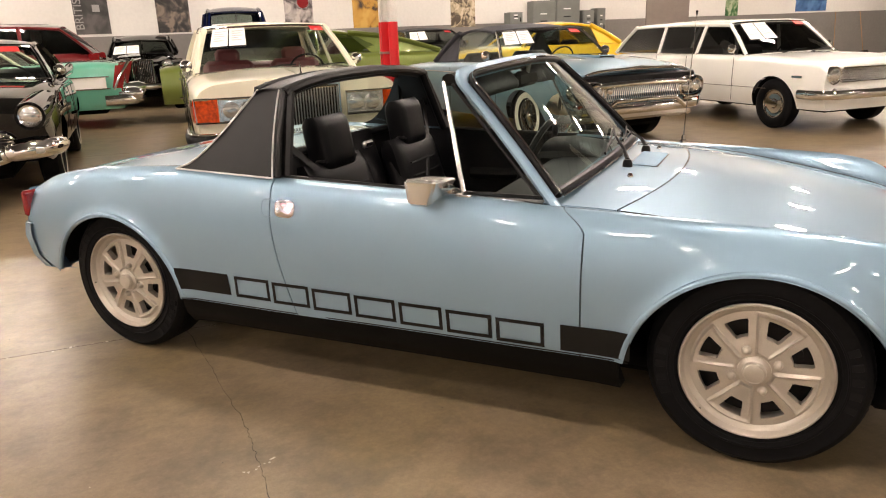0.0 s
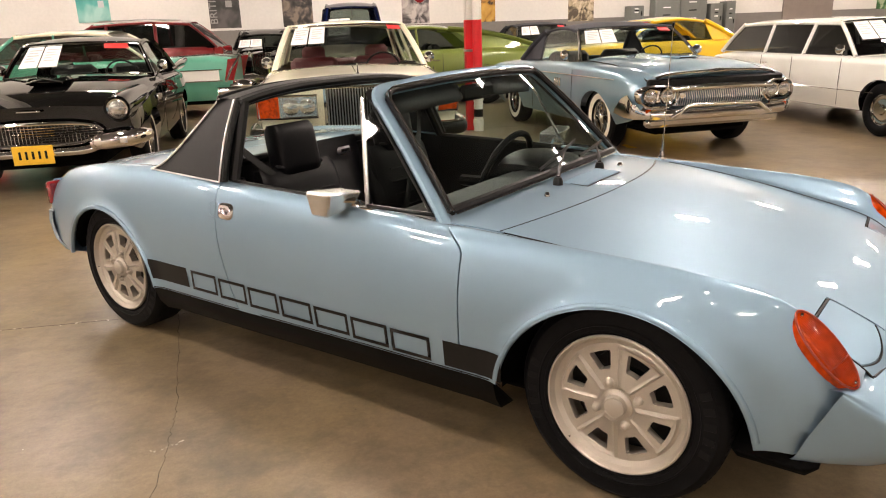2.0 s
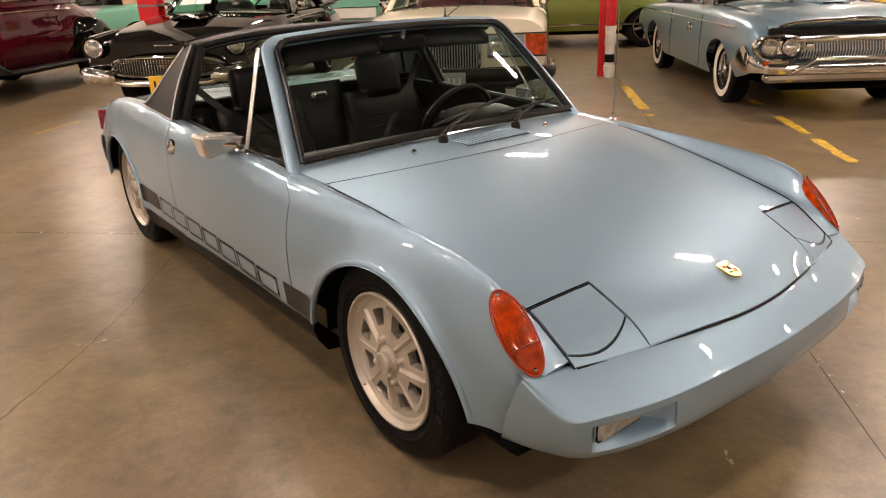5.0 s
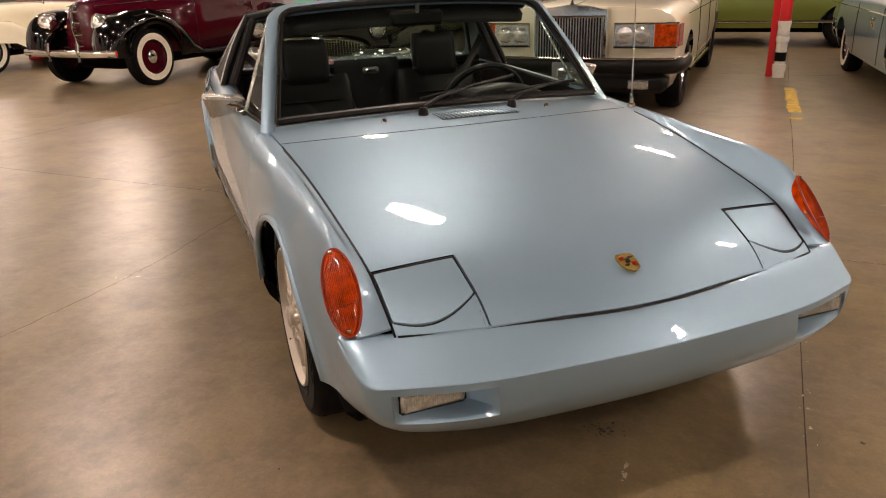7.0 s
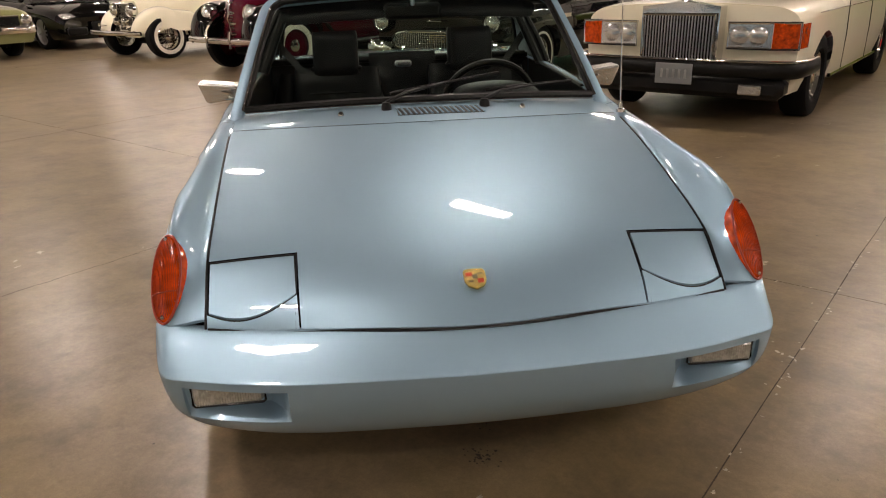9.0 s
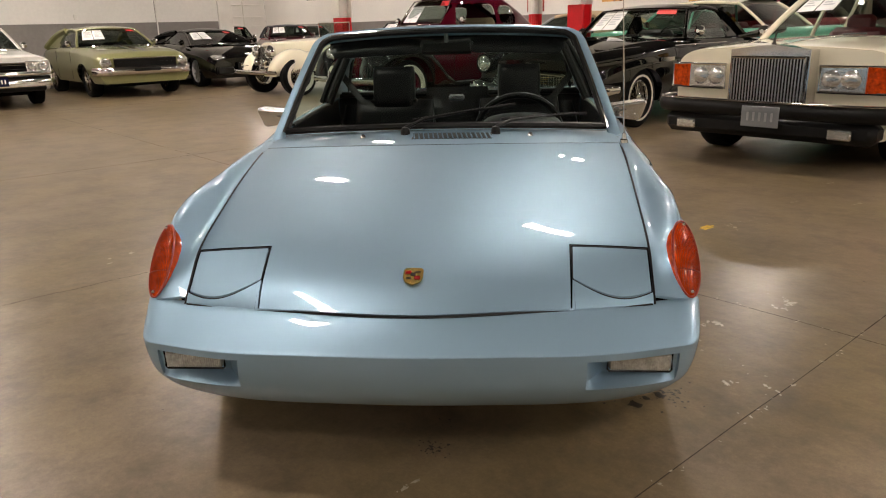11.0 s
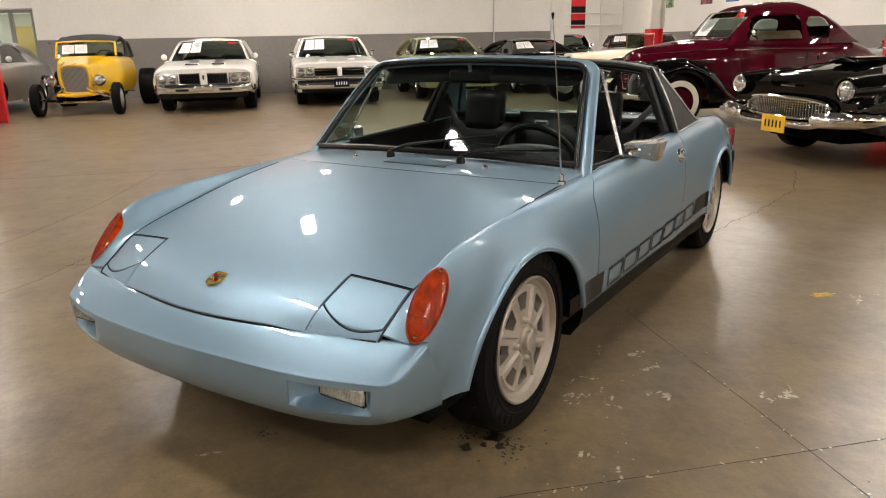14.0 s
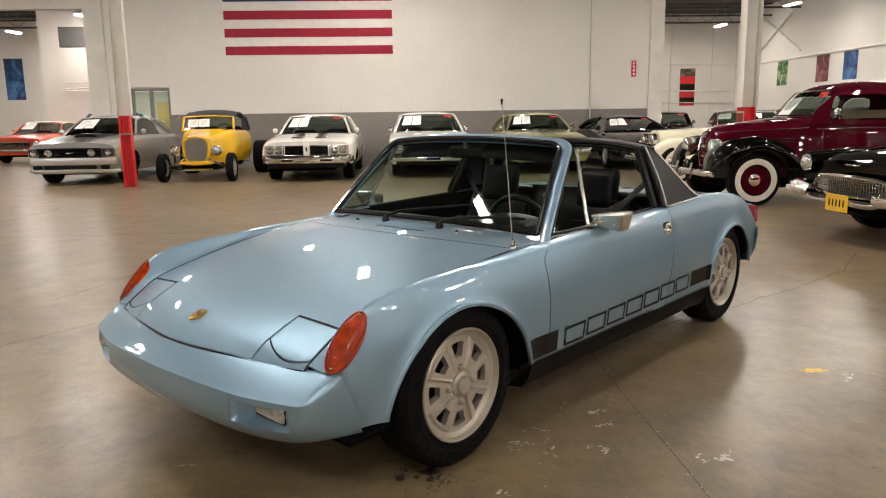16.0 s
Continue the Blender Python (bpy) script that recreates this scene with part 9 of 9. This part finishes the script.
poster(WF + 0.02, -19.7, 3.5, 0.9, 2.0, BLUEPIC, "tall blue banner in the open bay", "far")

# flag: stripes and field sewn side by side
flag = thing("flag", at(W1 + 0.015, -3.02, 3.05, 90), "large striped flag hung flat on the wall", "flag")
FRED = mat("red_flag_cloth", (0.32, 0.012, 0.035), 0.8, vary=0.06, fine=200, bump=0.2)
FWHITE = mat("white_flag_cloth", (0.75, 0.73, 0.70), 0.8, vary=0.05, fine=200, bump=0.2)
FBLUE = mat("blue_flag_cloth", (0.02, 0.03, 0.12), 0.8, vary=0.06, fine=200, bump=0.2)
fw_, fs = 4.57, 0.2345
for k in range(13):
    x0 = -fw_ / 2 if k < 6 else -fw_ / 2 + 2.1
    rows = [[(x, 0.010 * math.sin(x * 2.2 + k * 0.15), k * fs + dz) for dz in (0.0, fs * 0.5, fs - 0.001)] for x in steps(x0, fw_ / 2, 30)]
    part("stripe", Geo().grid(rows), FRED if k % 2 == 0 else FWHITE, flag)
rows = [[(x, 0.010 * math.sin(x * 2.2), 6 * fs + z) for z in steps(0, 7 * fs, 6)] for x in steps(-fw_ / 2, -fw_ / 2 + 2.099, 12)]
part("field", Geo().grid(rows), FBLUE, flag)

# doorway beside the flag wall, with its glazed frame
d = thing("door_1", at(W1 + 0.0, -7.43, 0, 90), "grey metal door frame with glazed double doors", "door", kind="structure")
for x in (-0.50, 0.0, 0.50):
    part("jamb", Geo().box((x, 0.10, 1.09), (0.07, 0.14, 2.18), 0.006), CABGREY, d)
part("head", Geo().box((0, 0.10, 2.165), (1.06, 0.14, 0.07), 0.006), CABGREY, d)
for x in (-0.25, 0.25):
    q = part("pane", Geo().box((x, 0.11, 1.1), (0.42, 0.008, 2.0), 0.002), GLASS, d)
    q.visible_shadow = False
wall("wall_bay_back", (-27.0, -15.0), (-27.0, -5.5), 0, CEIL, 0.25, WALLWHITE, "white rear wall of the open bay")
thing("roller_vent", at(-26.86, -13.0, 4.7), "dark opening high in the bay wall", "vent", kind="structure", g=Geo().box((0, 0, 0), (0.02, 2.4, 0.8), 0.004), material=TRUSS)
thing("yellow_door", at(-26.85, -10.1, 1.05), "pale yellow door far beyond the doorway", "door", kind="structure", g=Geo().box((0, 0, 0), (0.04, 0.9, 2.1), 0.006), material=mat("pale_yellow_door_paint", (0.75, 0.55, 0.22), 0.5))
pipes = thing("wall_pipes", at(-26.83, -11.5, 2.6), "bundle of white conduits along the wall", "pipes", kind="structure")
for k in range(3):
    part("conduit", Geo().tube([(0.05, -2.6, 0.16 * k - 0.1 * (k == 1)), (0.05, -0.4, 0.16 * k), (0.05, 1.8, 0.16 * k + 0.05)], 0.03, 8), STEELWHITE, pipes)
pipes = thing("wall_pipes", at(WF + 0.05, 14.5, 0), "thin white conduits on the far wall", "pipes", kind="structure")
for z in (1.9, 2.5, 3.85):
    part("conduit", Geo().tube([(0.03, -8, z), (0.03, -2, z + 0.05), (0.03, 2.3, z)], 0.025, 8), STEELWHITE, pipes)
for y in (-1.0, 1.2):
    part("conduit", Geo().tube([(0.03, y, 1.0), (0.03, y, CEIL)], 0.03, 8), STEELWHITE, pipes)
br = thing("wall_brace", at(-29.5, W2 - 0.06, 0), "grey steel cross brace on the wall", "brace", kind="structure")
part("rod", Geo().tube([(-2.4, 0, 4.0), (1.8, 0, 6.2)], 0.05, 6), STEELWHITE, br)
part("rod", Geo().tube([(-2.4, 0, 6.2), (1.8, 0, 4.0)], 0.05, 6), STEELWHITE, br)
part("rail", Geo().tube([(-4.4, 0, 3.7), (9.0, 0, 3.7)], 0.04, 6), STEELWHITE, br)
sg = thing("wall_sign", at(W1 + 0.012, 6.07, 2.58), "small upright red sign with white marks", "sign", g=Geo().box((0, 0, 0), (0.012, 0.14, 0.44), 0.003), material=REDPAINT)
for k in range(4):
    part("mark", Geo().box((0.007, 0, 0.15 - 0.1 * k), (0.003, 0.06, 0.06), 0.001), PAPER, sg)
thing("wall_conduit", at(W1 + 0.03, 4.83, 0), "thin white conduit up the wall", "pipe", kind="structure", g=Geo().tube([(0, 0, 0.2), (0, 0, CEIL)], 0.018, 8), material=STEELWHITE)
for v, z in ((2.9, 1.62), (-2.2, 1.60)):
    thing("wall_socket", at(W1 + 0.012, v, z), "small white socket box on the wall", "socket", g=Geo().box((0, 0, 0), (0.03, 0.08, 0.12), 0.006), material=STEELWHITE)

# electrical cabinets and roller door on the poster wall
for u, w, h, z0 in ((9.25, 0.72, 2.0, 0.04), (10.02, 0.78, 2.15, 0.04), (10.72, 0.36, 0.9, 0.85), (11.15, 0.28, 1.2, 0.6), (8.35, 0.4, 0.45, 1.3)):
    c = thing("electrical_cabinet", at(u, W2 - 0.22, z0), "grey steel electrical cabinet on the wall", "cabinet", "cabinets")
    part("body", Geo().box((0, 0, h / 2), (w, 0.40, h), 0.01), CABGREY, c)
    part("door", Geo().box((0, -0.205, h / 2), (w - 0.05, 0.016, h - 0.05), 0.005), CABGREY, c)
    part("handle", Geo().box((w * 0.3, -0.22, h * 0.55), (0.03, 0.02, 0.12), 0.005), TRIM, c)
    for k in range(3):
        part("label_plate", Geo().box((-w * 0.05, -0.216, h * (0.62 + 0.1 * k)), (w * 0.3, 0.006, 0.03), 0.001), TRIM if k % 2 else PAPER, c)
thing("roller_door", at(13.8, W2 - 0.02, 0), "grey-brown metal door in the wall", "door", kind="structure", g=Geo().box((0, 0, 1.4), (1.6, 0.05, 2.8), 0.006), material=mat("taupe_door_paint", (0.22, 0.18, 0.155), 0.5, vary=0.05))
for u, tl in ((20.6, 6), (22.0, -5)):
    b = thing("broom", at(u, W2 - 0.22, 0), "long-handled broom leaning on the wall", "broom", "brooms")
    b.matrix_world = at(u, W2 - 0.28, 0) @ pose(0, 0, 0, -9, tl, 0)
    part("handle", Geo().tube([(0, 0, 0.12), (0, 0, 1.5)], 0.013, 8), mat("broom_wood_" + str(tl % 7), (0.35, 0.2, 0.1), 0.6), b)
    part("head", Geo().box((0, 0, 0.07), (0.4, 0.08, 0.12), 0.01), TRIM, b)
cart = thing("utility_cart", at(23.6, 15.9, 0), "dark utility cart with bottles", "cart")
for z in (0.35, 0.95):
    part("shelf", Geo().box((0, 0, z), (0.95, 0.5, 0.05), 0.02), TRIM, cart)
for x in (-0.42, 0.42):
    for y in (-0.2, 0.2):
        part("leg", Geo().tube([(x, y, 0.05), (x, y, 0.97)], 0.025, 8), TRIM, cart)
        part("caster", Geo().lathe([(0, -0.02), (0.05, -0.02), (0.05, 0.02), (0, 0.02)], 14, "y", (x, y, 0.05)), RUBBER, cart)
for k in range(5):
    bt = thing("spray_bottle", at(23.25 + 0.16 * k, 15.9, 0.975), "pale blue plastic bottle on the cart", "bottle", "bottles on the cart", g=Geo().lathe([(0, 0), (0.04, 0), (0.042, 0.13), (0.02, 0.17), (0.014, 0.2), (0, 0.21)], 14, "z"), material=mat("bottle_blue_" + str(k), (0.25, 0.4, 0.5), 0.3))

# ---- floor marks ----
def on_floor(name, polys, material, label, category, kind="structure"):
    g = Geo()
    for pts in polys:
        n = len(g.v)
        g.v += [(x, y, 0.0022) for x, y in pts]
        g.f.append(tuple(range(n, n + len(pts))))
    return thing(name, ROOM, label, category, kind=kind, g=g, material=material)


def worn_line(u0, v0, u1, v1, w, gaps, seed):
    rng = random.Random(seed)
    polys = []
    n = 40
    L = math.hypot(u1 - u0, v1 - v0)
    nx, ny = -(v1 - v0) / L, (u1 - u0) / L
    for a, b in gaps:
        k0, k1 = int(a * n), int(b * n)
        left, right = [], []
        for k in range(k0, k1 + 1):
            s = k / n
            x, y = u0 + (u1 - u0) * s, v0 + (v1 - v0) * s
            r1, r2 = rng.uniform(0.6, 1.1), rng.uniform(0.6, 1.1)
            left.append((x + nx * w / 2 * r1, y + ny * w / 2 * r1))
            right.append((x - nx * w / 2 * r2, y - ny * w / 2 * r2))
        polys.append(left + right[::-1])
    return polys


on_floor("floor_line", worn_line(1.76, 5.6, 1.80, 3.7, 0.12, ((0.0, 0.78), (0.9, 0.96)), 3), YELLOWLINE, "worn yellow parking line painted on the floor", "floor line")
on_floor("floor_line", worn_line(2.92, 4.6, 2.94, 1.9, 0.10, ((0.0, 0.12), (0.34, 0.62), (0.68, 0.97)), 4), YELLOWLINE, "worn yellow parking line painted on the floor", "floor line")
on_floor("floor_line", worn_line(-4.10, 3.1, -4.02, 3.9, 0.05, ((0.1, 0.75), (0.8, 0.97)), 5), YELLOWLINE, "worn yellow parking line painted on the floor", "floor line")
on_floor("floor_line", [[(0.575 + 0.036 * rr * math.cos(k / 24 * 6.2832), 1.46 + 0.075 * rr * math.sin(k / 24 * 6.2832)) for k in range(24) for rr in (0.62 + 0.38 * math.sin(k * 2.3) ** 2,)]], YELLOWLINE, "small yellow paint remnant on the floor", "floor line")
crack("floor_crack", [(-1.02, -2.4), (-1.0, -0.9), (-1.03, -0.5), (-1.19, 0.44)], 0.0010, "wandering hairline crack in the concrete", 41, 0.006, 22)
crack("floor_crack", [(-0.2, 0.9), (-0.68, 1.68), (-1.1, 2.3), (-1.61, 2.96), (-2.4, 3.6)], 0.0024, "wandering hairline crack in the concrete", 42, 0.018, 16)
crack("floor_crack", [(-4.3, -2.36), (-3.68, -2.47), (-2.98, -2.57), (-2.39, -2.73), (-1.91, -2.86), (-1.3, -3.1)], 0.0016, "wandering hairline crack in the concrete", 43, 0.012, 18)
crack("floor_crack", [(-1.5, -2.2), (-1.23, -2.28), (-0.99, -2.37), (-0.77, -2.45), (-0.63, -2.54), (-0.2, -2.9)], 0.0016, "wandering hairline crack in the concrete", 44, 0.010, 12)


def blotch(u, v, r, seed, n=11):
    rng = random.Random(seed)
    return [(u + r * rng.uniform(0.35, 1.1) * math.cos(2 * math.pi * k / n), v + r * rng.uniform(0.3, 0.9) * math.sin(2 * math.pi * k / n)) for k in range(n)]


def flake(u, v, r, seed, n=13):
    """A torn, longish chip."""
    rng = random.Random(seed)
    th, sq = rng.uniform(0, 3.14), rng.uniform(0.3, 0.8)
    pts = []
    for k in range(n):
        q = r * rng.uniform(0.35, 1.25)
        x, y = q * math.cos(2 * math.pi * k / n), q * sq * math.sin(2 * math.pi * k / n)
        pts.append((u + x * math.cos(th) - y * math.sin(th), v + x * math.sin(th) + y * math.cos(th)))
    return pts


rng = random.Random(8)
PALEFLECK = mat("bare_pale_concrete", (0.50, 0.45, 0.37), 0.7, vary=0.15, scale=30)
fl = []
# chips lie in short broken trails, with a few strays
for cu_, cv, trails, sp in ((1.28, -0.05, 5, 0.07), (0.95, 0.22, 4, 0.07), (1.48, 0.52, 5, 0.10), (1.70, -0.25, 2, 0.05), (1.12, 0.02, 3, 0.10), (0.62, 1.6, 2, 0.06), (0.70, 1.85, 2, 0.05), (1.0, 2.6, 3, 0.3), (0.6, 3.35, 5, 0.35), (2.4, 1.2, 2, 0.4), (-1.2, -1.3, 3, 0.3), (1.9, -1.4, 3, 0.3)):
    for k in range(trails):
        x, y, th = cu_ + rng.gauss(0, sp), cv + rng.gauss(0, sp), rng.uniform(0, 6.3)
        for q in range(rng.randint(3, 8)):
            fl.append(flake(x, y, rng.choice((0.004, 0.006, 0.009, 0.014, 0.020)) * rng.uniform(0.7, 1.2), rng.random()))
            th += rng.uniform(-0.9, 0.9)
            x, y = x + rng.uniform(0.008, 0.03) * math.cos(th), y + rng.uniform(0.008, 0.03) * math.sin(th)
    for k in range(5):
        fl.append(flake(cu_ + rng.gauss(0, sp * 2.5), cv + rng.gauss(0, sp * 2.5), rng.uniform(0.002, 0.007), rng.random(), 9))
for k in range(150):
    x = rng.uniform(-5, 4.5)
    fl.append(flake(x, 0.45 + rng.gauss(0, 0.009), rng.uniform(0.003, 0.011), rng.random()))
for k in range(90):
    y = rng.uniform(-3.5, 3.5)
    fl.append(flake(1.765 + rng.gauss(0, 0.009), y, rng.uniform(0.003, 0.011), rng.random()))
on_floor("floor_scuff", fl, PALEFLECK, "small pale chips in the floor coating", "floor chips", "stuff")
STAIN = mat("dark_oil_stain", (0.035, 0.028, 0.022), 0.3, vary=0.2, scale=20)
st = [blotch(1.9, -1.0, 0.010, 6, 15), blotch(0.7, -0.75, 0.010, 7, 15)]
for cu_, cv, n, sp, r0, r1 in ((1.23, -1.19, 9, 0.012, 0.005, 0.012), (1.23, -1.19, 26, 0.022, 0.002, 0.005), (1.15, -1.08, 5, 0.02, 0.003, 0.008), (1.46, -0.49, 7, 0.035, 0.015, 0.040), (1.50, -0.43, 60, 0.045, 0.003, 0.009), (1.40, -0.54, 40, 0.03, 0.003, 0.009)):
    for k in range(n):
        st.append(blotch(cu_ + rng.gauss(0, sp), cv + rng.gauss(0, sp), rng.uniform(r0, r1), rng.random(), 9))
for k in range(150):
    st.append(blotch(rng.uniform(-6, 3.5), rng.uniform(-4.5, 4), rng.uniform(0.002, 0.009), rng.random(), 7))
on_floor("oil_stain", st, STAIN, "dark oil drips and rubber specks on the floor", "floor stains", "stuff")
